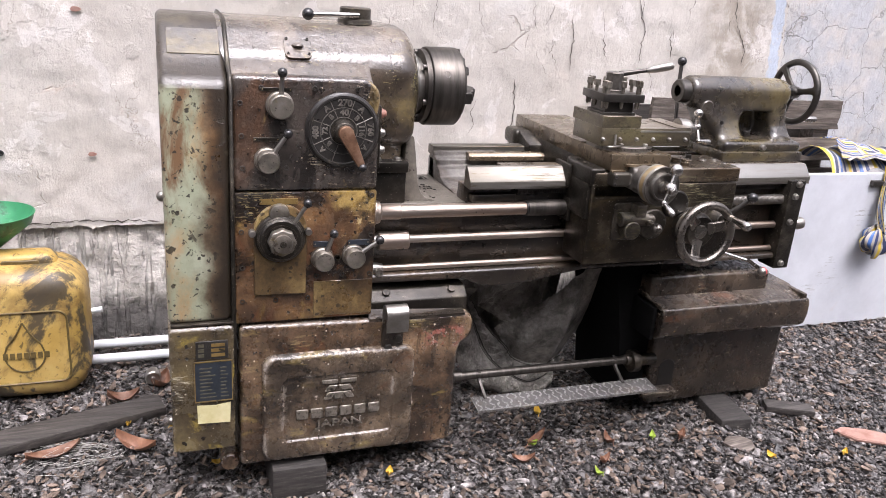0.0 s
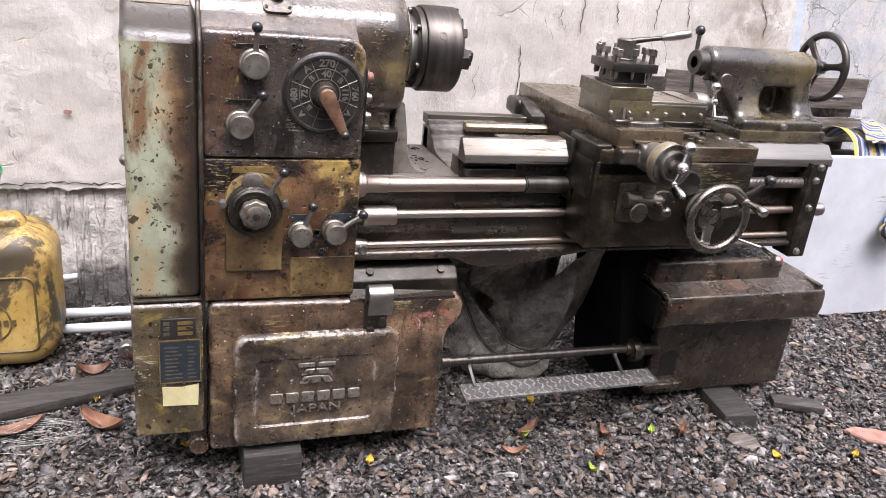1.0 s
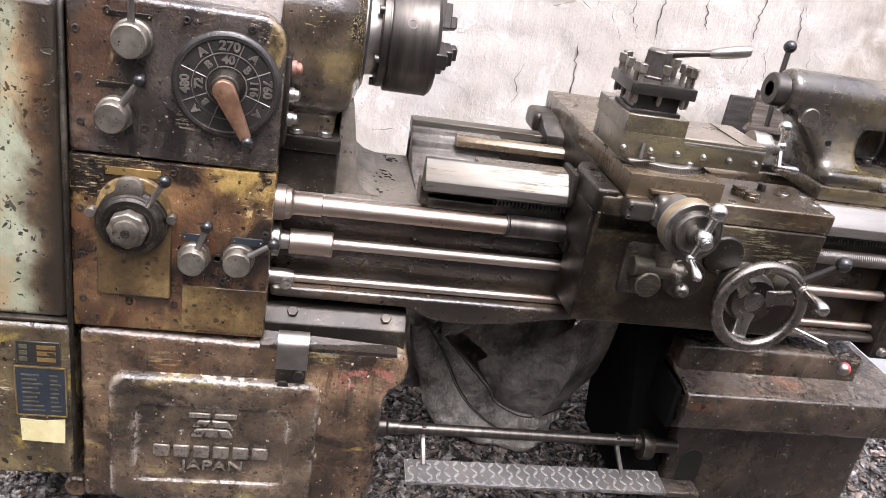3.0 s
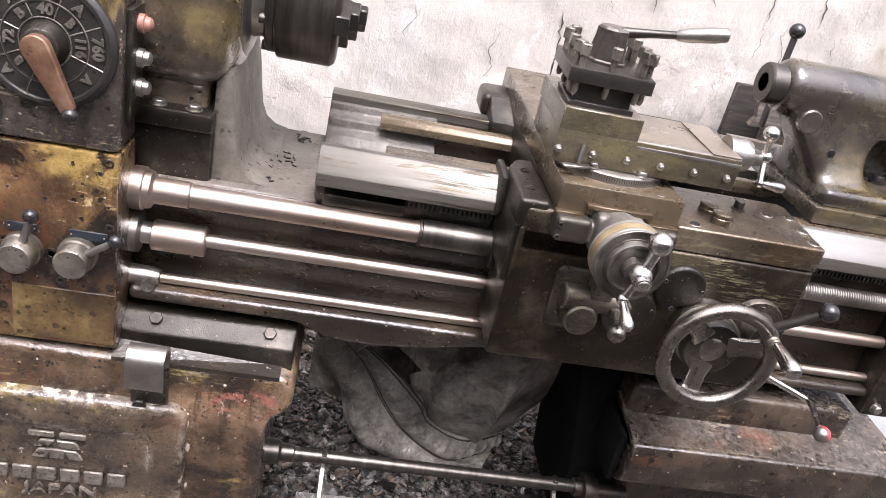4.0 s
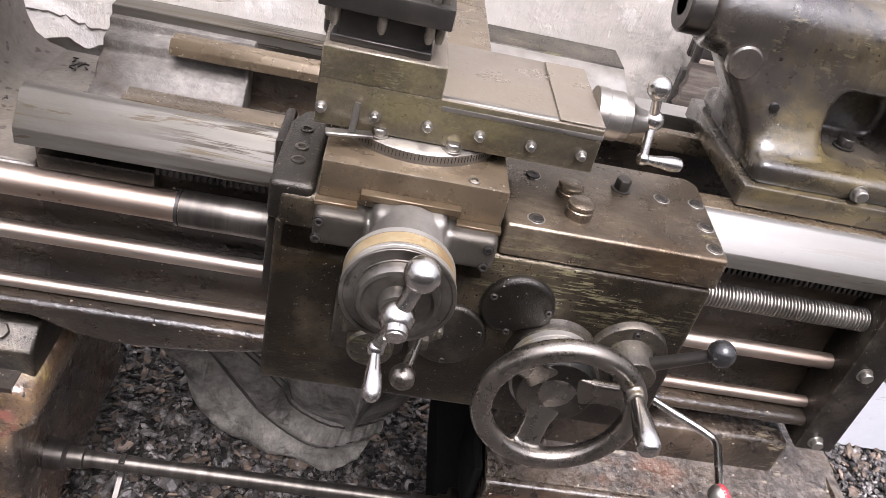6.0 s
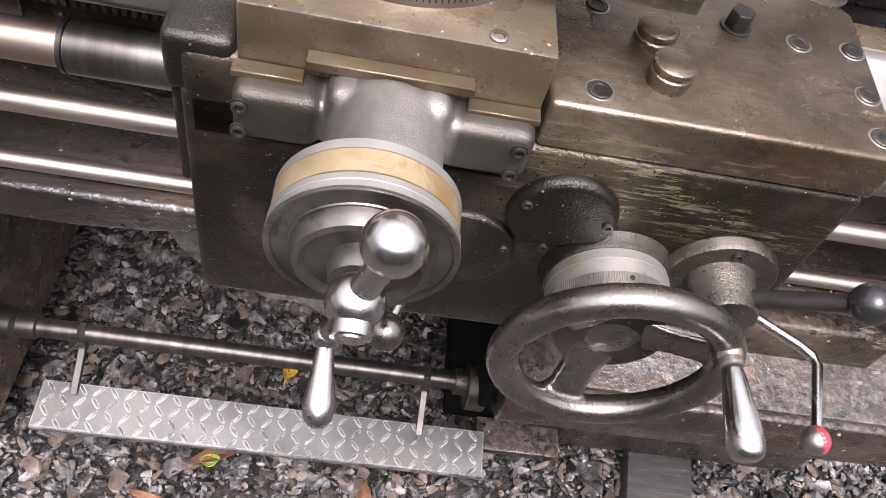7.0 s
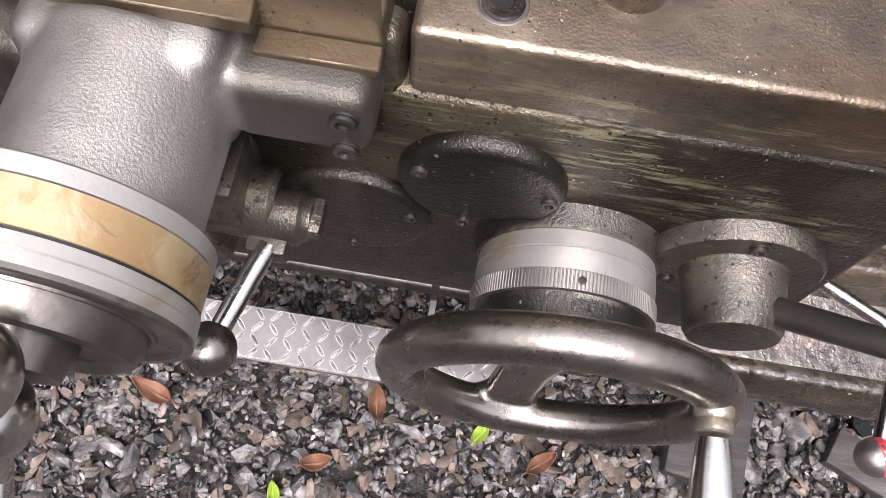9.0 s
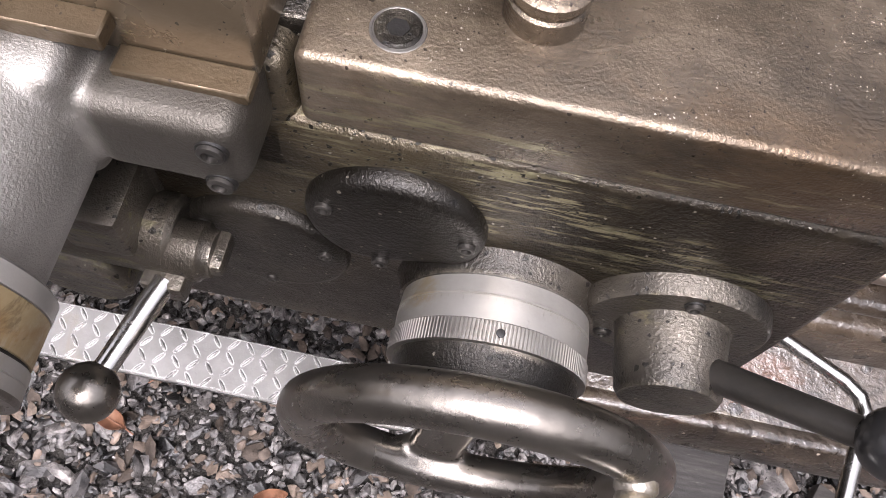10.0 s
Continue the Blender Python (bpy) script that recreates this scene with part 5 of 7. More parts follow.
front_way = part("front_way", m, way_steel, bed, "bright scored steel bed way")
m = M().prism([(0.1505, 0.880), (0.1505, 0.9222), (0.186, 0.9222), (0.192, 0.905), (0.192, 0.862)], "x", 0.453, 1.556, 0.0015, 1)
part("way_flat", m, machined, front_way, "brown oiled flat behind the bright way")
m = M().box(0.345, 1.54, 0.445, 0.49, 0.884, 0.914, 0.0015, 1)
part("rear_way", m, way_steel, bed)
m = M().prism([(0.380, 0.880), (0.380, 0.894), (0.390, 0.904), (0.412, 0.904), (0.412, 0.880)], "x", 0.446, 1.50, 0.0015, 1)
part("inner_way", m, machined, bed)
m = M().box(0.36, 0.50, 0.125, 0.16, 0.820, 0.842, 0.004, 2)
part("way_bracket", m, cast, bed)
for x in (0.41, 0.445, 0.48):
    hex_bolt(bed, x, 0.150, 0.856, 0.009, 0.010, (0, -1, 0), washer=False, material=dark_steel)
m = M().box(0.50, 1.46, 0.124, 0.15, 0.852, 0.872, 0.001, 1)
for k in range(120):
    x = 0.502 + 0.008 * k
    m.box(x, x + 0.004, 0.124, 0.145, 0.842, 0.853, 0)
part("rack", m, dark_steel, bed)
m = M().prism([(0.070, 0.505), (0.070, 0.5535), (0.074, 0.557), (0.100, 0.579), (0.49, 0.582), (0.49, 0.505)], "x", 0.05, 0.352, 0.006, 4)
foot = part("bed_foot", m, cast, lathe, "dark oily foot of the bed, bolted down")
for x in (0.111, 0.306):
    hex_bolt(foot, x, 0.0905, 0.5705, 0.012, 0.007, (0, -0.55, 0.83), material=cast, washer=False)
pts = [(0.06, 0.598), (0.06, 0.624), (1.48, 0.624), (1.48, 0.604), (0.74, 0.604), (0.66, 0.592), (0.58, 0.576), (0.50, 0.568), (0.44, 0.567), (0.40, 0.573), (0.37, 0.584), (0.345, 0.596)]
m = M().prism(pts, "y", 0.098, 0.47, 0.018, 5)
part("bed_lip", m, bed_iron, bed)
for x, y, z, s in ((0.22, 0.26, 0.8173, 0.9), (0.28, 0.30, 0.8173, 1.2), (0.19, 0.21, 0.8173, 0.7), (0.25, 0.19, 0.8173, 1.0), (0.30, 0.42, 0.8173, 0.8)):
    mm = M()
    for k in range(14):
        c = Vector((x + random.gauss(0, 0.010 * s), y + random.gauss(0, 0.014 * s), z + 0.001))
        mm.box(-0.004, 0.004, -0.0012, 0.0012, 0, 0.002, 0, m=Matrix.Translation(c) @ Euler((random.uniform(-0.4, 0.4), 0, random.uniform(0, 3))).to_matrix().to_4x4())
    tagged(part("swarf", mm, shadow_gap, bed), kind="stuff")

# rods
lead = part("lead_screw", M().rev([(0, 0.0195), (0.40, 0.0195), (0.474, 0.0195)], (0.06, 0.123, 0.80), "x", 28), rod_steel, lathe, "brown-tinged steel lead screw")
prof = []
for k in range(68):
    x = k * 0.005
    prof += [(x, 0.0135), (x + 0.0012, 0.0172), (x + 0.003, 0.0172), (x + 0.0042, 0.0135)]
part("thread", M().rev(prof, (1.14, 0.12, 0.808), "x", 20), dull, lead)
part("collar", M().rev([(0, 0.036), (0.018, 0.036), (0.02, 0.033), (0.03, 0.031), (0.034, 0.024), (0.036, 0.0225), (0.09, 0.0222), (0.092, 0.0195)], (0.058, 0.123, 0.80), "x", 28), rod_steel, lead)
part("seal_ring", M().rev([(0, 0.02), (0, 0.0235), (0.004, 0.0235), (0.004, 0.02)], (0.529, 0.123, 0.80), "x", 24), shadow_gap, lead)
part("sleeve", M().rev([(0, 0.019), (0, 0.0235), (0.14, 0.0235)], (0.535, 0.123, 0.80), "x", 28), chuck_steel, lead)
feed = part("feed_rod", M().tube([(0.17, 0.13, 0.717), (1.48, 0.13, 0.717)], 0.0122, 18), rod_steel, lathe, "steel feed rod")
part("coupling", M().rev([(0, 0.0), (0, 0.024), (0.002, 0.0265), (0.086, 0.0265), (0.089, 0.024), (0.089, 0)], (0.090, 0.13, 0.714), "x", 28), rod_steel, feed, "bronze-toned coupling sleeve")
part("bearing", M().rev([(0, 0.036), (0.012, 0.036), (0.016, 0.02), (0.034, 0.018)], (0.058, 0.13, 0.716), "x", 24), dull, feed)
for x, a in ((0.105, 60), (0.16, 140)):
    part("set_screw", M().ball((x, 0.13 - 0.0265 * math.sin(radians(a - 20)), 0.714 + 0.0265 * math.cos(radians(a))), 0.0032, 8), shadow_gap, feed)
start = part("start_rod", M().tube([(0.10, 0.125, 0.634), (1.47, 0.125, 0.636)], 0.0092, 16), rod_steel, lathe, "thin steel control rod")
m = M().rev([(0, 0.018), (0.035, 0.017), (0.05, 0.014), (0.052, 0.009)], (0.056, 0.125, 0.634), "x", 22).rev([(0, 0.012), (0.022, 0.011), (0.022, 0.006), (0.016, 0.005), (0.016, 0)], (0.092, 0.118, 0.630), "-y", 18)
part("knuckle", m, dull, start)

# end bracket of the rods
m = M().box(1.465, 1.526, 0.088, 0.165, 0.572, 0.877, 0.004, 2)
brk = part("rod_bracket", m, cast, lathe, "dark end bracket with bolts")
for x, z in ((1.496, 0.866), (1.490, 0.824), (1.490, 0.737), (1.490, 0.592)):
    hex_bolt(brk, x, 0.088, z, 0.0095, 0.011, (0, -1, 0), material=dull)
part("end_knob", M().rev([(0, 0.016), (0.03, 0.016), (0.045, 0.022), (0.06, 0.02), (0.064, 0)], (1.524, 0.13, 0.717), "x", 20), dull, brk)

# left base cabinet with its door
pts = [(-0.294, 0.103), (0.320, 0.100), (0.322, 0.395), (0.328, 0.420), (0.354, 0.440), (0.363, 0.456)] + arc(0.333, 0.487, 0.030, 0, 90, 6) + [(0.05, 0.518), (-0.294, 0.526)]
m = M().prism(pts, "y", 0.036, 0.50, 0.014, 4)
m.rev([(0, 0.0), (0, 0.022), (0.004, 0.026), (0.3, 0.026)], (-0.320, 0.075, 0.092), "y", 24)
# the top ledge climbs towards the gearbox
b = bmesh.new()
w = [b.verts.new(c) for c in ((0.052, 0.0375, 0.510), (0.335, 0.0375, 0.510), (0.335, 0.0735, 0.510), (0.052, 0.0735, 0.510), (0.052, 0.0375, 0.5195), (0.335, 0.0375, 0.5185), (0.335, 0.0735, 0.5205), (0.052, 0.0735, 0.537))]
for q in ((0, 3, 2, 1), (4, 5, 6, 7), (0, 1, 5, 4), (1, 2, 6, 5), (2, 3, 7, 6), (3, 0, 4, 7)):
    b.faces.new([w[k] for k in q])
base = part("base_cabinet", m, base_paint, lathe, "dark worn cast base with chipped paint")
part("top_ledge", M().take(b), bed_iron, base, "oily sloping ledge")
def inset(d, r):
    return rrect(-0.237 + d, 0.186 - d, 0.118 + d, 0.438 - d, r, 6)


def hollow(d):
    return rrect(-0.186 + d, 0.127 - d, 0.174 + d, 0.374 - d, 0.018 - d, 6)


b = bmesh.new()
rings = [[b.verts.new((x, y, z)) for x, z in pts] for pts, y in ((inset(0, 0.032), 0.040), (inset(0, 0.032), 0.024), (inset(0.003, 0.03), 0.0175), (inset(0.008, 0.028), 0.0142), (inset(0.014, 0.026), 0.013),
                                                                (hollow(0.0), 0.0130), (hollow(0.0015), 0.0138), (hollow(0.0045), 0.0185), (hollow(0.006), 0.0192))]
for p, q in zip(rings, rings[1:]):
    for i in range(len(p)):
        k = (i + 1) % len(p)
        b.faces.new((p[i], p[k], q[k], q[i]))
b.faces.new(rings[-1])
door = part("base_door", M().take(b), door_paint, lathe, "raised cast door with chipped paint and embossed maker's mark")
for x0, x1, z0, z1, sk_ in ((-0.078, -0.035, 0.345, 0.357, 0.0), (-0.026, 0.018, 0.345, 0.357, 0.0), (-0.070, -0.046, 0.322, 0.339, 0.012), (-0.022, 0.010, 0.322, 0.339, -0.010),
                            (-0.074, -0.052, 0.297, 0.318, 0.012), (-0.044, -0.018, 0.297, 0.318, 0.0), (-0.008, 0.014, 0.297, 0.318, -0.012)):
    part("mark_bar", M().prism([(x0, z0), (x1, z0), (x1 + sk_, z1), (x0 + sk_, z1)], "y", 0.0135, 0.0195, 0.0015, 1), cast_mark, door)
for k in range(6):
    x = -0.148 + 0.0405 * k
    part("mark_bar", M().prism([(x, 0.242), (x + 0.033, 0.242), (x + 0.033, 0.272), (x, 0.272)], "y", 0.0135, 0.0195, 0.002, 1), cast_mark, door)
part("cast_word", lettering("JAPAN", 0.031, 0.004, cast_mark, faced(-0.026, 0.0165, 0.221) @ Matrix.Diagonal((1.45, 1, 1, 1))), cast_mark, door)
clip = part("hook_plate", M().box(0.088, 0.150, 0.026, 0.037, 0.420, 0.520, 0.003, 2), bed_iron, base, "bolted steel hook strap")
# the strap goes on upwards and curls over to the front
mid = [(0.031, 0.505)] + [(0.009 + 0.022 * math.cos(radians(a)), 0.545 + 0.022 * math.sin(radians(a))) for a in range(0, 181, 15)] + [(-0.0125, 0.520), (-0.011, 0.498)]
rows = []
for k, (y, z) in enumerate(mid):
    y0, z0 = mid[max(0, k - 1)]
    y1, z1 = mid[min(len(mid) - 1, k + 1)]
    n = Vector((z1 - z0, y0 - y1)).normalized() * 0.0035
    rows.append(((y + n.x, z + n.y), (y - n.x, z - n.y)))
m = M().prism([r[0] for r in rows] + [r[1] for r in reversed(rows)], "x", 0.088, 0.150, 0.0006, 1)
part("curled_strap", m, dull, clip, "curled grey steel strap end")
for x, z in ((0.105, 0.436), (0.134, 0.462)):
    hex_bolt(clip, x, 0.026, z, 0.0125, 0.009, (0, -1, 0), material=dark_steel, washer=False)
def chip(cx, cz, rx, rz, y, seed):
    """A flat scab of dried filler with a ragged rim."""
    rnd = random.Random(seed)
    ring = [(cx + rx * f * math.cos(a), cz + rz * f * math.sin(a)) for a, f in ((2 * math.pi * k / 18, rnd.uniform(0.55, 1.0)) for k in range(18))]
    return M().prism(ring, "y", y - 0.0025, y + 0.002, 0.0008, 1)


for k, (x, z, rx, rz) in enumerate(((0.170, 0.412, 0.022, 0.018), (0.182, 0.392, 0.008, 0.012), (0.189, 0.338, 0.004, 0.012), (0.190, 0.246, 0.003, 0.007))):
    part("filler_scab", chip(x, z, rx, rz, 0.0355, 60 + k), filler, base, "cream scab of dried filler")

# right pedestal with its chip tray
m = M()
m.box(1.080, 1.622, 0.135, 0.50, 0.068, 0.40, 0.018, 4)
m.box(1.005, 1.475, 0.105, 0.48, 0.48, 0.560, 0.012, 4)
ped = part("pedestal", m, ped_paint, lathe, "dark worn cast pedestal")
pts = [(0.5, 0.36), (0.14, 0.36), (0.045, 0.372), (0.020, 0.392), (0.012, 0.43), (0.014, 0.468), (0.020, 0.482), (0.028, 0.484), (0.036, 0.478), (0.10, 0.492), (0.12, 0.50), (0.5, 0.50)]
m = M().prism(pts, "x", 1.000, 1.585, 0.016, 5, angle=50)
m.box(1.566, 1.585, 0.03, 0.50, 0.46, 0.497, 0.006, 2).box(1.0, 1.015, 0.03, 0.48, 0.46, 0.490, 0.005, 2)
tray = part("chip_tray", m, ped_paint, ped, "oily chip tray with rolled edge")
# added black block: it stands in for the deep shade beside the pedestal
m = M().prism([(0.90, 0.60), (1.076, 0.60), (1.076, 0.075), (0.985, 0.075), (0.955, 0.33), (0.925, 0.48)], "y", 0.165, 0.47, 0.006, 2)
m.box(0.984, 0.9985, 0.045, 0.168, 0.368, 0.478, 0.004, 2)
part("shade_block", m, shade_black, ped, "matt black block standing in for the deep shade between bed and pedestal")
# flat dark patch: the shade of an arched niche put into the colour
m = M().prism(arc(1.144, 0.210, 0.031, 0, 180, 8) + [(1.113, 0.10), (1.175, 0.10)], "y", 0.1335, 0.14, 0.001, 1)
part("recess_shade", m, shadow_gap, ped)
part("tray_lug", M().box(1.03, 1.165, 0.085, 0.14, 0.126, 0.142, 0.003, 2), ped_paint, ped)

# treadle bar and foot plate
m = M().tube([(0.318, 0.14, 0.2545), (0.98, 0.14, 0.252)], 0.0138, 18).rev([(0, 0.026), (0.034, 0.025), (0.04, 0.0185), (0.064, 0.018), (0.066, 0.0138)], (0.315, 0.14, 0.2545), "x", 24)
bar = part("treadle_bar", m, chuck_steel, lathe, "round steel treadle bar")
m = M().disc((0.990, 0.14, 0.245), (1, 0, 0), 0.038, 0.030, 0.004, 28).disc((0.972, 0.14, 0.25), (1, 0, 0), 0.020, 0.02, 0.002, 20).disc((1.01, 0.14, 0.245), (1, 0, 0), 0.020, 0.08, 0.002, 16)
part("bar_hub", m, cast, bar)
for x in (0.436, 0.925):
    part("strap", M().prism([(0.130, 0.268), (0.148, 0.270), (0.152, 0.248), (0.128, 0.232), (0.070, 0.203), (0.066, 0.209), (0.122, 0.240), (0.130, 0.252)], "x", x, x + 0.010, 0.001, 1), dark_steel, bar)
m = M()
fp = Matrix.Translation((0.712, 0.084, 0.209)) @ Matrix.Rotation(radians(6), 4, "X")
m.box(-0.316, 0.316, -0.070, 0.0, -0.004, 0.0, 0.001, 1, fp).box(-0.316, 0.316, -0.070, -0.066, -0.009, 0.0, 0.001, 1, fp)
for i in range(29):
    for j in range(4):
        # raised bars lean one way and the other by turns
        t = fp @ Matrix.Translation((-0.303 + 0.0215 * i, -0.009 - 0.0172 * j, 0.0)) @ Matrix.Rotation(radians(50 if (i + j) % 2 else -50), 4, "Z")
        b = bmesh.new()
        bmesh.ops.create_uvsphere(b, u_segments=8, v_segments=5, radius=1)
        b.transform(Matrix.Diagonal((0.0094, 0.0022, 0.0024, 1)))
        m.take(b, m=t)
part("foot_plate", m, treadplate, bar, "scuffed chequer-plate foot pedal")

# ---- carriage on the bed ----
car = thing("lathe_carriage", "oily cast carriage with apron, handwheel and cross slide on the bed", "lathe carriage", (0.9, 0.2, 0.86))
m = M().box(0.655, 1.150, -0.018, 0.112, 0.664, 0.905, 0.006, 3).box(0.655, 0.896, -0.018, 0.118, 0.86, 0.940, 0.009, 3)
apron = part("apron", m, apron_iron, car, "dark pitted apron with oily sheen")
m = M().prism([(0.898, -0.018), (1.152, -0.018), (1.160, 0.148), (1.148, 0.162), (0.898, 0.160)], "z", 0.9062, 0.948, 0.0045, 4)
lid = part("apron_lid", m, lid_iron, car, "dark gearbox lid with brown oily top and screws")
for x, y in ((0.937, 0.097), (0.932, 0.002), (1.099, 0.096), (1.144, 0.098), (1.142, 0.047), (1.140, 0.003)):
    part("screw_recess", M().rev([(0, 0), (0, 0.0106), (0.0005, 0.0102), (0.0005, 0.0096), (0.0002, 0.0093), (0.0002, 0)], (x, y, 0.9479), "z", 24), dull, lid)
    part("socket_screw", M().rev([(0, 0.0088), (0.0010, 0.0088), (0.0018, 0.0080), (0.0018, 0.0046), (0.0010, 0.0042), (0.0010, 0)], (x, y, 0.948), "z", 18), cast, lid)
    # dark six-sided disc painted in as the shade of the hex hole
    part("hex_socket", M().rev([(0, 0), (0, 0.0043), (0.0005, 0.0043), (0.0005, 0)], (x, y, 0.9488), "z", 6), shadow_gap, lid)
for x, y, r, h in ((0.977, 0.066, 0.0155, 0.015), (0.982, 0.023, 0.0155, 0.019)):
    part("oil_button", M().rev([(0, r), (h - 0.009, r), (h - 0.008, r * 0.93), (h - 0.006, r * 0.93), (h - 0.005, r), (h - 0.0015, r), (h, r * 0.85), (h, 0)], (x, y, 0.948), "z", 26), lid_iron, lid)
hex_bolt(lid, 1.048, 0.102, 0.948, 0.010, 0.015, material=dark_steel)
m = M().prism([(0.645, -0.016), (0.693, -0.016), (0.693, 0.16), (0.66, 0.155), (0.645, 0.12)], "z", 0.90, 0.949, 0.007, 3)
m.box(0.699, 0.90, 0.0, 0.56, 0.862, 0.945, 0.004, 2).box(0.646, 0.705, -0.008, 0.168, 0.80, 0.908, 0.004, 2).prism([(0.405, 0.90), (0.405, 0.927), (0.489, 0.953), (0.492, 0.9555), (0.569, 0.9555), (0.569, 0.90)], "x", 0.655, 1.128, 0.002, 1)
saddle = part("saddle", m, cast, car, "dark oily saddle")
# brighter steel than the saddle, for the sky's reflection on this slope
part("wing_slope", M().prism([(0.408, 0.920), (0.408, 0.9305), (0.487, 0.9548), (0.487, 0.935)], "x", 0.70, 1.127, 0.001, 1), dull, saddle, "bright slanted face of the rear wing")
for y in (0.033, 0.062, 0.104):
    socket_screw(saddle, 0.668, y, 0.949, 0.008, "z", material=cast)
part("way_wiper", M().box(0.634, 0.648, 0.092, 0.18, 0.868, 0.936, 0.006, 2), cast, saddle)
part("rear_gib", M().box(0.640, 0.705, 0.49, 0.585, 0.905, 0.958, 0.016, 4), cast, saddle)
m = M().prism([(0.645, 0.79), (0.662, 0.84), (0.655, 0.765)], "y", 0.09, 0.14, 0.003, 1).box(0.645, 0.660, 0.085, 0.155, 0.765, 0.835, 0.003, 2)
part("sleeve_flange", m, cast, apron)

# cross slide
m = M().box(0.697, 0.890, -0.028, 0.615, 0.944, 0.991, 0.0025, 2)
cross = part("cross_slide", m, machined, car, "brown machined cross slide")
for x, y in ((0.852, -0.018), (0.735, 0.57), (0.85, 0.57), (0.735, 0.48)):
    socket_screw(cross, x, y, 0.991, 0.006, "z", material=dull)
m = M().box(0.697, 0.752, -0.054, -0.014, 0.904, 0.9455, 0.008, 3).box(0.830, 0.889, -0.054, -0.014, 0.906, 0.9465, 0.008, 3)
m.box(0.7545, 0.8325, -0.0565, -0.014, 0.895, 0.959, 0.009, 3)
# neck: flat-sided below, rounded above
m.prism([(0.7555, 0.905), (0.8315, 0.905), (0.8315, 0.928)] + arc(0.7935, 0.928, 0.038, 0, 180, 18)[1:-1] + [(0.7555, 0.928)], "y", -0.112, -0.04, 0.003, 2, angle=40)
m.rev([(0, 0.040), (0.01, 0.037), (0.07, 0.036)], (0.7935, -0.04, 0.922), "-y", 32)
nose = part("screw_bracket", fused(m, neck_iron, "screw_bracket", 0.0022, 4), neck_iron, car, "grey oily cross-screw bracket")
for x, z in ((0.703, 0.934), (0.702, 0.913), (0.879, 0.934), (0.8785, 0.912)):
    # flat dark disc paints the shade of the counterbore
    part("screw_recess", M().rev([(-0.001, 0), (-0.001, 0.0061), (0.0006, 0.0059), (0.0006, 0)], (x, -0.0538, z), "-y", 18), shadow_gap, nose)
    socket_screw(nose, x, -0.0545, z, 0.0050)
for x0, x1, z0, z1 in ((0.740, 0.844, 0.9585, 0.966), (0.695, 0.739, 0.944, 0.9495), (0.842, 0.890, 0.944, 0.9495)):
    part("shim_plate", M().box(x0, x1, -0.0395, -0.0278, z0, z1, 0.0008, 1), bronze_shim, nose, "rusty bronze shim strip")
AX = (0.789, 0.930)
drum = part("cross_dial", M().rev([(0, 0.040), (0, 0.0530), (0.0012, 0.0545), (0.0076, 0.0545), (0.008, 0.053)], (AX[0], -0.1105, AX[1]), "-y", 72), pale_dial, car, "cross-feed dial drum with brass band and knurled ring")
part("brass_band", M().rev([(0, 0.053), (0, 0.0543), (0.0155, 0.0543), (0.0158, 0.053)], (AX[0], -0.1187, AX[1]), "-y", 72), brass_band, drum)
part("dark_joint", M().rev([(0, 0.052), (0, 0.0535), (0.002, 0.0535), (0.002, 0.052)], (AX[0], -0.1343, AX[1]), "-y", 72), shadow_gap, drum)
part("lower_ring", M().rev([(0, 0.0535), (0, 0.0548), (0.0042, 0.0550), (0.0046, 0.0546), (0.005, 0.0550), (0.0094, 0.0552), (0.0098, 0.054)], (AX[0], -0.1358, AX[1]), "-y", 72), pale_dial, drum)
m = M().rev([(0, 0.054), (0, 0.0552), (0.0018, 0.0552), (0.0024, 0.0545), (0.0024, 0.0515), (0.0008, 0.0505), (0.0008, 0.0425), (0.0018, 0.042), (0.0018, 0.0405), (0.007, 0.0395), (0.012, 0.0375), (0.013, 0.034), (0.009, 0.031), (0.009, 0.019), (0.022, 0.0165), (0.023, 0)],
            (AX[0], -0.1452, AX[1]), "-y", 72)
part("dial_face", m, dial_face_steel, drum, "dark stepped face of the dial")
crank = part("ball_crank", M().ball((0.789, -0.183, 0.936), 0.0165, 32).rev([(0, 0.0118), (0.013, 0.0116), (0.015, 0.0112), (0.0155, 0.0088), (0.0168, 0.0082), (0.0168, 0)], (0.789, -0.187, 0.934), (0, -1, -0.25), 28), bright, car, "bright steel ball crank")
part("crank_arm", M().tube([(0.790, -0.183, 0.942), (0.797, -0.181, 0.962), (0.803, -0.178, 0.982)], [0.0085, 0.0078, 0.009], 20).tube([(0.789, -0.183, 0.931), (0.782, -0.183, 0.912), (0.777, -0.183, 0.898)], [0.0078, 0.0062, 0.0068], 16), bright, crank)
part("crank_ball", M().ball((0.803, -0.178, 0.984), 0.0170, 40), bright, crank)
part("crank_grip", M().ball((0.7765, -0.183, 0.896), 0.0088).tube([(0.7765, -0.185, 0.895), (0.7766, -0.190, 0.893), (0.777, -0.202, 0.888), (0.7778, -0.217, 0.881), (0.778, -0.225, 0.8775), (0.778, -0.229, 0.8755)],
                                                                   [0.0055, 0.0052, 0.0068, 0.0092, 0.0082, 0.004], 20), bright, crank)

# feed engagement valve with its ball lever
m = M().prism(rrect(0.732, 0.820, 0.738, 0.850, 0.012), "y", -0.024, -0.010, 0.004, 2)
valve = part("feed_lever_box", m, cast, car)
part("cross_barrel", M().rev([(0, 0), (0, 0.018), (0.003, 0.021), (0.085, 0.021), (0.088, 0.018), (0.088, 0)], (0.745, -0.036, 0.806), "x", 26), cast, valve)
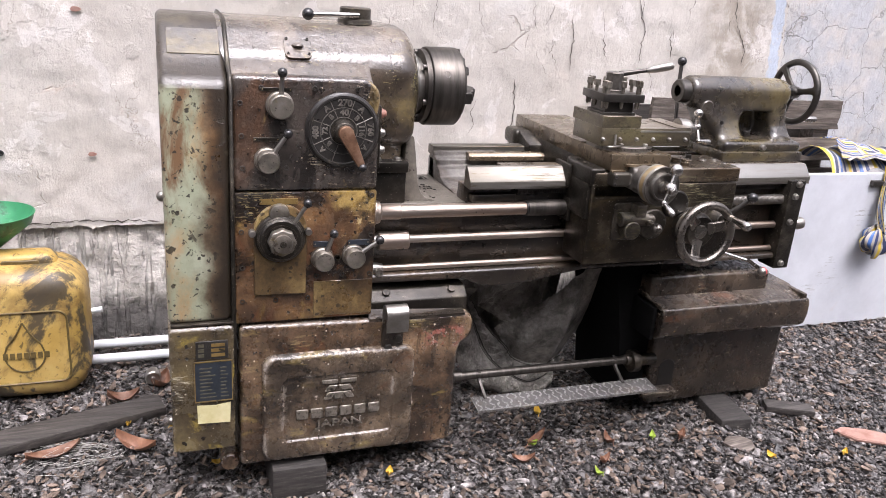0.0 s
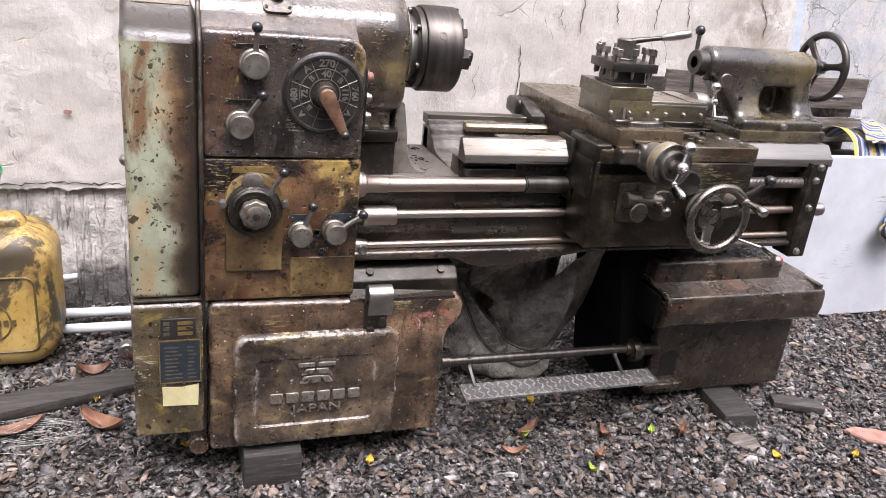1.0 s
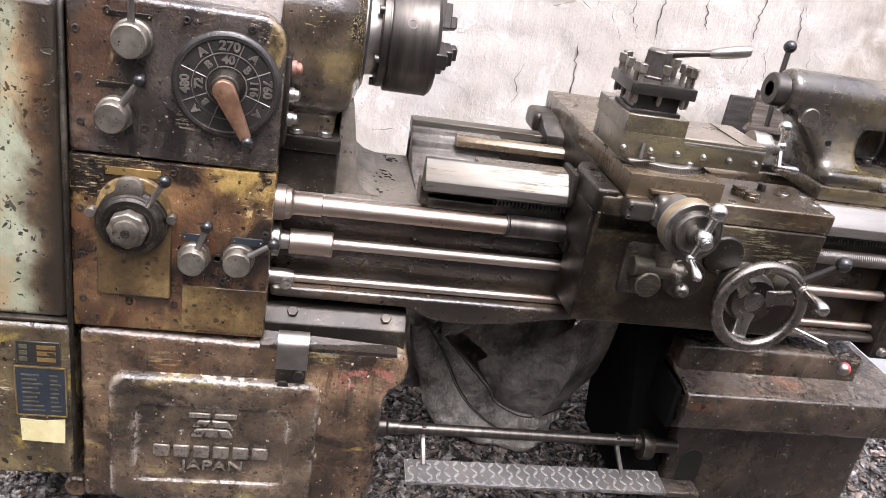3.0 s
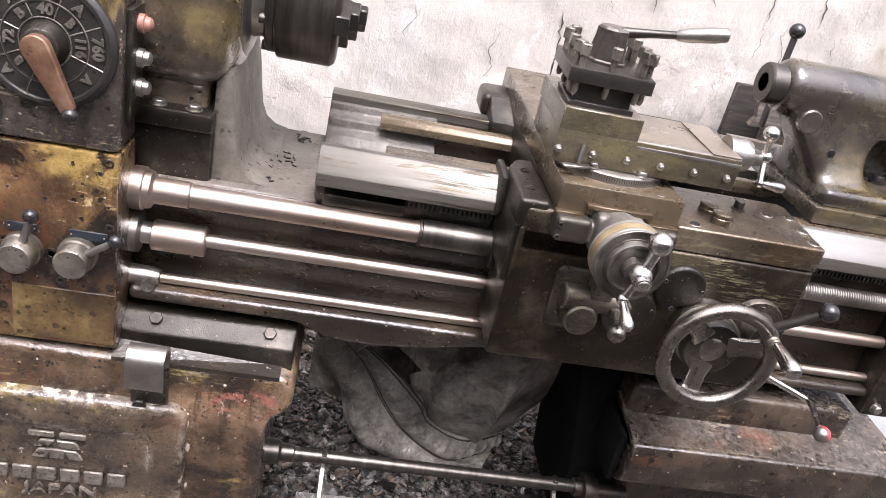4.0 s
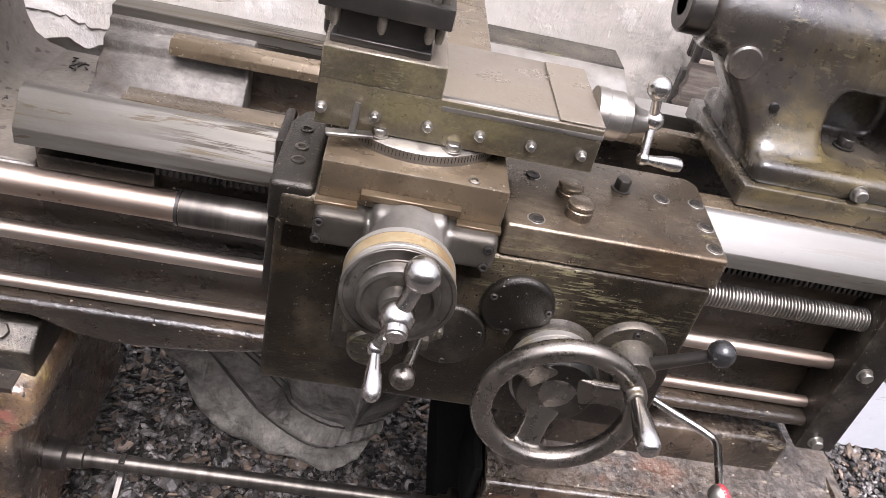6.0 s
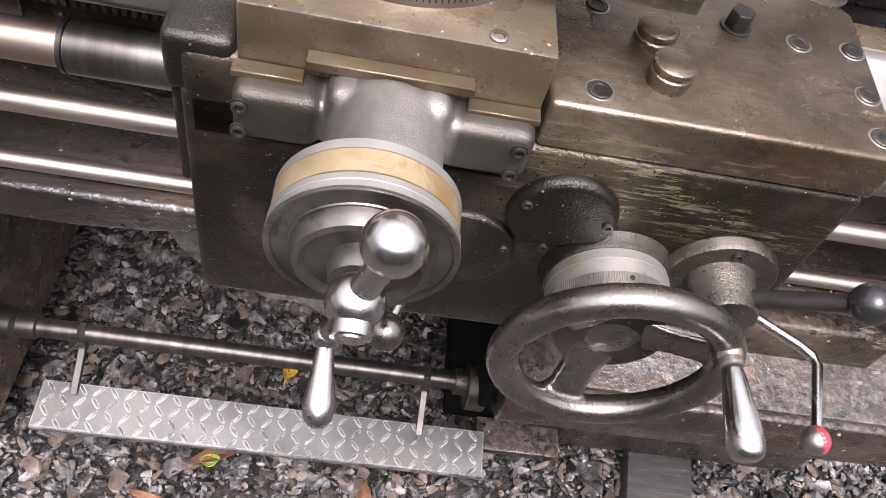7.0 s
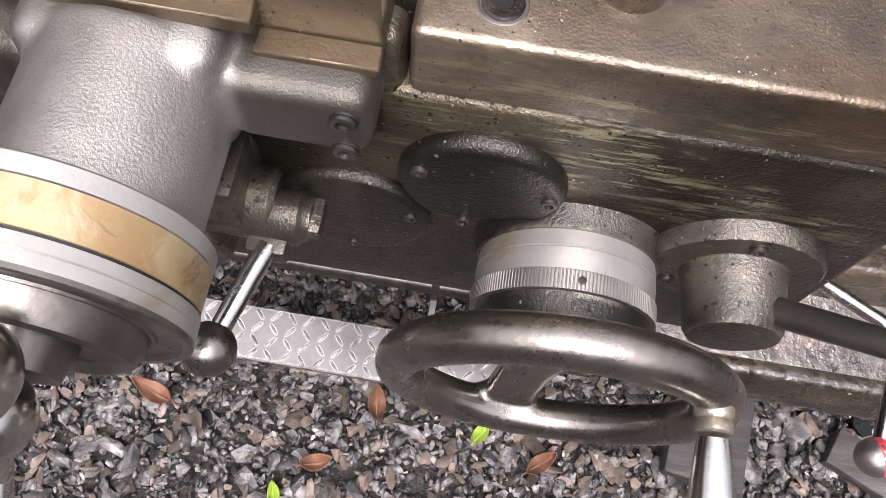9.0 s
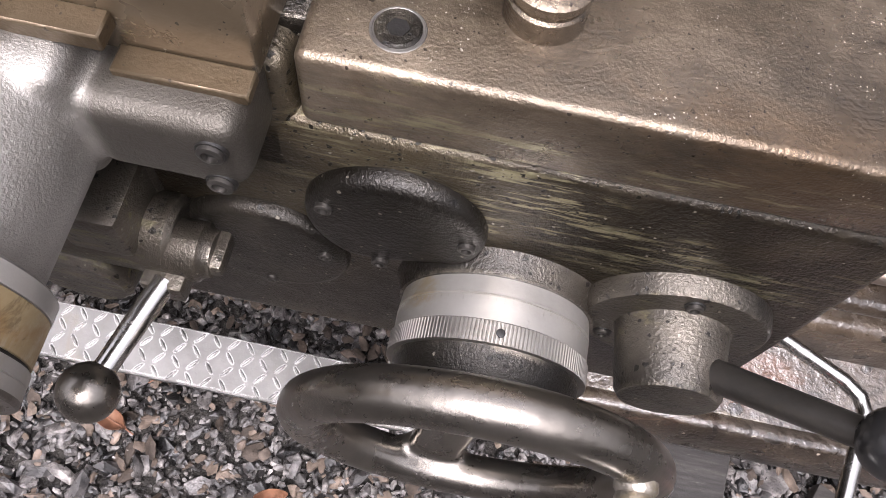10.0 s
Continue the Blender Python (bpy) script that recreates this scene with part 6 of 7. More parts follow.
part("side_lug", M().box(0.786, 0.819, -0.057, -0.018, 0.815, 0.851, 0.004, 2), cast, valve)
part("front_boss", M().rev([(0, 0.028), (0.03, 0.027), (0.033, 0.024), (0.033, 0)], (0.779, -0.028, 0.777), "-y", 28), cast, valve)
part("swivel", M().rev([(0, 0), (0, 0.0145), (0.004, 0.0155), (0.034, 0.0155), (0.036, 0.013), (0.040, 0.012), (0.040, 0)], (0.812, -0.042, 0.806), "x", 26).box(0.820, 0.842, -0.066, -0.044, 0.792, 0.808, 0.003, 2)
     .box(0.846, 0.858, -0.052, -0.030, 0.800, 0.812, 0.003, 2), cast, valve)
part("lever_arm", M().tube([(0.831, -0.060, 0.803), (0.817, -0.112, 0.802)], [0.0066, 0.0056], 14), bright, valve)
part("ball_knob", M().ball((0.815, -0.120, 0.802), 0.0145), wheel_steel, valve)
part("oval_cover", M().prism(arc(0.868, 0.783, 0.046, 0, 360, 36)[:-1], "y", -0.026, -0.010, 0.006, 4), cast, apron)
for a in (20, 140, 270):
    socket_screw(apron, 0.868 + 0.037 * math.cos(radians(a)), -0.0262, 0.783 + 0.037 * math.sin(radians(a)), 0.0035)
pts = arc(0.938, 0.841, 0.0435, -32, 240, 26) + [(0.933, 0.8035), (0.948, 0.809), (0.962, 0.8145)]
cover = part("round_cover", M().prism(pts, "y", -0.028, -0.010, 0.009, 5), cast, apron)
for a in (155, 5, 260):
    socket_screw(cover, 0.938 + 0.035 * math.cos(radians(a)), -0.0283, 0.841 + 0.034 * math.sin(radians(a)), 0.0042)
part("rust_streak", M().prism([(0.842, 0.70), (0.856, 0.712), (0.866, 0.742), (0.862, 0.748), (0.85, 0.728), (0.84, 0.712)], "y", -0.0126, -0.010, 0), plate_ochre, apron, "ochre rust streak")

# carriage handwheel
HX, HZ = 0.996, 0.774
boss = part("wheel_boss", M().rev([(0, 0.064), (0.006, 0.059), (0.013, 0.0545), (0.0225, 0.0523)], (HX, -0.008, HZ), "-y", 44), cast, car)
part("wheel_dial", M().rev([(0, 0.0505), (0.009, 0.0513), (0.0095, 0.0503), (0.0105, 0.0513), (0.0225, 0.0513), (0.0232, 0.0495)], (HX, -0.0305, HZ), "-y", 56), pale_dial, boss, "pale graduated dial")
m = M()
for k in range(80):
    a = 2 * math.pi * k / 80
    L = 0.0035 if k % 5 == 0 else 0.002
    m.box(-0.00018, 0.00018, -L * 0.8, 0, 0.0512, 0.0514, 0, m=Matrix.Translation((HX, -0.0415, HZ)) @ Matrix.Rotation(a, 4, "Y"))
tagged(part("graduation_scale", m, dull, boss), kind="stuff")
for a, c in ((14, "2"),):
    t = Matrix.Translation((HX, -0.051, HZ)) @ Matrix.Rotation(radians(a), 4, "Y") @ Matrix.Translation((0, 0, 0.0514))
    part("dial_number", lettering(c, 0.0055, 0.0001, dull, t), dull, boss)
part("knurled_ring", M().cog((HX, -0.0537, HZ), (0, -1, 0), 0.0524, 0.0108, 170, 0.0005), dull, boss)
# dark disc for the shade in a small drilled hole
part("ring_hole", M().disc((HX + 0.0005, -0.0590, HZ + 0.0517), (0.01, 0, 1), 0.0022, 0.0012, 0.0002, 14), shadow_gap, boss)
part("black_collar", M().rev([(0, 0.0490), (0.002, 0.0485), (0.015, 0.0468), (0.018, 0.0445)], (HX, -0.0645, HZ), "-y", 44), cast, boss)
m = M().ring((HX, -0.103, HZ), (0, 1, 0), 0.0865, 0.0128, 72, 20)
m.rev([(0, 0.037), (0.004, 0.036), (0.0065, 0.033), (0.0075, 0.0215), (0.0115, 0.0205), (0.0125, 0.018), (0.0125, 0.0085), (0.0150, 0.0080), (0.0150, 0)], (HX, -0.072, HZ), "-y", 36)
for a in (257, 17, 137):
    # spokes dish forwards from the hub to the rim
    t = Matrix.Translation((HX, -0.0755, HZ)) @ Matrix.Rotation(radians(-a), 4, "Y") @ Matrix(((1, 0, 0, 0), (-0.36, 1, 0, 0.008), (0, 0, 1, 0), (0, 0, 0, 1)))
    m.prism([(0.012, -0.027), (0.045, -0.0165), (0.07, -0.0165), (0.085, -0.026), (0.085, 0.026), (0.07, 0.0165), (0.045, 0.0165), (0.012, 0.027)], "y", -0.006, 0.007, 0.004, 2, t, 40)
wheel = part("handwheel", fused(m, wheel_steel, "handwheel", 0.0026, 4), wheel_steel, car, "polished steel carriage handwheel")
HB = (HX + 0.070, -0.112, HZ + 0.050)
part("handle_ferrule", M().rev([(0, 0.0096), (0.004, 0.0098), (0.006, 0.0084), (0.008, 0.0092), (0.012, 0.0090), (0.013, 0.0078)], HB, "-y", 24), knob_metal, wheel, "tan-stained ferrule")
part("wheel_grip", M().rev([(0, 0.0075), (0.006, 0.0085), (0.03, 0.0115), (0.045, 0.013), (0.058, 0.0128), (0.064, 0.010), (0.066, 0.0065), (0.066, 0)], (HB[0], HB[1] - 0.015, HB[2]), (0.03, -1, -0.08), 24), bright, wheel, "bright steel handle")

# right-hand feed lever
LX, LZ = 1.085, 0.797
hub = part("lever_hub", M().rev([(0, 0.0485), (0.018, 0.0475), (0.0205, 0.0455), (0.0212, 0.0295), (0.024, 0.0285), (0.054, 0.0262), (0.0575, 0.0242), (0.0585, 0)], (LX, -0.008, LZ), "-y", 44), cast, car)
for a in (92, 212, 332):
    # shade of the screw's counterbore, painted as a dark disc
    part("screw_recess", M().rev([(-0.001, 0), (-0.001, 0.0052), (0.0005, 0.005), (0.0005, 0)], (LX + 0.0365 * math.cos(radians(a)), -0.0290, LZ + 0.0365 * math.sin(radians(a))), "-y", 16), shadow_gap, hub)
    socket_screw(hub, LX + 0.0365 * math.cos(radians(a)), -0.0296, LZ + 0.0365 * math.sin(radians(a)), 0.004)
part("lever_arm", M().tube([(1.092, -0.048, 0.803), (1.102, -0.054, 0.815), (1.147, -0.085, 0.869)], [0.0085, 0.0082, 0.0068], 18), dark_steel, hub)
part("ball_knob", M().ball((1.152, -0.088, 0.875), 0.0155), black_ball, hub)
# bent start lever with a red-capped ball
m = M().tube([(1.150, 0.06, 0.672), (1.20, 0.045, 0.656), (1.262, 0.025, 0.639), (1.275, 0.016, 0.637), (1.279, 0.004, 0.6365), (1.262, -0.06, 0.636), (1.258, -0.076, 0.6355)], 0.0058, 12)
lever = part("start_lever", m, bright, car, "bent bright start lever with a red-capped ball")
part("ball_knob", M().ball((1.256, -0.080, 0.635), 0.0145), dull, lever)
part("red_cap", M().rev([(0, 0.0147), (0.006, 0.0137), (0.011, 0.0095), (0.0146, 0.003), (0.0147, 0)], (1.256, -0.080, 0.635), (0.95, 0.25, 0.2), 20), red_plastic, lever)

# compound slide
m = M().rev([(0, 0.096), (0.012, 0.096), (0.014, 0.093), (0.014, 0)], (0.790, 0.092, 0.991), "z", 56)
swivel = part("swivel_base", m, dull, car, "graduated swivel base")
m = M()
for k in range(60):
    a = radians(200 + 140 * k / 59)
    m.box(-0.0003, 0.0003, 0.0958, 0.0965, 0.004, 0.010 if k % 5 else 0.012, 0, m=Matrix.Translation((0.790, 0.092, 0.991)) @ Matrix.Rotation(a - math.pi / 2, 4, "Z"))
tagged(part("graduation_scale", m, shadow_gap, swivel), kind="stuff")
for x, y in ((0.748, 0.012), (0.826, 0.008)):
    hex_bolt(swivel, x, y + 0.006, 1.005, 0.0085, 0.009, material=dull)
t = Matrix.Translation((0.720, 0.004, 1.006)) @ Matrix.Rotation(radians(12), 4, "Z")
part("key_wrench", M().box(-0.026, 0.022, -0.006, 0.006, 0, 0.004, 0.001, 1, t).tube([t @ Vector((0, 0, 0.004)), t @ Vector((0.004, 0.006, 0.034))], 0.0035, 10), dull, swivel)
m = M().box(0.680, 0.977, 0.017, 0.178, 1.006, 1.057, 0.002, 2)
m.prism([(0.680, 1.056), (0.804, 1.056), (0.804, 1.091), (0.680, 1.091)], "y", 0.017, 0.190, 0.0015, 1)
m.box(0.928, 0.977, 0.02, 0.172, 1.0575, 1.0595, 0.0004, 1)
comp = part("compound_slide", m, olive_iron, car, "olive-stained compound slide")
part("rubbed_edge", M().prism([(0.0165, 1.045), (0.0165, 1.050), (0.022, 1.0577), (0.030, 1.0577), (0.030, 1.045)], "x", 0.8055, 0.9772, 0.0008, 1), dull, comp, "front edge rubbed bright")
for k in range(6):
    x = 0.686 + 0.0548 * k
    part("gib_screw", M().rev([(0, 0.0062), (0.003, 0.006), (0.004, 0.004), (0.009, 0.004), (0.010, 0.003), (0.010, 0)], (x, 0.017, 1.026), "-y", 14), dull, comp)
CY, CZ = 0.086, 1.046
d = part("compound_dial", M().rev([(0, 0.029), (0.012, 0.029), (0.013, 0.0275), (0.030, 0.028), (0.031, 0.026), (0.040, 0.025), (0.042, 0.02), (0.05, 0.015), (0.066, 0.012), (0.066, 0)], (0.977, CY, CZ), "x", 40), dull, car, "steel compound dial with ball crank")
part("crank_arm", M().ball((1.046, 0.083, 1.051), 0.012).tube([(1.046, 0.083, 1.051), (1.036, 0.073, 1.088)], 0.0055, 12).tube([(1.046, 0.083, 1.051), (1.044, 0.064, 1.014)], 0.0052, 12), bright, d)
part("crank_ball", M().ball((1.035, 0.072, 1.093), 0.0135), bright, d)
part("crank_grip", M().ball((1.044, 0.063, 1.012), 0.0075).tube([(1.046, 0.063, 1.012), (1.056, 0.065, 1.011), (1.080, 0.071, 1.008), (1.091, 0.074, 1.0065), (1.095, 0.075, 1.006)], [0.0052, 0.0056, 0.009, 0.008, 0.004], 16), bright, d)

# four-way tool post
post = thing("tool_post", "four-way steel tool post with square-head screws and clamp lever", "tool post", (0.757, 0.095, 1.091))
tp = Matrix.Translation((0.737, 0.076, 0)) @ Matrix.Rotation(radians(-2), 4, "Z")
part("post_block", M().box(-0.044, 0.044, -0.044, 0.044, 1.091, 1.134, 0.002, 1, tp).box(-0.050, 0.050, -0.050, 0.050, 1.091, 1.099, 0.001, 1, tp), dark_steel, post)
part("top_plate", M().box(-0.064, 0.064, -0.064, 0.064, 1.129, 1.151, 0.002, 2, tp), dark_steel, post)
for k in range(4):
    for j in (-0.048, -0.002, 0.044):
        q = tp @ Matrix.Rotation(radians(90 * k), 4, "Z") @ Matrix.Translation((j, -0.054, 0))
        up = random.uniform(0.0, 0.006)
        s = M().rev([(0, 0.003), (0.006, 0.005), (0.058 + up, 0.005)], (0, 0, 1.110), "z", 10, q)
        s.box(-0.0072, 0.0072, -0.0072, 0.0072, 1.166 + up, 1.183 + up, 0.001, 1, q @ Matrix.Rotation(random.uniform(0, 1.5), 4, "Z"))
        part("clamp_screw", s, knob_metal, post)
m = M().rev([(0, 0.033), (0.004, 0.033), (0.006, 0.030), (0.038, 0.0255), (0.050, 0.025), (0.053, 0.021), (0.053, 0)], (0.738, 0.084, 1.151), "z", 8)
part("clamp_nut", m, dial_face_steel, post, "dark eight-sided clamp nut", sharp=20)
lev = part("clamp_lever", M().tube([(0.750, 0.082, 1.198), (0.80, 0.070, 1.208), (0.828, 0.059, 1.214)], [0.0085, 0.0062, 0.006], 16), dark_steel, post)
part("lever_grip", M().tube([(0.824, 0.060, 1.213), (0.828, 0.059, 1.214), (0.842, 0.053, 1.218), (0.872, 0.041, 1.227), (0.888, 0.035, 1.2315), (0.891, 0.034, 1.232)], [0.006, 0.0085, 0.0105, 0.0115, 0.0098, 0.007], 20), dull, lev, "smooth steel lever grip")

# the carriage with its tool post stands a little further along the bed
for ob in (car, post):
    ob.location += Vector((0.010, 0.006, -0.0005))

# ---- tailstock ----
ts = thing("tailstock", "dark olive cast tailstock with steel handwheel, clamped to the bed", "tailstock", (1.4, 0.29, 0.925))
m = M()
m.rev([(0, 0.042), (0.008, 0.050), (0.02, 0.052), (0.30, 0.052), (0.36, 0.051), (0.385, 0.047), (0.40, 0.036), (0.405, 0)], (1.130, 0.29, 1.130), "x", 40)
def leg(rows):
    """A casting leg lofted through rounded sections (z, x0, x1, y0, y1)."""
    g = bmesh.new()
    loops = []
    for z, x0, x1, y0, y1 in rows:
        loops.append([g.verts.new((x, y, z)) for x, y in rrect(x0, x1, y0, y1, min(x1 - x0, y1 - y0) * 0.3, 5)])
    for p, q in zip(loops, loops[1:]):
        for a in range(len(p)):
            k = (a + 1) % len(p)
            g.faces.new((p[a], p[k], q[k], q[a]))
    g.faces.new(loops[0][::-1])
    g.faces.new(loops[-1])
    m.take(g)


leg([(1.14, 1.140, 1.385, 0.242, 0.338), (1.10, 1.150, 1.368, 0.243, 0.337), (1.08, 1.162, 1.350, 0.240, 0.340), (1.05, 1.185, 1.337, 0.233, 0.347), (1.02, 1.208, 1.334, 0.222, 0.358), (1.0, 1.222, 1.338, 0.211, 0.375), (0.98, 1.231, 1.352, 0.186, 0.41), (0.955, 1.233, 1.37, 0.176, 0.42)])
leg([(1.14, 1.405, 1.53, 0.242, 0.338), (1.10, 1.430, 1.527, 0.243, 0.337), (1.07, 1.447, 1.523, 0.241, 0.339), (1.03, 1.455, 1.527, 0.232, 0.348), (1.0, 1.452, 1.535, 0.215, 0.37), (0.98, 1.438, 1.541, 0.188, 0.41), (0.955, 1.42, 1.543, 0.176, 0.42)])
m.box(1.30, 1.46, 0.240, 0.340, 1.074, 1.14, 0.012, 3)
# a thin web closes the back of the opening
m.box(1.30, 1.48, 0.322, 0.345, 0.96, 1.10, 0.004, 1)
m.box(1.232, 1.543, 0.172, 0.42, 0.952, 0.988, 0.012, 3)
part("tailstock_body", fused(m, tail_iron, "tailstock_body", 0.0045, 14), tail_iron, ts, "olive-dark cast body")
m = M().box(1.222, 1.543, 0.163, 0.43, 0.924, 0.956, 0.004, 2)
sole = part("sole_plate", m, tail_iron, ts)
hex_bolt(sole, 1.378, 0.171, 0.970, 0.0095, 0.012, (0, -1, 0), material=dull)
hex_bolt(sole, 1.39, 0.27, 0.990, 0.012, 0.014, material=dark_steel)
m = M().rev([(0, 0.017), (0.0, 0.034), (0.003, 0.037), (0.034, 0.037)], (1.100, 0.29, 1.130), "x", 36).rev([(0.03, 0.0), (0.03, 0.017), (0.0, 0.017)], (1.100, 0.29, 1.130), "x", 28)
quill = part("quill", m, dark_steel, ts, "steel quill with tapered bore")
# dark disc carries the shade inside the bore
part("bore_shade", M().disc((1.112, 0.29, 1.130), (1, 0, 0), 0.0165, 0.004, 0.001, 24), shadow_gap, quill)
part("clamp_boss", M().rev([(0, 0.023), (0.010, 0.0225), (0.012, 0.020), (0.012, 0)], (1.188, 0.248, 1.086), "-y", 24), tail_iron, ts)
# the hole's shade is a dark disc set on the surface
part("oil_hole", M().disc((1.246, 0.2315, 1.040), (0, -1, 0), 0.0066, 0.006, 0.0004, 16), shadow_gap, ts)
lock = part("lock_lever", M().tube([(1.192, 0.40, 1.02), (1.200, 0.425, 1.13), (1.204, 0.433, 1.197)], 0.0068, 12), dark_steel, ts)
part("ball_knob", M().ball((1.205, 0.434, 1.210), 0.0155), black_ball, lock)
m = M().ring((1.576, 0.29, 1.137), (1, 0, 0), 0.100, 0.0115, 64, 18)
m.rev([(0, 0.024), (0.03, 0.022), (0.05, 0.020), (0.055, 0.014), (0.055, 0)], (1.537, 0.29, 1.136), "x", 26)
for a in (80, 200, 320):
    t = Matrix.Translation((1.570, 0.29, 1.137)) @ Matrix.Rotation(radians(a), 4, "X")
    m.prism([(-0.014, 0.01), (-0.010, 0.05), (-0.013, 0.10), (0.013, 0.10), (0.010, 0.05), (0.014, 0.01)], "x", -0.006, 0.006, 0.003, 2, t, 40)
tw = part("tailstock_wheel", fused(m, dark_steel, "tailstock_wheel", 0.0035, 3), dark_steel, ts, "dark steel handwheel")
part("wheel_grip", M().rev([(0, 0.006), (0.02, 0.0095), (0.05, 0.011), (0.062, 0.009), (0.065, 0)], (1.584, 0.245, 1.052), "x", 18), bright, tw)
part("spindle_neck", M().rev([(0, 0.032), (0.02, 0.028), (0.025, 0.022), (0.04, 0.02)], (1.525, 0.29, 1.134), "x", 26), cast, ts)


ts.location.x += 0.012

# ---- ground ----
def gz(x, y):
    return 0.006 + 0.014 * max(-1.2, min(2.2, x)) + 0.010 * noise.noise((x * 1.7, y * 1.7, 0.3)) + 0.004 * noise.noise((x * 6, y * 6, 2.0))


def ground_sheet():
    xs = [-60, -30, -14, -6, -3] + [-2 + 0.06 * i for i in range(92)] + [4.5, 7, 14, 30, 60]
    ys = [-60, -30, -14, -6, -3] + [-2 + 0.06 * i for i in range(56)] + [2.5, 5, 14, 30, 60]
    b = bmesh.new()
    g = [[b.verts.new((x, y, gz(x, y) - 0.006)) for y in ys] for x in xs]
    for i in range(len(xs) - 1):
        for j in range(len(ys) - 1):
            b.faces.new((g[i][j], g[i + 1][j], g[i + 1][j + 1], g[i][j + 1]))
    m = M()
    m.bm.free()
    m.bm = b
    return m


single("ground", ground_sheet(), soil, "dark grit under loose slate chips", "ground", kind="structure")


def scatter(name, count, area, size, flat, material, label, category, seed, lift=0.0):
    """Loose angular pieces lying on the ground, in one mesh."""
    rng = np.random.default_rng(seed)
    b = bmesh.new()
    bmesh.ops.create_icosphere(b, subdivisions=1, radius=1.0)
    b.verts.ensure_lookup_table()
    ico = np.array([v.co[:] for v in b.verts])
    tri = np.array([[v.index for v in f.verts] for f in b.faces])
    b.free()
    x = rng.uniform(area[0], area[1], count)
    y = rng.uniform(area[2], area[3], count)
    s = rng.uniform(size[0], size[1], count) * rng.choice([0.6, 0.8, 1.0, 1.0, 1.35], count)
    V = ico[None] * rng.uniform(0.62, 1.25, (count, len(ico), 1))
    V = np.sign(V) * np.abs(V) ** 0.85
    V = V * np.stack([s, s * rng.uniform(0.3, 0.8, count), s * rng.uniform(flat[0], flat[1], count)], 1)[:, None, :]
    rx, ry, rz = rng.normal(0, 0.34, count), rng.normal(0, 0.34, count), rng.uniform(0, 6.28, count)
    c, d = np.cos(rx)[:, None], np.sin(rx)[:, None]
    V = np.stack([V[..., 0], c * V[..., 1] - d * V[..., 2], d * V[..., 1] + c * V[..., 2]], -1)
    c, d = np.cos(ry)[:, None], np.sin(ry)[:, None]
    V = np.stack([c * V[..., 0] + d * V[..., 2], V[..., 1], -d * V[..., 0] + c * V[..., 2]], -1)
    c, d = np.cos(rz)[:, None], np.sin(rz)[:, None]
    V = np.stack([c * V[..., 0] - d * V[..., 1], d * V[..., 0] + c * V[..., 1], V[..., 2]], -1)
    z = np.array([gz(a, e) for a, e in zip(x, y)]) + rng.uniform(-0.004, 0.006, count) + lift
    V += np.stack([x, y, z], -1)[:, None, :]
    F = tri[None] + (np.arange(count) * len(ico))[:, None, None]
    me = bpy.data.meshes.new(name)
    me.from_pydata(V.reshape(-1, 3), [], F.reshape(-1, 3))
    me.materials.append(material)
    return single(name, me, material, label, category, kind="stuff")


scatter("gravel", 52000, (-1.35, 2.9, -0.75, 1.2), (0.005, 0.0135), (0.2, 0.5), chips, "loose dark grey slate chips", "gravel", 3)
scatter("gravel", 6500, (-1.35, 2.9, -0.75, 1.2), (0.012, 0.023), (0.2, 0.45), chips, "larger grey slate chips", "gravel", 4, 0.003)
scatter("gravel", 34000, (-1.0, 2.4, -0.65, 0.75), (0.003, 0.0085), (0.2, 0.5), chips, "fine dark slate grit between the chips", "gravel", 9, 0.005)
scatter("bark_litter", 12000, (-1.35, 2.9, -0.75, 1.2), (0.005, 0.018), (0.1, 0.28), bits, "brown bark and leaf fragments among the chips", "litter", 5, 0.007)
scatter("far_gravel", 17000, (-3.9, 5.5, -3.6, -0.7), (0.014, 0.030), (0.2, 0.45), chips, "loose grey slate chips", "gravel", 6)

scatter("far_gravel", 5000, (-3.9, -1.3, -0.75, 1.15), (0.014, 0.030), (0.2, 0.45), chips, "loose grey slate chips", "gravel", 7)
scatter("far_gravel", 5000, (2.85, 5.5, -0.75, 1.15), (0.014, 0.030), (0.2, 0.45), chips, "loose grey slate chips", "gravel", 8)

# ---- wall ----
WY = 1.16


def along(u):
    """Fine steps where the wall is seen, coarse ones beyond."""
    return -5 + 85 * u if u < 0.04 else 2.9 + 77.5 * (u - 0.96) if u > 0.96 else -1.6 + 4.5 * (u - 0.04) / 0.92


def wall_upper(u, v):
    x = along(u)
    edge = 0.455 + 0.014 * noise.noise((x * 5, 0, 1)) + 0.010 * noise.noise((x * 19, 0, 4)) + 0.007 * noise.noise((x * 55, 0, 2)) + 0.012 * max(0, noise.noise((x * 31, 0, 9)) - 0.25)
    if -0.25 < x < 0.32:
        edge += 0.05 * math.sin((x + 0.25) / 0.57 * math.pi) + 0.025 * noise.noise((x * 14, 0, 7))
    z = edge + (2.6 - edge) * v ** 1.6
    y = WY + 0.012 * noise.noise((x * 1.3, z * 1.3, 0)) + 0.007 * noise.noise((x * 5, z * 5, 2)) + 0.004 * noise.noise((x * 17, z * 17, 5))
    if v == 0:
        y += 0.03
    return (x, y, z)


m = M().sheet(wall_upper, 700, 110)
m.box(-5, 6, WY + 0.03, WY + 0.2, 0.40, 2.62, 0.004, 1)
single("wall_back", m, limewash, "cracked and flaking whitewashed plaster wall", "wall", kind="structure", sharp=80)


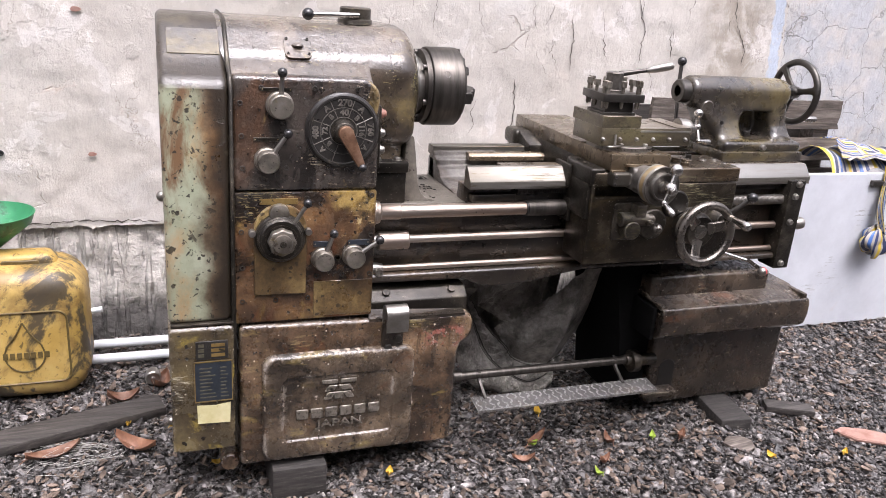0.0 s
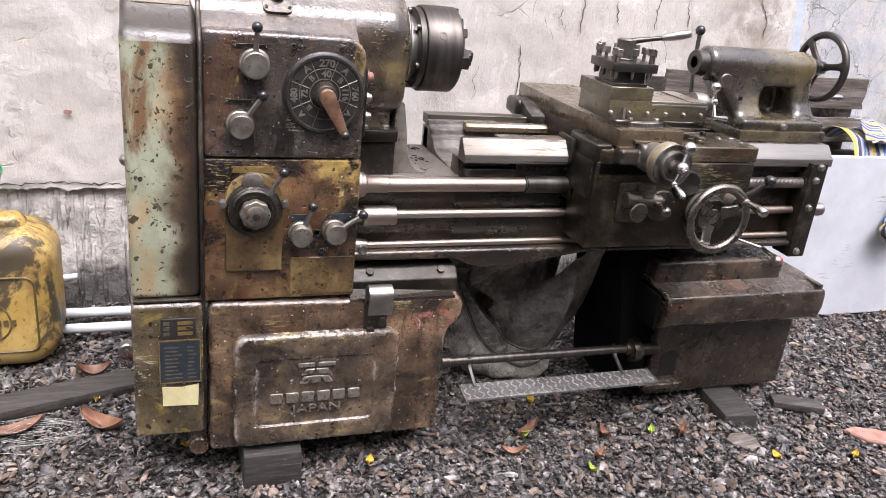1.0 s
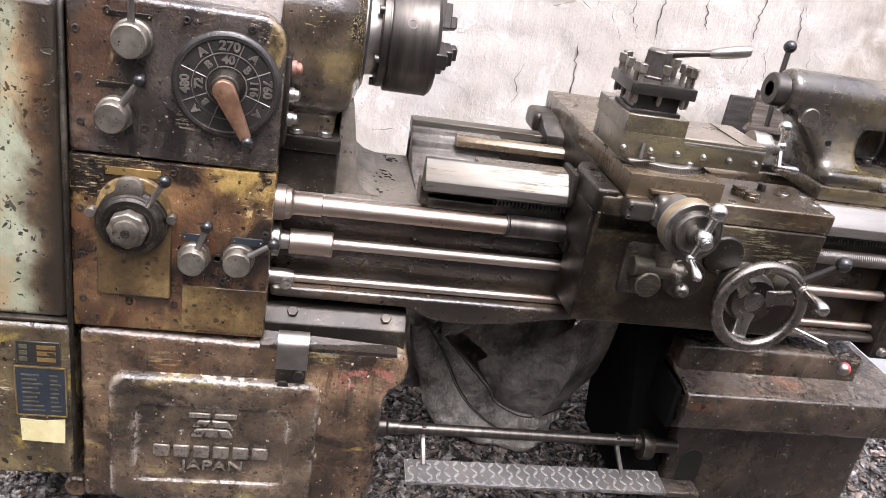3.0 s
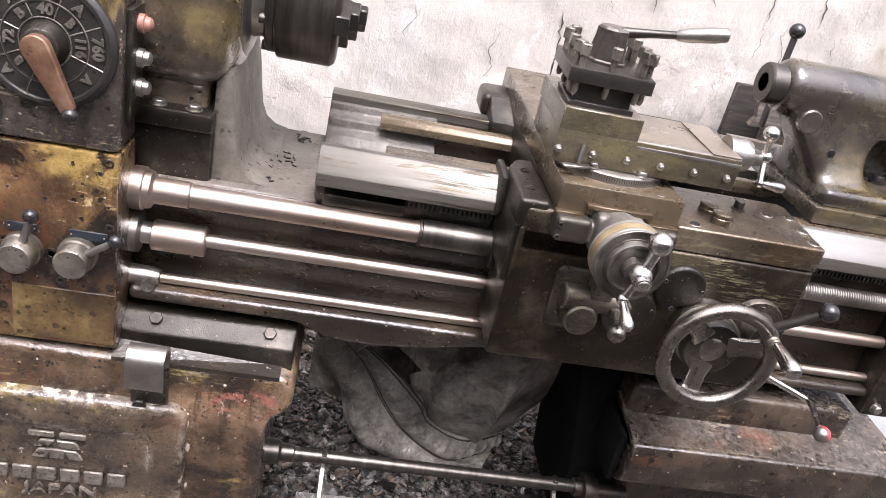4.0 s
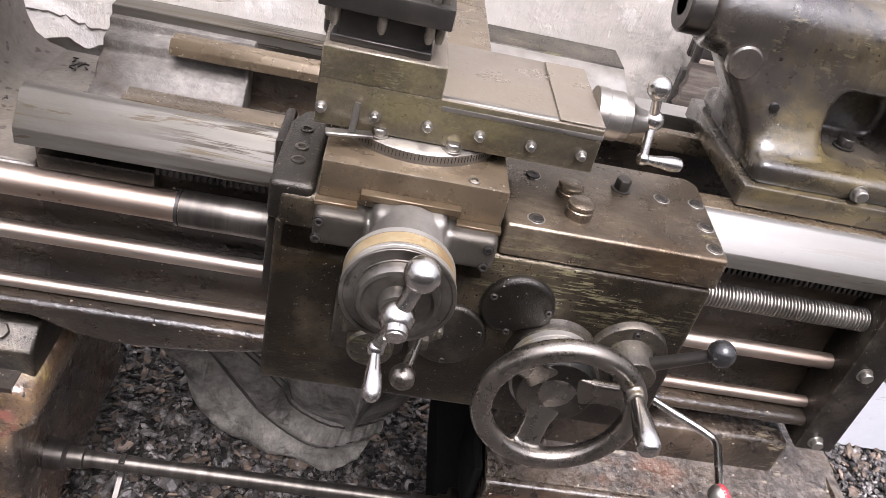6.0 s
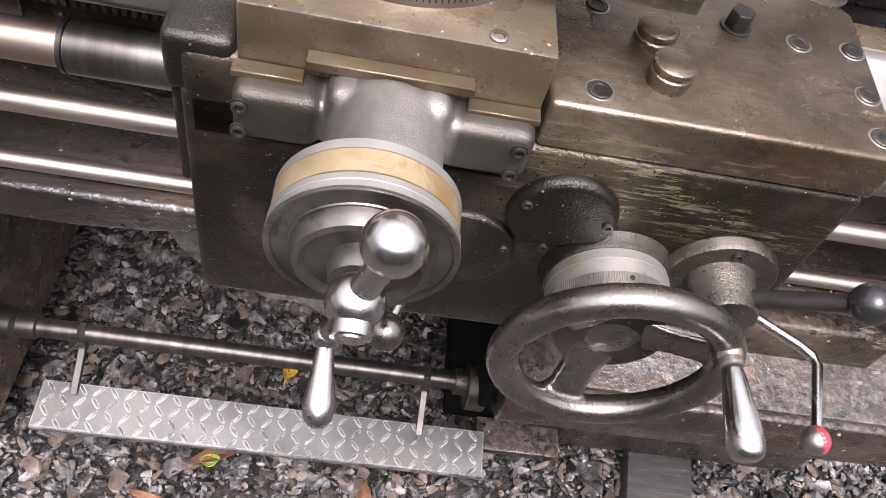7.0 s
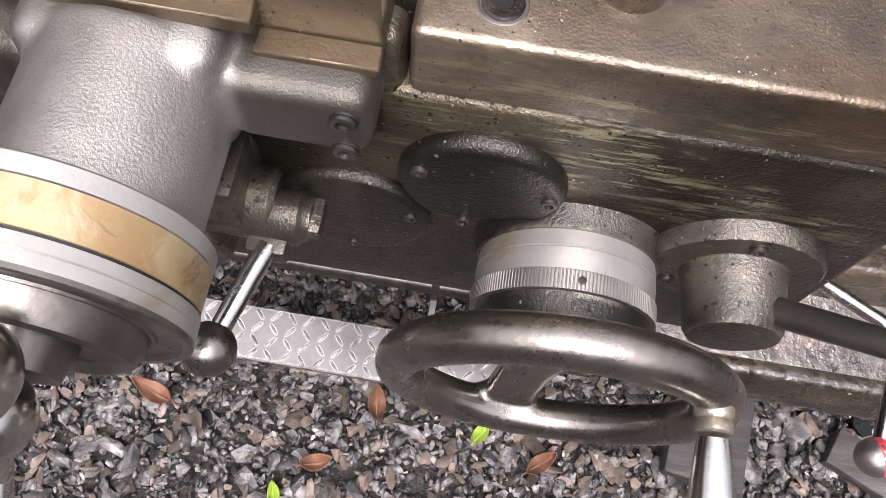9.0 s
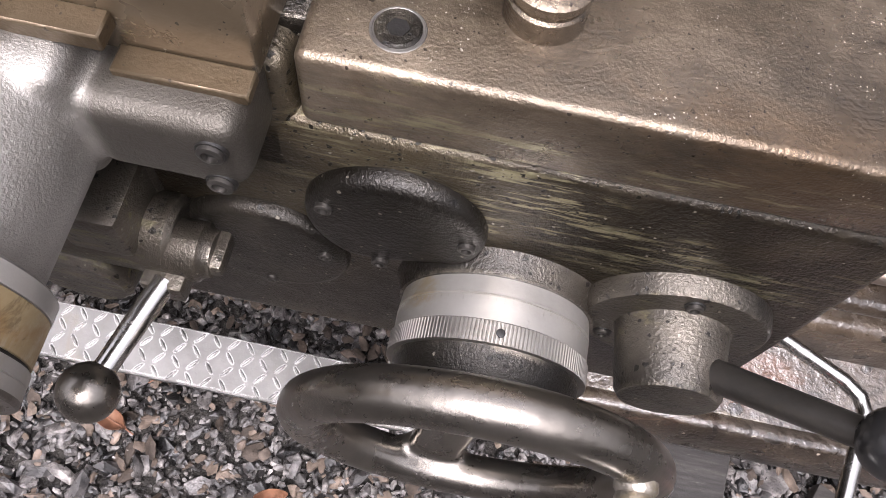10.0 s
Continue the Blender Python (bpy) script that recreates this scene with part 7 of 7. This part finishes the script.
def wall_low(u, v):
    x, z = along(u), -0.1 + 0.56 * v
    finger = 0.008 * max(0, math.sin(x * 62 + 2 * noise.noise((x * 9, 0, 3)))) * (1 if 0.15 < z < 0.40 else 0)
    y = WY + 0.022 - finger + 0.014 * noise.noise((x * 6, z * 7, 1)) + 0.006 * noise.noise((x * 24, z * 24, 2))
    if z < 0.16:
        y -= 0.025 * (0.16 - z) / 0.16 + 0.02 * abs(noise.noise((x * 11, z * 12, 8)))
    return (x, y, z)


m = M().sheet(wall_low, 700, 26)
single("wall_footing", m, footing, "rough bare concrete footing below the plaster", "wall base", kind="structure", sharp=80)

# cracks and flaked patches in the plaster
CRACKS = (((1.475, 1.42), (1.50, 1.33), (1.53, 1.285), (1.515, 1.20), (1.525, 1.12)), ((1.66, 1.27), (1.675, 1.20), (1.68, 1.14)), ((1.17, 1.30), (1.185, 1.22), (1.18, 1.15), (1.19, 1.08)),
          ((1.02, 1.17), (1.03, 1.10)), ((1.985, 1.43), (1.99, 1.34), (2.045, 1.26), (2.075, 1.20), (2.07, 1.12)), ((0.93, 1.05), (0.945, 0.93), (0.935, 0.80), (0.95, 0.68)), ((1.33, 1.25), (1.345, 1.16), (1.36, 1.13)),
          ((-0.14, 0.82), (-0.12, 0.66), (-0.13, 0.55), (-0.115, 0.47)), ((-0.18, 0.565), (-0.05, 0.57), (0.05, 0.548), (0.16, 0.55), (0.30, 0.558)), ((0.12, 0.70), (0.14, 0.60), (0.16, 0.55)),
          ((-1.3, 0.476), (-1.0, 0.470), (-0.75, 0.478), (-0.46, 0.468)), ((1.56, 0.86), (1.60, 0.78), (1.66, 0.72)))
# finer branching cracks between the main ones
HAIRLINES = []
for k in range(22):
    x, z = random.uniform(0.35, 2.0), random.uniform(0.95, 1.5)
    row = [(x, z)]
    for i in range(random.randint(2, 4)):
        x, z = x + random.gauss(0.004, 0.018), z - random.uniform(0.025, 0.06)
        row.append((x, z))
    HAIRLINES.append(tuple(row))
for path in CRACKS + tuple(HAIRLINES):
    pts = []
    for (x0, z0), (x1, z1) in zip(path, path[1:]):
        n = max(3, int(math.hypot(x1 - x0, z1 - z0) / 0.012))
        for k in range(n):
            f = k / n
            pts.append((x0 + (x1 - x0) * f + random.gauss(0, 0.0032), z0 + (z1 - z0) * f + random.gauss(0, 0.0028)))
    b = bmesh.new()
    L, R = [], []
    for i, (x, z) in enumerate(pts):
        w = random.uniform(0.0008, 0.0032) * (1.0 if path in CRACKS else 0.5) * min(1, i / 3, (len(pts) - 1 - i) / 3 + 0.1)
        y = WY + 0.012 * noise.noise((x * 1.3, z * 1.3, 0)) + 0.007 * noise.noise((x * 5, z * 5, 2)) + 0.004 * noise.noise((x * 17, z * 17, 5)) - 0.0025
        vert = abs(path[-1][1] - path[0][1]) > abs(path[-1][0] - path[0][0])
        L.append(b.verts.new((x - (w if vert else 0), y, z - (0 if vert else w))))
        R.append(b.verts.new((x + (w if vert else 0), y, z + (0 if vert else w))))
    for i in range(len(L) - 1):
        b.faces.new((L[i], R[i], R[i + 1], L[i + 1]))
    bmesh.ops.solidify(b, geom=b.faces[:], thickness=0.004)
    single("wall_crack", M().take(b), crack_dark, "dark crack in the plaster", "crack", kind="structure")


def blob(cx, cz, rx, rz, y, seed, n=40):
    return [(cx + rx * (1 + 0.25 * noise.noise((math.cos(2 * math.pi * k / n) * 2, math.sin(2 * math.pi * k / n) * 2, seed))) * math.cos(2 * math.pi * k / n),
             cz + rz * (1 + 0.25 * noise.noise((math.sin(2 * math.pi * k / n) * 2, math.cos(2 * math.pi * k / n) * 2, seed + 3))) * math.sin(2 * math.pi * k / n)) for k in range(n)]


for x, z, w in ((-0.72, 1.23, 0.012), (-0.70, 0.73, 0.010)):
    single("paint_mark", M().prism(blob(x, z, w * 1.4, w * 0.7, WY, x * 9, 16), "y", WY - 0.0105, WY - 0.004, 0), brick_red, "small red paint mark", "paint mark", kind="structure")
single("wall_plug", M().rev([(0, 0.010), (0.004, 0.010), (0.004, 0.005), (-0.004, 0.004), (-0.004, 0)], (-0.99, WY - 0.010, 0.735), "-y", 16), rubber, "round black wall plug", "wall plug", kind="structure")

# unseen walls, added: the pale one brightens reflections, the dark one blocks low sky
single("reflector_left", M().box(-4.2, -4.0, -3.7, 1.16, -0.1, 2.6, 0.01, 1), pale_reflector, "plain pale unseen wall added to brighten reflections", "wall", kind="structure")
single("sky_blocker_front", M().box(-7, 8, -3.9, -3.7, -0.1, 3.2, 0.01, 1), dark_blocker, "plain dark grey unseen wall added to block low sky light", "wall", kind="structure")

# ---- timber under and beside the lathe ----
single("timber_block", M().box(-0.213, -0.062, -0.005, 0.50, -0.02, 0.101, 0.006, 2), timber, "dark weathered timber block under the lathe base", "timber block", "packing timbers")
t = Matrix.Translation((1.375, 0.16, 0)) @ Matrix.Rotation(radians(-8), 4, "Z")
single("timber_block", M().box(-0.058, 0.058, -0.185, 0.34, -0.01, 0.068, 0.006, 2, t), timber, "dark split timber block under the pedestal", "timber block", "packing timbers")
t = Matrix.Translation((-0.80, 0.468, 0.024)) @ Matrix.Rotation(radians(16.5), 4, "Z")
single("loose_plank", M().box(-0.62, 0.315, -0.050, 0.050, -0.016, 0.016, 0.005, 2, t), timber_x, "dark weathered plank lying on the gravel", "plank")
t = Matrix.Translation((1.62, 0.03, 0.05)) @ Matrix.Rotation(radians(-25), 4, "Z")
single("timber_offcut", M().box(-0.085, 0.085, -0.03, 0.03, -0.012, 0.012, 0.004, 2, t), timber_x, "small dark timber offcut on the gravel", "offcut")

# ---- left corner: can, funnel, pipes ----
can = thing("jerrycan", "grimy yellow plastic jerrycan standing on the gravel", "jerrycan", (-0.89, 0.82, 0.0))
m = M().prism(rrect(-1.075, -0.718, 0.002, 0.458, 0.105, 10), "y", 0.69, 0.95, 0.075, 7, angle=60)
part("can_body", m, can_plastic, can)
m = M().prism(rrect(-1.01, -0.80, 0.40, 0.488, 0.042, 8), "y", 0.775, 0.865, 0.026, 5, angle=60)
part("can_handle", m, can_plastic, can)
m = M().prism(rrect(-0.960, -0.850, 0.452, 0.470, 0.0085, 5), "y", 0.770, 0.870, 0.002, 1)
part("handle_slot", m, can_relief, can, "dark slot below the handle")
m = M()
outer = rrect(-1.03, -0.775, 0.075, 0.325, 0.03, 5)
m.tube([(x, 0.689, z) for x, z in outer + outer[:1]], 0.0035, 8)
part("moulded_frame", m, can_relief, can)
m = M()
drop = [(-0.905, 0.290), (-0.925, 0.25), (-0.955, 0.21)] + arc(-0.905, 0.175, 0.058, 160, 380, 14) + [(-0.855, 0.21), (-0.885, 0.25), (-0.905, 0.290)]
m.tube([(x, 0.689, z) for x, z in drop], 0.0028, 8)
part("drop_outline", m, can_relief, can)
for k in range(7):
    part("mark_bar", M().box(-0.968 + 0.020 * k, -0.954 + 0.020 * k, 0.6865, 0.691, 0.165, 0.186, 0.0005, 1), can_relief, can)
fun = thing("funnel", "green plastic funnel with an oily rim", "funnel", (-1.0, 0.88, 0.42))
m = M().rev([(0, 0.016), (0.08, 0.018), (0.17, 0.125), (0.20, 0.135), (0.205, 0.138), (0.206, 0.134), (0.175, 0.122), (0.085, 0.014), (0, 0.012)], (-1.0, 0.88, 0.395), "z", 44)
part("funnel_cone", m, green_plastic, fun)
for x0, x1, y, z, r in ((-1.8, -0.1, 0.995, 0.050, 0.017), (-1.8, -0.05, 0.895, 0.040, 0.017)):
    single("plastic_pipe", M().rev([(0, r * 0.8), (0, r), (x1 - x0, r), (x1 - x0, r * 0.8), (x1 - x0 - 0.02, r * 0.8), (x1 - x0 - 0.02, 0)], (x0, y, z), "x", 20), pvc, "greyish white plastic pipe lying by the wall", "pipe", "pipes by the wall")
single("plastic_pipe", M().tube([(-1.9, 1.06, 0.02), (-0.70, 1.09, 0.15)], 0.011, 18), pvc, "thin white plastic pipe leaning against the footing", "pipe", "pipes by the wall")
single("pipe_stub", M().rev([(0, 0.0), (0, 0.022), (0.004, 0.026), (0.03, 0.026), (0.03, 0.022), (0.05, 0.02)], (-0.525, 0.70, 0.045), "y", 24).rev([(0, 0.008), (0.003, 0.007), (0.003, 0)], (-0.525, 0.70, 0.045), "-y", 12), dull, "round steel fitting lying on the gravel", "pipe fitting")

# ---- right side: board, pallet, striped cloth ----
t = Matrix.Translation((2.11, 0.645, 0.045)) @ Matrix.Rotation(radians(4), 4, "X")
board = thing("white_board", "scuffed white panel leaning on its edge", "panel", (2.11, 0.645, 0.045))
part("board_sheet", M().box(-0.62, 0.76, -0.012, 0.012, 0, 0.725, 0.002, 1, t), white_board, board)
part("hinge", M().box(0.27, 0.345, -0.03, -0.010, 0.672, 0.697, 0.004, 2, t), dark_steel, board)
pal = thing("wooden_pallet", "greyed rough wooden pallet leaning by the wall", "pallet", (1.95, 0.95, 0.0))
for z0, z1, x0, x1 in ((0.888, 1.015, 1.47, 2.49), (0.742, 0.848, 1.42, 2.55), (0.58, 0.70, 1.42, 2.53), (0.40, 0.53, 1.40, 2.52), (0.2, 0.32, 1.42, 2.54)):
    def plank(u, v, z0=z0, z1=z1, x0=x0, x1=x1):
        x = x0 + (x1 - x0) * u + 0.012 * noise.noise((v * 9, z0 * 3, 1)) * (1 if u > 0.5 else -1)
        return (x, 0.925 + 0.004 * noise.noise((x * 8, v * 3, z0)), z0 + (z1 - z0) * v + 0.008 * noise.noise((x * 3, v, z0 * 5)) + 0.012 * (u - 0.5))
    part("pallet_board", M().sheet(plank, 50, 5, 0.022), pallet_wood, pal)
for x in (1.56, 1.96, 2.38):
    part("pallet_post", M().box(x, x + 0.09, 0.952, 1.04, 0.02, 0.985, 0.004, 1), pallet_wood, pal)
# rear boards, added so that the gaps between the planks stay dark
for z0 in (0.06, 0.25, 0.44, 0.63, 0.815):
    part("back_board", M().box(1.45, 2.50, 1.042, 1.060, z0, z0 + 0.155, 0.003, 1), timber_x, pal, "dark rear board of the pallet, added to darken its gaps")


def cloth_top(u, v):
    """A folded strip lying from the panel's upper edge back to the pallet; stripes run across it."""
    x = 2.165 + 0.48 * u + 0.06 * v + 0.012 * math.sin(7 * v + 3 * u)
    y = 0.585 + 0.30 * v + 0.03 * math.sin(4 * u)
    drop = max(0.0, 0.18 - v) / 0.18
    z = 0.781 + 0.055 * math.sin(math.pi * min(1, v * 1.1)) + 0.012 * math.sin(15 * u + 2 * v) + 0.016 * ridge(x * 9, y * 9, 3) * v - 0.035 * drop * (0.6 + 0.4 * math.sin(9 * u))
    return (x, y, max(z, 0.784) if drop == 0 else z)


def cloth_over(v, u):
    """A second fold along the crest; its stripes run lengthwise."""
    x = 2.27 + 0.42 * u + 0.02 * math.sin(5 * v)
    y = 0.80 - 0.20 * v - 0.10 * u * (1 - v) + 0.015 * math.sin(8 * u)
    z = 0.868 - 0.045 * v * v - 0.05 * u + 0.016 * math.sin(6 * v + 5 * u) + 0.012 * ridge(x * 10, v * 3, 7)
    return (x, y, z)


def cloth_hang(u, v):
    x = 2.425 + 0.060 * u + 0.012 * math.sin(6 * v + 1) + 0.025 * v
    y = 0.580 - 0.010 * math.sin(9 * u + 3 * v) - 0.03 * v * v
    z = 0.80 - 0.30 * v + 0.02 * math.sin(5 * u)
    return (x, y, z)


def cloth_knot(u, v):
    a, b = 2 * math.pi * u, math.pi * v
    r = 0.070 + 0.016 * math.sin(3 * a + 2 * b) + 0.014 * noise.noise((3 * math.cos(a), 3 * math.sin(a), 5 * v))
    return (2.465 + 1.15 * r * math.cos(a) * math.sin(b), 0.560 + 0.5 * r * math.sin(a) * math.sin(b), 0.470 + r * math.cos(b) * 0.8 + 0.012 * math.cos(2 * a))


def ridge(x, y, z):
    return 1 - 2 * abs(noise.noise((x, y, z)))


bag = thing("striped_cloth", "blue, yellow and white striped tarpaulin strip draped over the panel", "tarpaulin", (2.4, 0.6, 0.6))
part("cloth_fold", M().sheet(cloth_top, 90, 40, 0.002, True), striped, bag, sharp=80)
part("cloth_layer", M().sheet(cloth_over, 30, 70, 0.002, True), striped, bag, sharp=80)
part("cloth_tail", M().sheet(cloth_hang, 20, 36, 0.002, True), striped, bag, sharp=80)
part("cloth_knot", M().sheet(cloth_knot, 48, 30, 0, True), striped, bag, sharp=80)


def curve(pts):
    """A smooth run through a few guide points, for 0..1."""
    pts = [Vector(p) for p in pts]
    def at(s):
        s = max(0.0, min(0.99999, s)) * (len(pts) - 1)
        k = int(s)
        f = s - k
        a, b, c, d = pts[max(0, k - 1)], pts[k], pts[k + 1], pts[min(len(pts) - 1, k + 2)]
        return 0.5 * (2 * b + (c - a) * f + (2 * a - 5 * b + 4 * c - d) * f * f + (3 * b - a - 3 * c + d) * f ** 3)
    return at


hem_edge = curve([(0.396, 0.286, 0.473), (0.432, 0.411, 0.298), (0.469, 0.440, 0.219), (0.494, 0.430, 0.135), (0.553, 0.430, 0.055), (0.614, 0.430, 0.030), (0.708, 0.400, 0.026), (0.780, 0.380, 0.030), (0.843, 0.405, 0.050)])
outer_seam = curve([(0.428, 0.293, 0.461), (0.506, 0.377, 0.321), (0.569, 0.410, 0.194), (0.635, 0.400, 0.120), (0.731, 0.390, 0.062), (0.790, 0.400, 0.060), (0.871, 0.430, 0.086)])
inner_seam = curve([(0.477, 0.336, 0.423), (0.572, 0.425, 0.291), (0.667, 0.430, 0.193), (0.695, 0.420, 0.154), (0.766, 0.410, 0.126), (0.824, 0.410, 0.129), (0.883, 0.430, 0.142)])
top_edge = curve([(0.623, 0.457, 0.256), (0.705, 0.375, 0.358), (0.771, 0.308, 0.437), (0.817, 0.245, 0.535), (0.908, 0.262, 0.540)])


def crumple(p, k):
    return p + Vector((0, -k * (0.55 * ridge(p.x * 9 + p.z * 4, p.z * 8, 1) + 0.30 * ridge(p.x * 21, p.z * 19 + p.x * 6, 6) + 0.15 * ridge(p.x * 47, p.z * 43, 2)), 0))


def cloth_flap(u, v):
    p = outer_seam(u).lerp(hem_edge(u), v)
    bulge = math.sin(math.pi * min(1, v * 0.9))
    return crumple(p + Vector((-0.012 * bulge, -0.022 * bulge, 0)), 0.022 * min(1, v * 4))


def cloth_band(u, v):
    """The puckered strip between the two seams."""
    p = outer_seam(u).lerp(inner_seam(u), v)
    w = math.sin(math.pi * v)
    pucker = 0.0075 * w * math.sin(2 * math.pi * (19 * u + 0.9 * math.sin(5 * u) + 0.35 * v)) * (0.35 + 0.65 * abs(noise.noise((u * 9, v * 2, 3)) * 2)) + 0.004 * w * ridge(u * 30, v * 3, 5)
    return p + Vector((0.4 * pucker, -0.024 * w - pucker, 0.5 * pucker))


def cloth_face(u, v):
    """The broad smooth face, with one ridge running down it and a tuck at its right."""
    p = inner_seam(0.34 + 0.66 * u).lerp(top_edge(u), v)
    side = max(0.0, (u - 0.7) / 0.3) ** 2 * math.sin(math.pi * v)
    crest = math.exp(-((u - 0.70 - 0.06 * v) / 0.055) ** 2)
    tuck = math.exp(-((u - 0.90 + 0.05 * v) / 0.03) ** 2) * max(0.0, v - 0.35)
    hollow = math.exp(-((u - 0.06) / 0.10) ** 2 - ((v - 0.35) / 0.3) ** 2)
    y = -0.045 * math.sin(math.pi * v) * math.sin(math.pi * min(1, 0.25 + 0.75 * u)) - 0.024 * crest * math.sin(math.pi * min(1, 0.15 + v)) + 0.03 * tuck + 0.05 * hollow
    return crumple(p + Vector((0.095 * side, y + 0.07 * side, -0.01 * crest)), 0.010)


def cloth_fold(u, v):
    """The upper part gathered up against the bed."""
    low = inner_seam(0.0 + 0.36 * u)
    top = Vector((0.425 + 0.40 * u, 0.330 + 0.02 * u, 0.600 - 0.01 * u))
    p = top.lerp(low + Vector((0.03 * u * u, 0.03 * u, 0.09 * u)), v)
    return crumple(p + Vector((0, -0.05 * math.sin(math.pi * v) * (1 - 0.6 * u) + 0.035 * math.sin(7 * u + 5 * v), 0)), 0.030)


def sheet_back(u, v):
    x = 0.39 + 0.53 * u
    z = 0.61 - 0.48 * v
    return (x, 0.53 + 0.03 * math.sin(13 * u + 3 * v) + 0.03 * noise.noise((x * 7, z * 7, 3)), z)


cloth = thing("canvas_sheet", "crumpled grey oily canvas hanging under the bed", "canvas sheet", (0.68, 0.37, 0.02))
part("canvas", M().sheet(cloth_face, 120, 70, 0.003), canvas, cloth, sharp=80)
part("pleated_band", M().sheet(cloth_band, 260, 40, 0.003), canvas, cloth, sharp=80)
part("hem_flap", M().sheet(cloth_flap, 120, 50, 0.003), canvas, cloth, sharp=80)
part("gathered_fold", M().sheet(cloth_fold, 90, 60, 0.003), canvas, cloth, sharp=80)
for f, g in ((outer_seam, 0.0), (outer_seam, 0.10), (inner_seam, 0.0), (inner_seam, -0.10)):
    run = [cloth_band(k / 90, g if f is outer_seam else 1 + g) + Vector((0, -0.002, 0)) for k in range(2, 90)]
    part("seam", M().tube(run, 0.0021, 6), seam_dark, cloth, sharp=80)
part("canvas_layer", M().sheet(sheet_back, 50, 40, 0.003), canvas, cloth, sharp=80)


# ---- leaves, litter and small things on the gravel ----
def leaf(length, width, curl):
    def f(u, v):
        w = width * math.sin(math.pi * min(1, 0.04 + 0.96 * u)) ** 0.8
        s = (v - 0.5) * 2
        return (length * (u - 0.5), s * w, 0.012 * curl * s * s + 0.02 * curl * (u - 0.5) ** 2 * 4 + 0.003 * math.sin(9 * u + 3 * s) * (1 - abs(s)) - 0.002 * (1 - abs(s)))
    m = M().sheet(f, 14, 8, 0.0008)
    m.tube([(-length * 0.62, 0, 0.004), (-length * 0.5, 0, 0.014 * curl), (0, 0, 0.0005), (length * 0.45, 0, 0.015 * curl)], [0.0012, 0.0012, 0.001, 0.0004], 6)
    return m


LEAVES = ((-0.80, 0.345, 24, 0.15, 0.032, 1.0, dry_leaf), (-0.575, 0.33, -30, 0.13, 0.026, 1.6, dry_leaf), (-0.62, 0.62, 10, 0.10, 0.03, 1.4, dry_leaf), (-0.50, 0.70, 60, 0.09, 0.03, 1.5, dry_leaf),
          (-0.46, 0.42, 20, 0.035, 0.009, 0.6, yellow_leaf), (-0.60, 0.47, 80, 0.03, 0.008, 0.6, yellow_leaf), (0.13, 0.02, 70, 0.035, 0.011, 0.5, yellow_leaf), (1.345, -0.20, 100, 0.032, 0.012, 0.5, yellow_leaf),
          (1.60, -0.25, 30, 0.03, 0.009, 0.5, yellow_leaf), (0.75, -0.13, 110, 0.034, 0.008, 0.6, green_leaf), (1.03, 0.0, 60, 0.035, 0.010, 0.5, green_leaf), (0.62, 0.06, 15, 0.03, 0.010, 0.5, green_leaf),
          (0.64, 0.08, 35, 0.11, 0.014, 0.8, dry_leaf), (-0.35, 0.20, 10, 0.03, 0.009, 0.5, yellow_leaf), (0.72, 0.24, 75, 0.05, 0.012, 0.7, yellow_leaf), (0.87, 0.02, 100, 0.05, 0.013, 0.9, dry_leaf),
          (0.55, -0.02, 160, 0.07, 0.014, 0.9, dry_leaf), (1.12, -0.03, 40, 0.05, 0.012, 0.9, dry_leaf), (0.80, -0.08, 20, 0.045, 0.012, 0.9, dry_leaf))
for x, y, a, L, w, c, mat in LEAVES:
    kind = {dry_leaf: "curled dry brown leaf on the gravel", yellow_leaf: "small fallen yellow leaf on the gravel", green_leaf: "small fallen green leaf on the gravel"}[mat]
    ob = single("fallen_leaf", leaf(L, w, c), mat, kind, "leaf", "fallen leaves", sharp=80)
    ob.matrix_world = pose(x, y, gz(x, y) + 0.014, random.uniform(-8, 8), random.uniform(-8, 8), a)
t = Matrix.Translation((1.285, -0.105, 0.036)) @ Matrix.Rotation(radians(-30), 4, "Z") @ Matrix.Rotation(radians(14), 4, "X")
m = M().prism([(-0.045, -0.012), (-0.01, -0.03), (0.035, -0.038), (0.058, -0.008), (0.05, 0.022), (0.012, 0.034), (-0.03, 0.02)], "z", -0.009, 0.008, 0.004, 2, t)
single("wood_chip", m, pallet_wood, "greyish split wood chip lying on the gravel", "wood chip")
t = Matrix.Translation((1.765, -0.185, 0.045)) @ Matrix.Rotation(radians(-20), 4, "Z")
single("tile_shard", M().prism([(-0.11, 0.018), (-0.05, -0.03), (0.06, -0.05), (0.13, -0.022), (0.09, 0.012), (0.01, 0.042), (-0.07, 0.044)], "z", -0.007, 0.007, 0.004, 1, t), brick_red, "broken pale red tile shard on the gravel", "tile shard")
m = M()
for k in range(16):
    a0, r0 = random.uniform(0, 6.28), random.uniform(0.03, 0.10)
    cx, cy = -0.74 + random.gauss(0, 0.03), 0.345 + random.gauss(0, 0.02)
    pts = []
    for i in range(14):
        a = a0 + i * random.uniform(0.2, 0.36)
        pts.append((cx + 1.5 * r0 * math.cos(a), cy + 0.6 * r0 * math.sin(a), gz(cx, cy) + 0.014 + 0.006 * math.sin(3 * a + k)))
    m.tube(pts, 0.0005, 5)
single("string_tangle", m, string_white, "tangle of thin white string on the gravel", "string", kind="stuff")
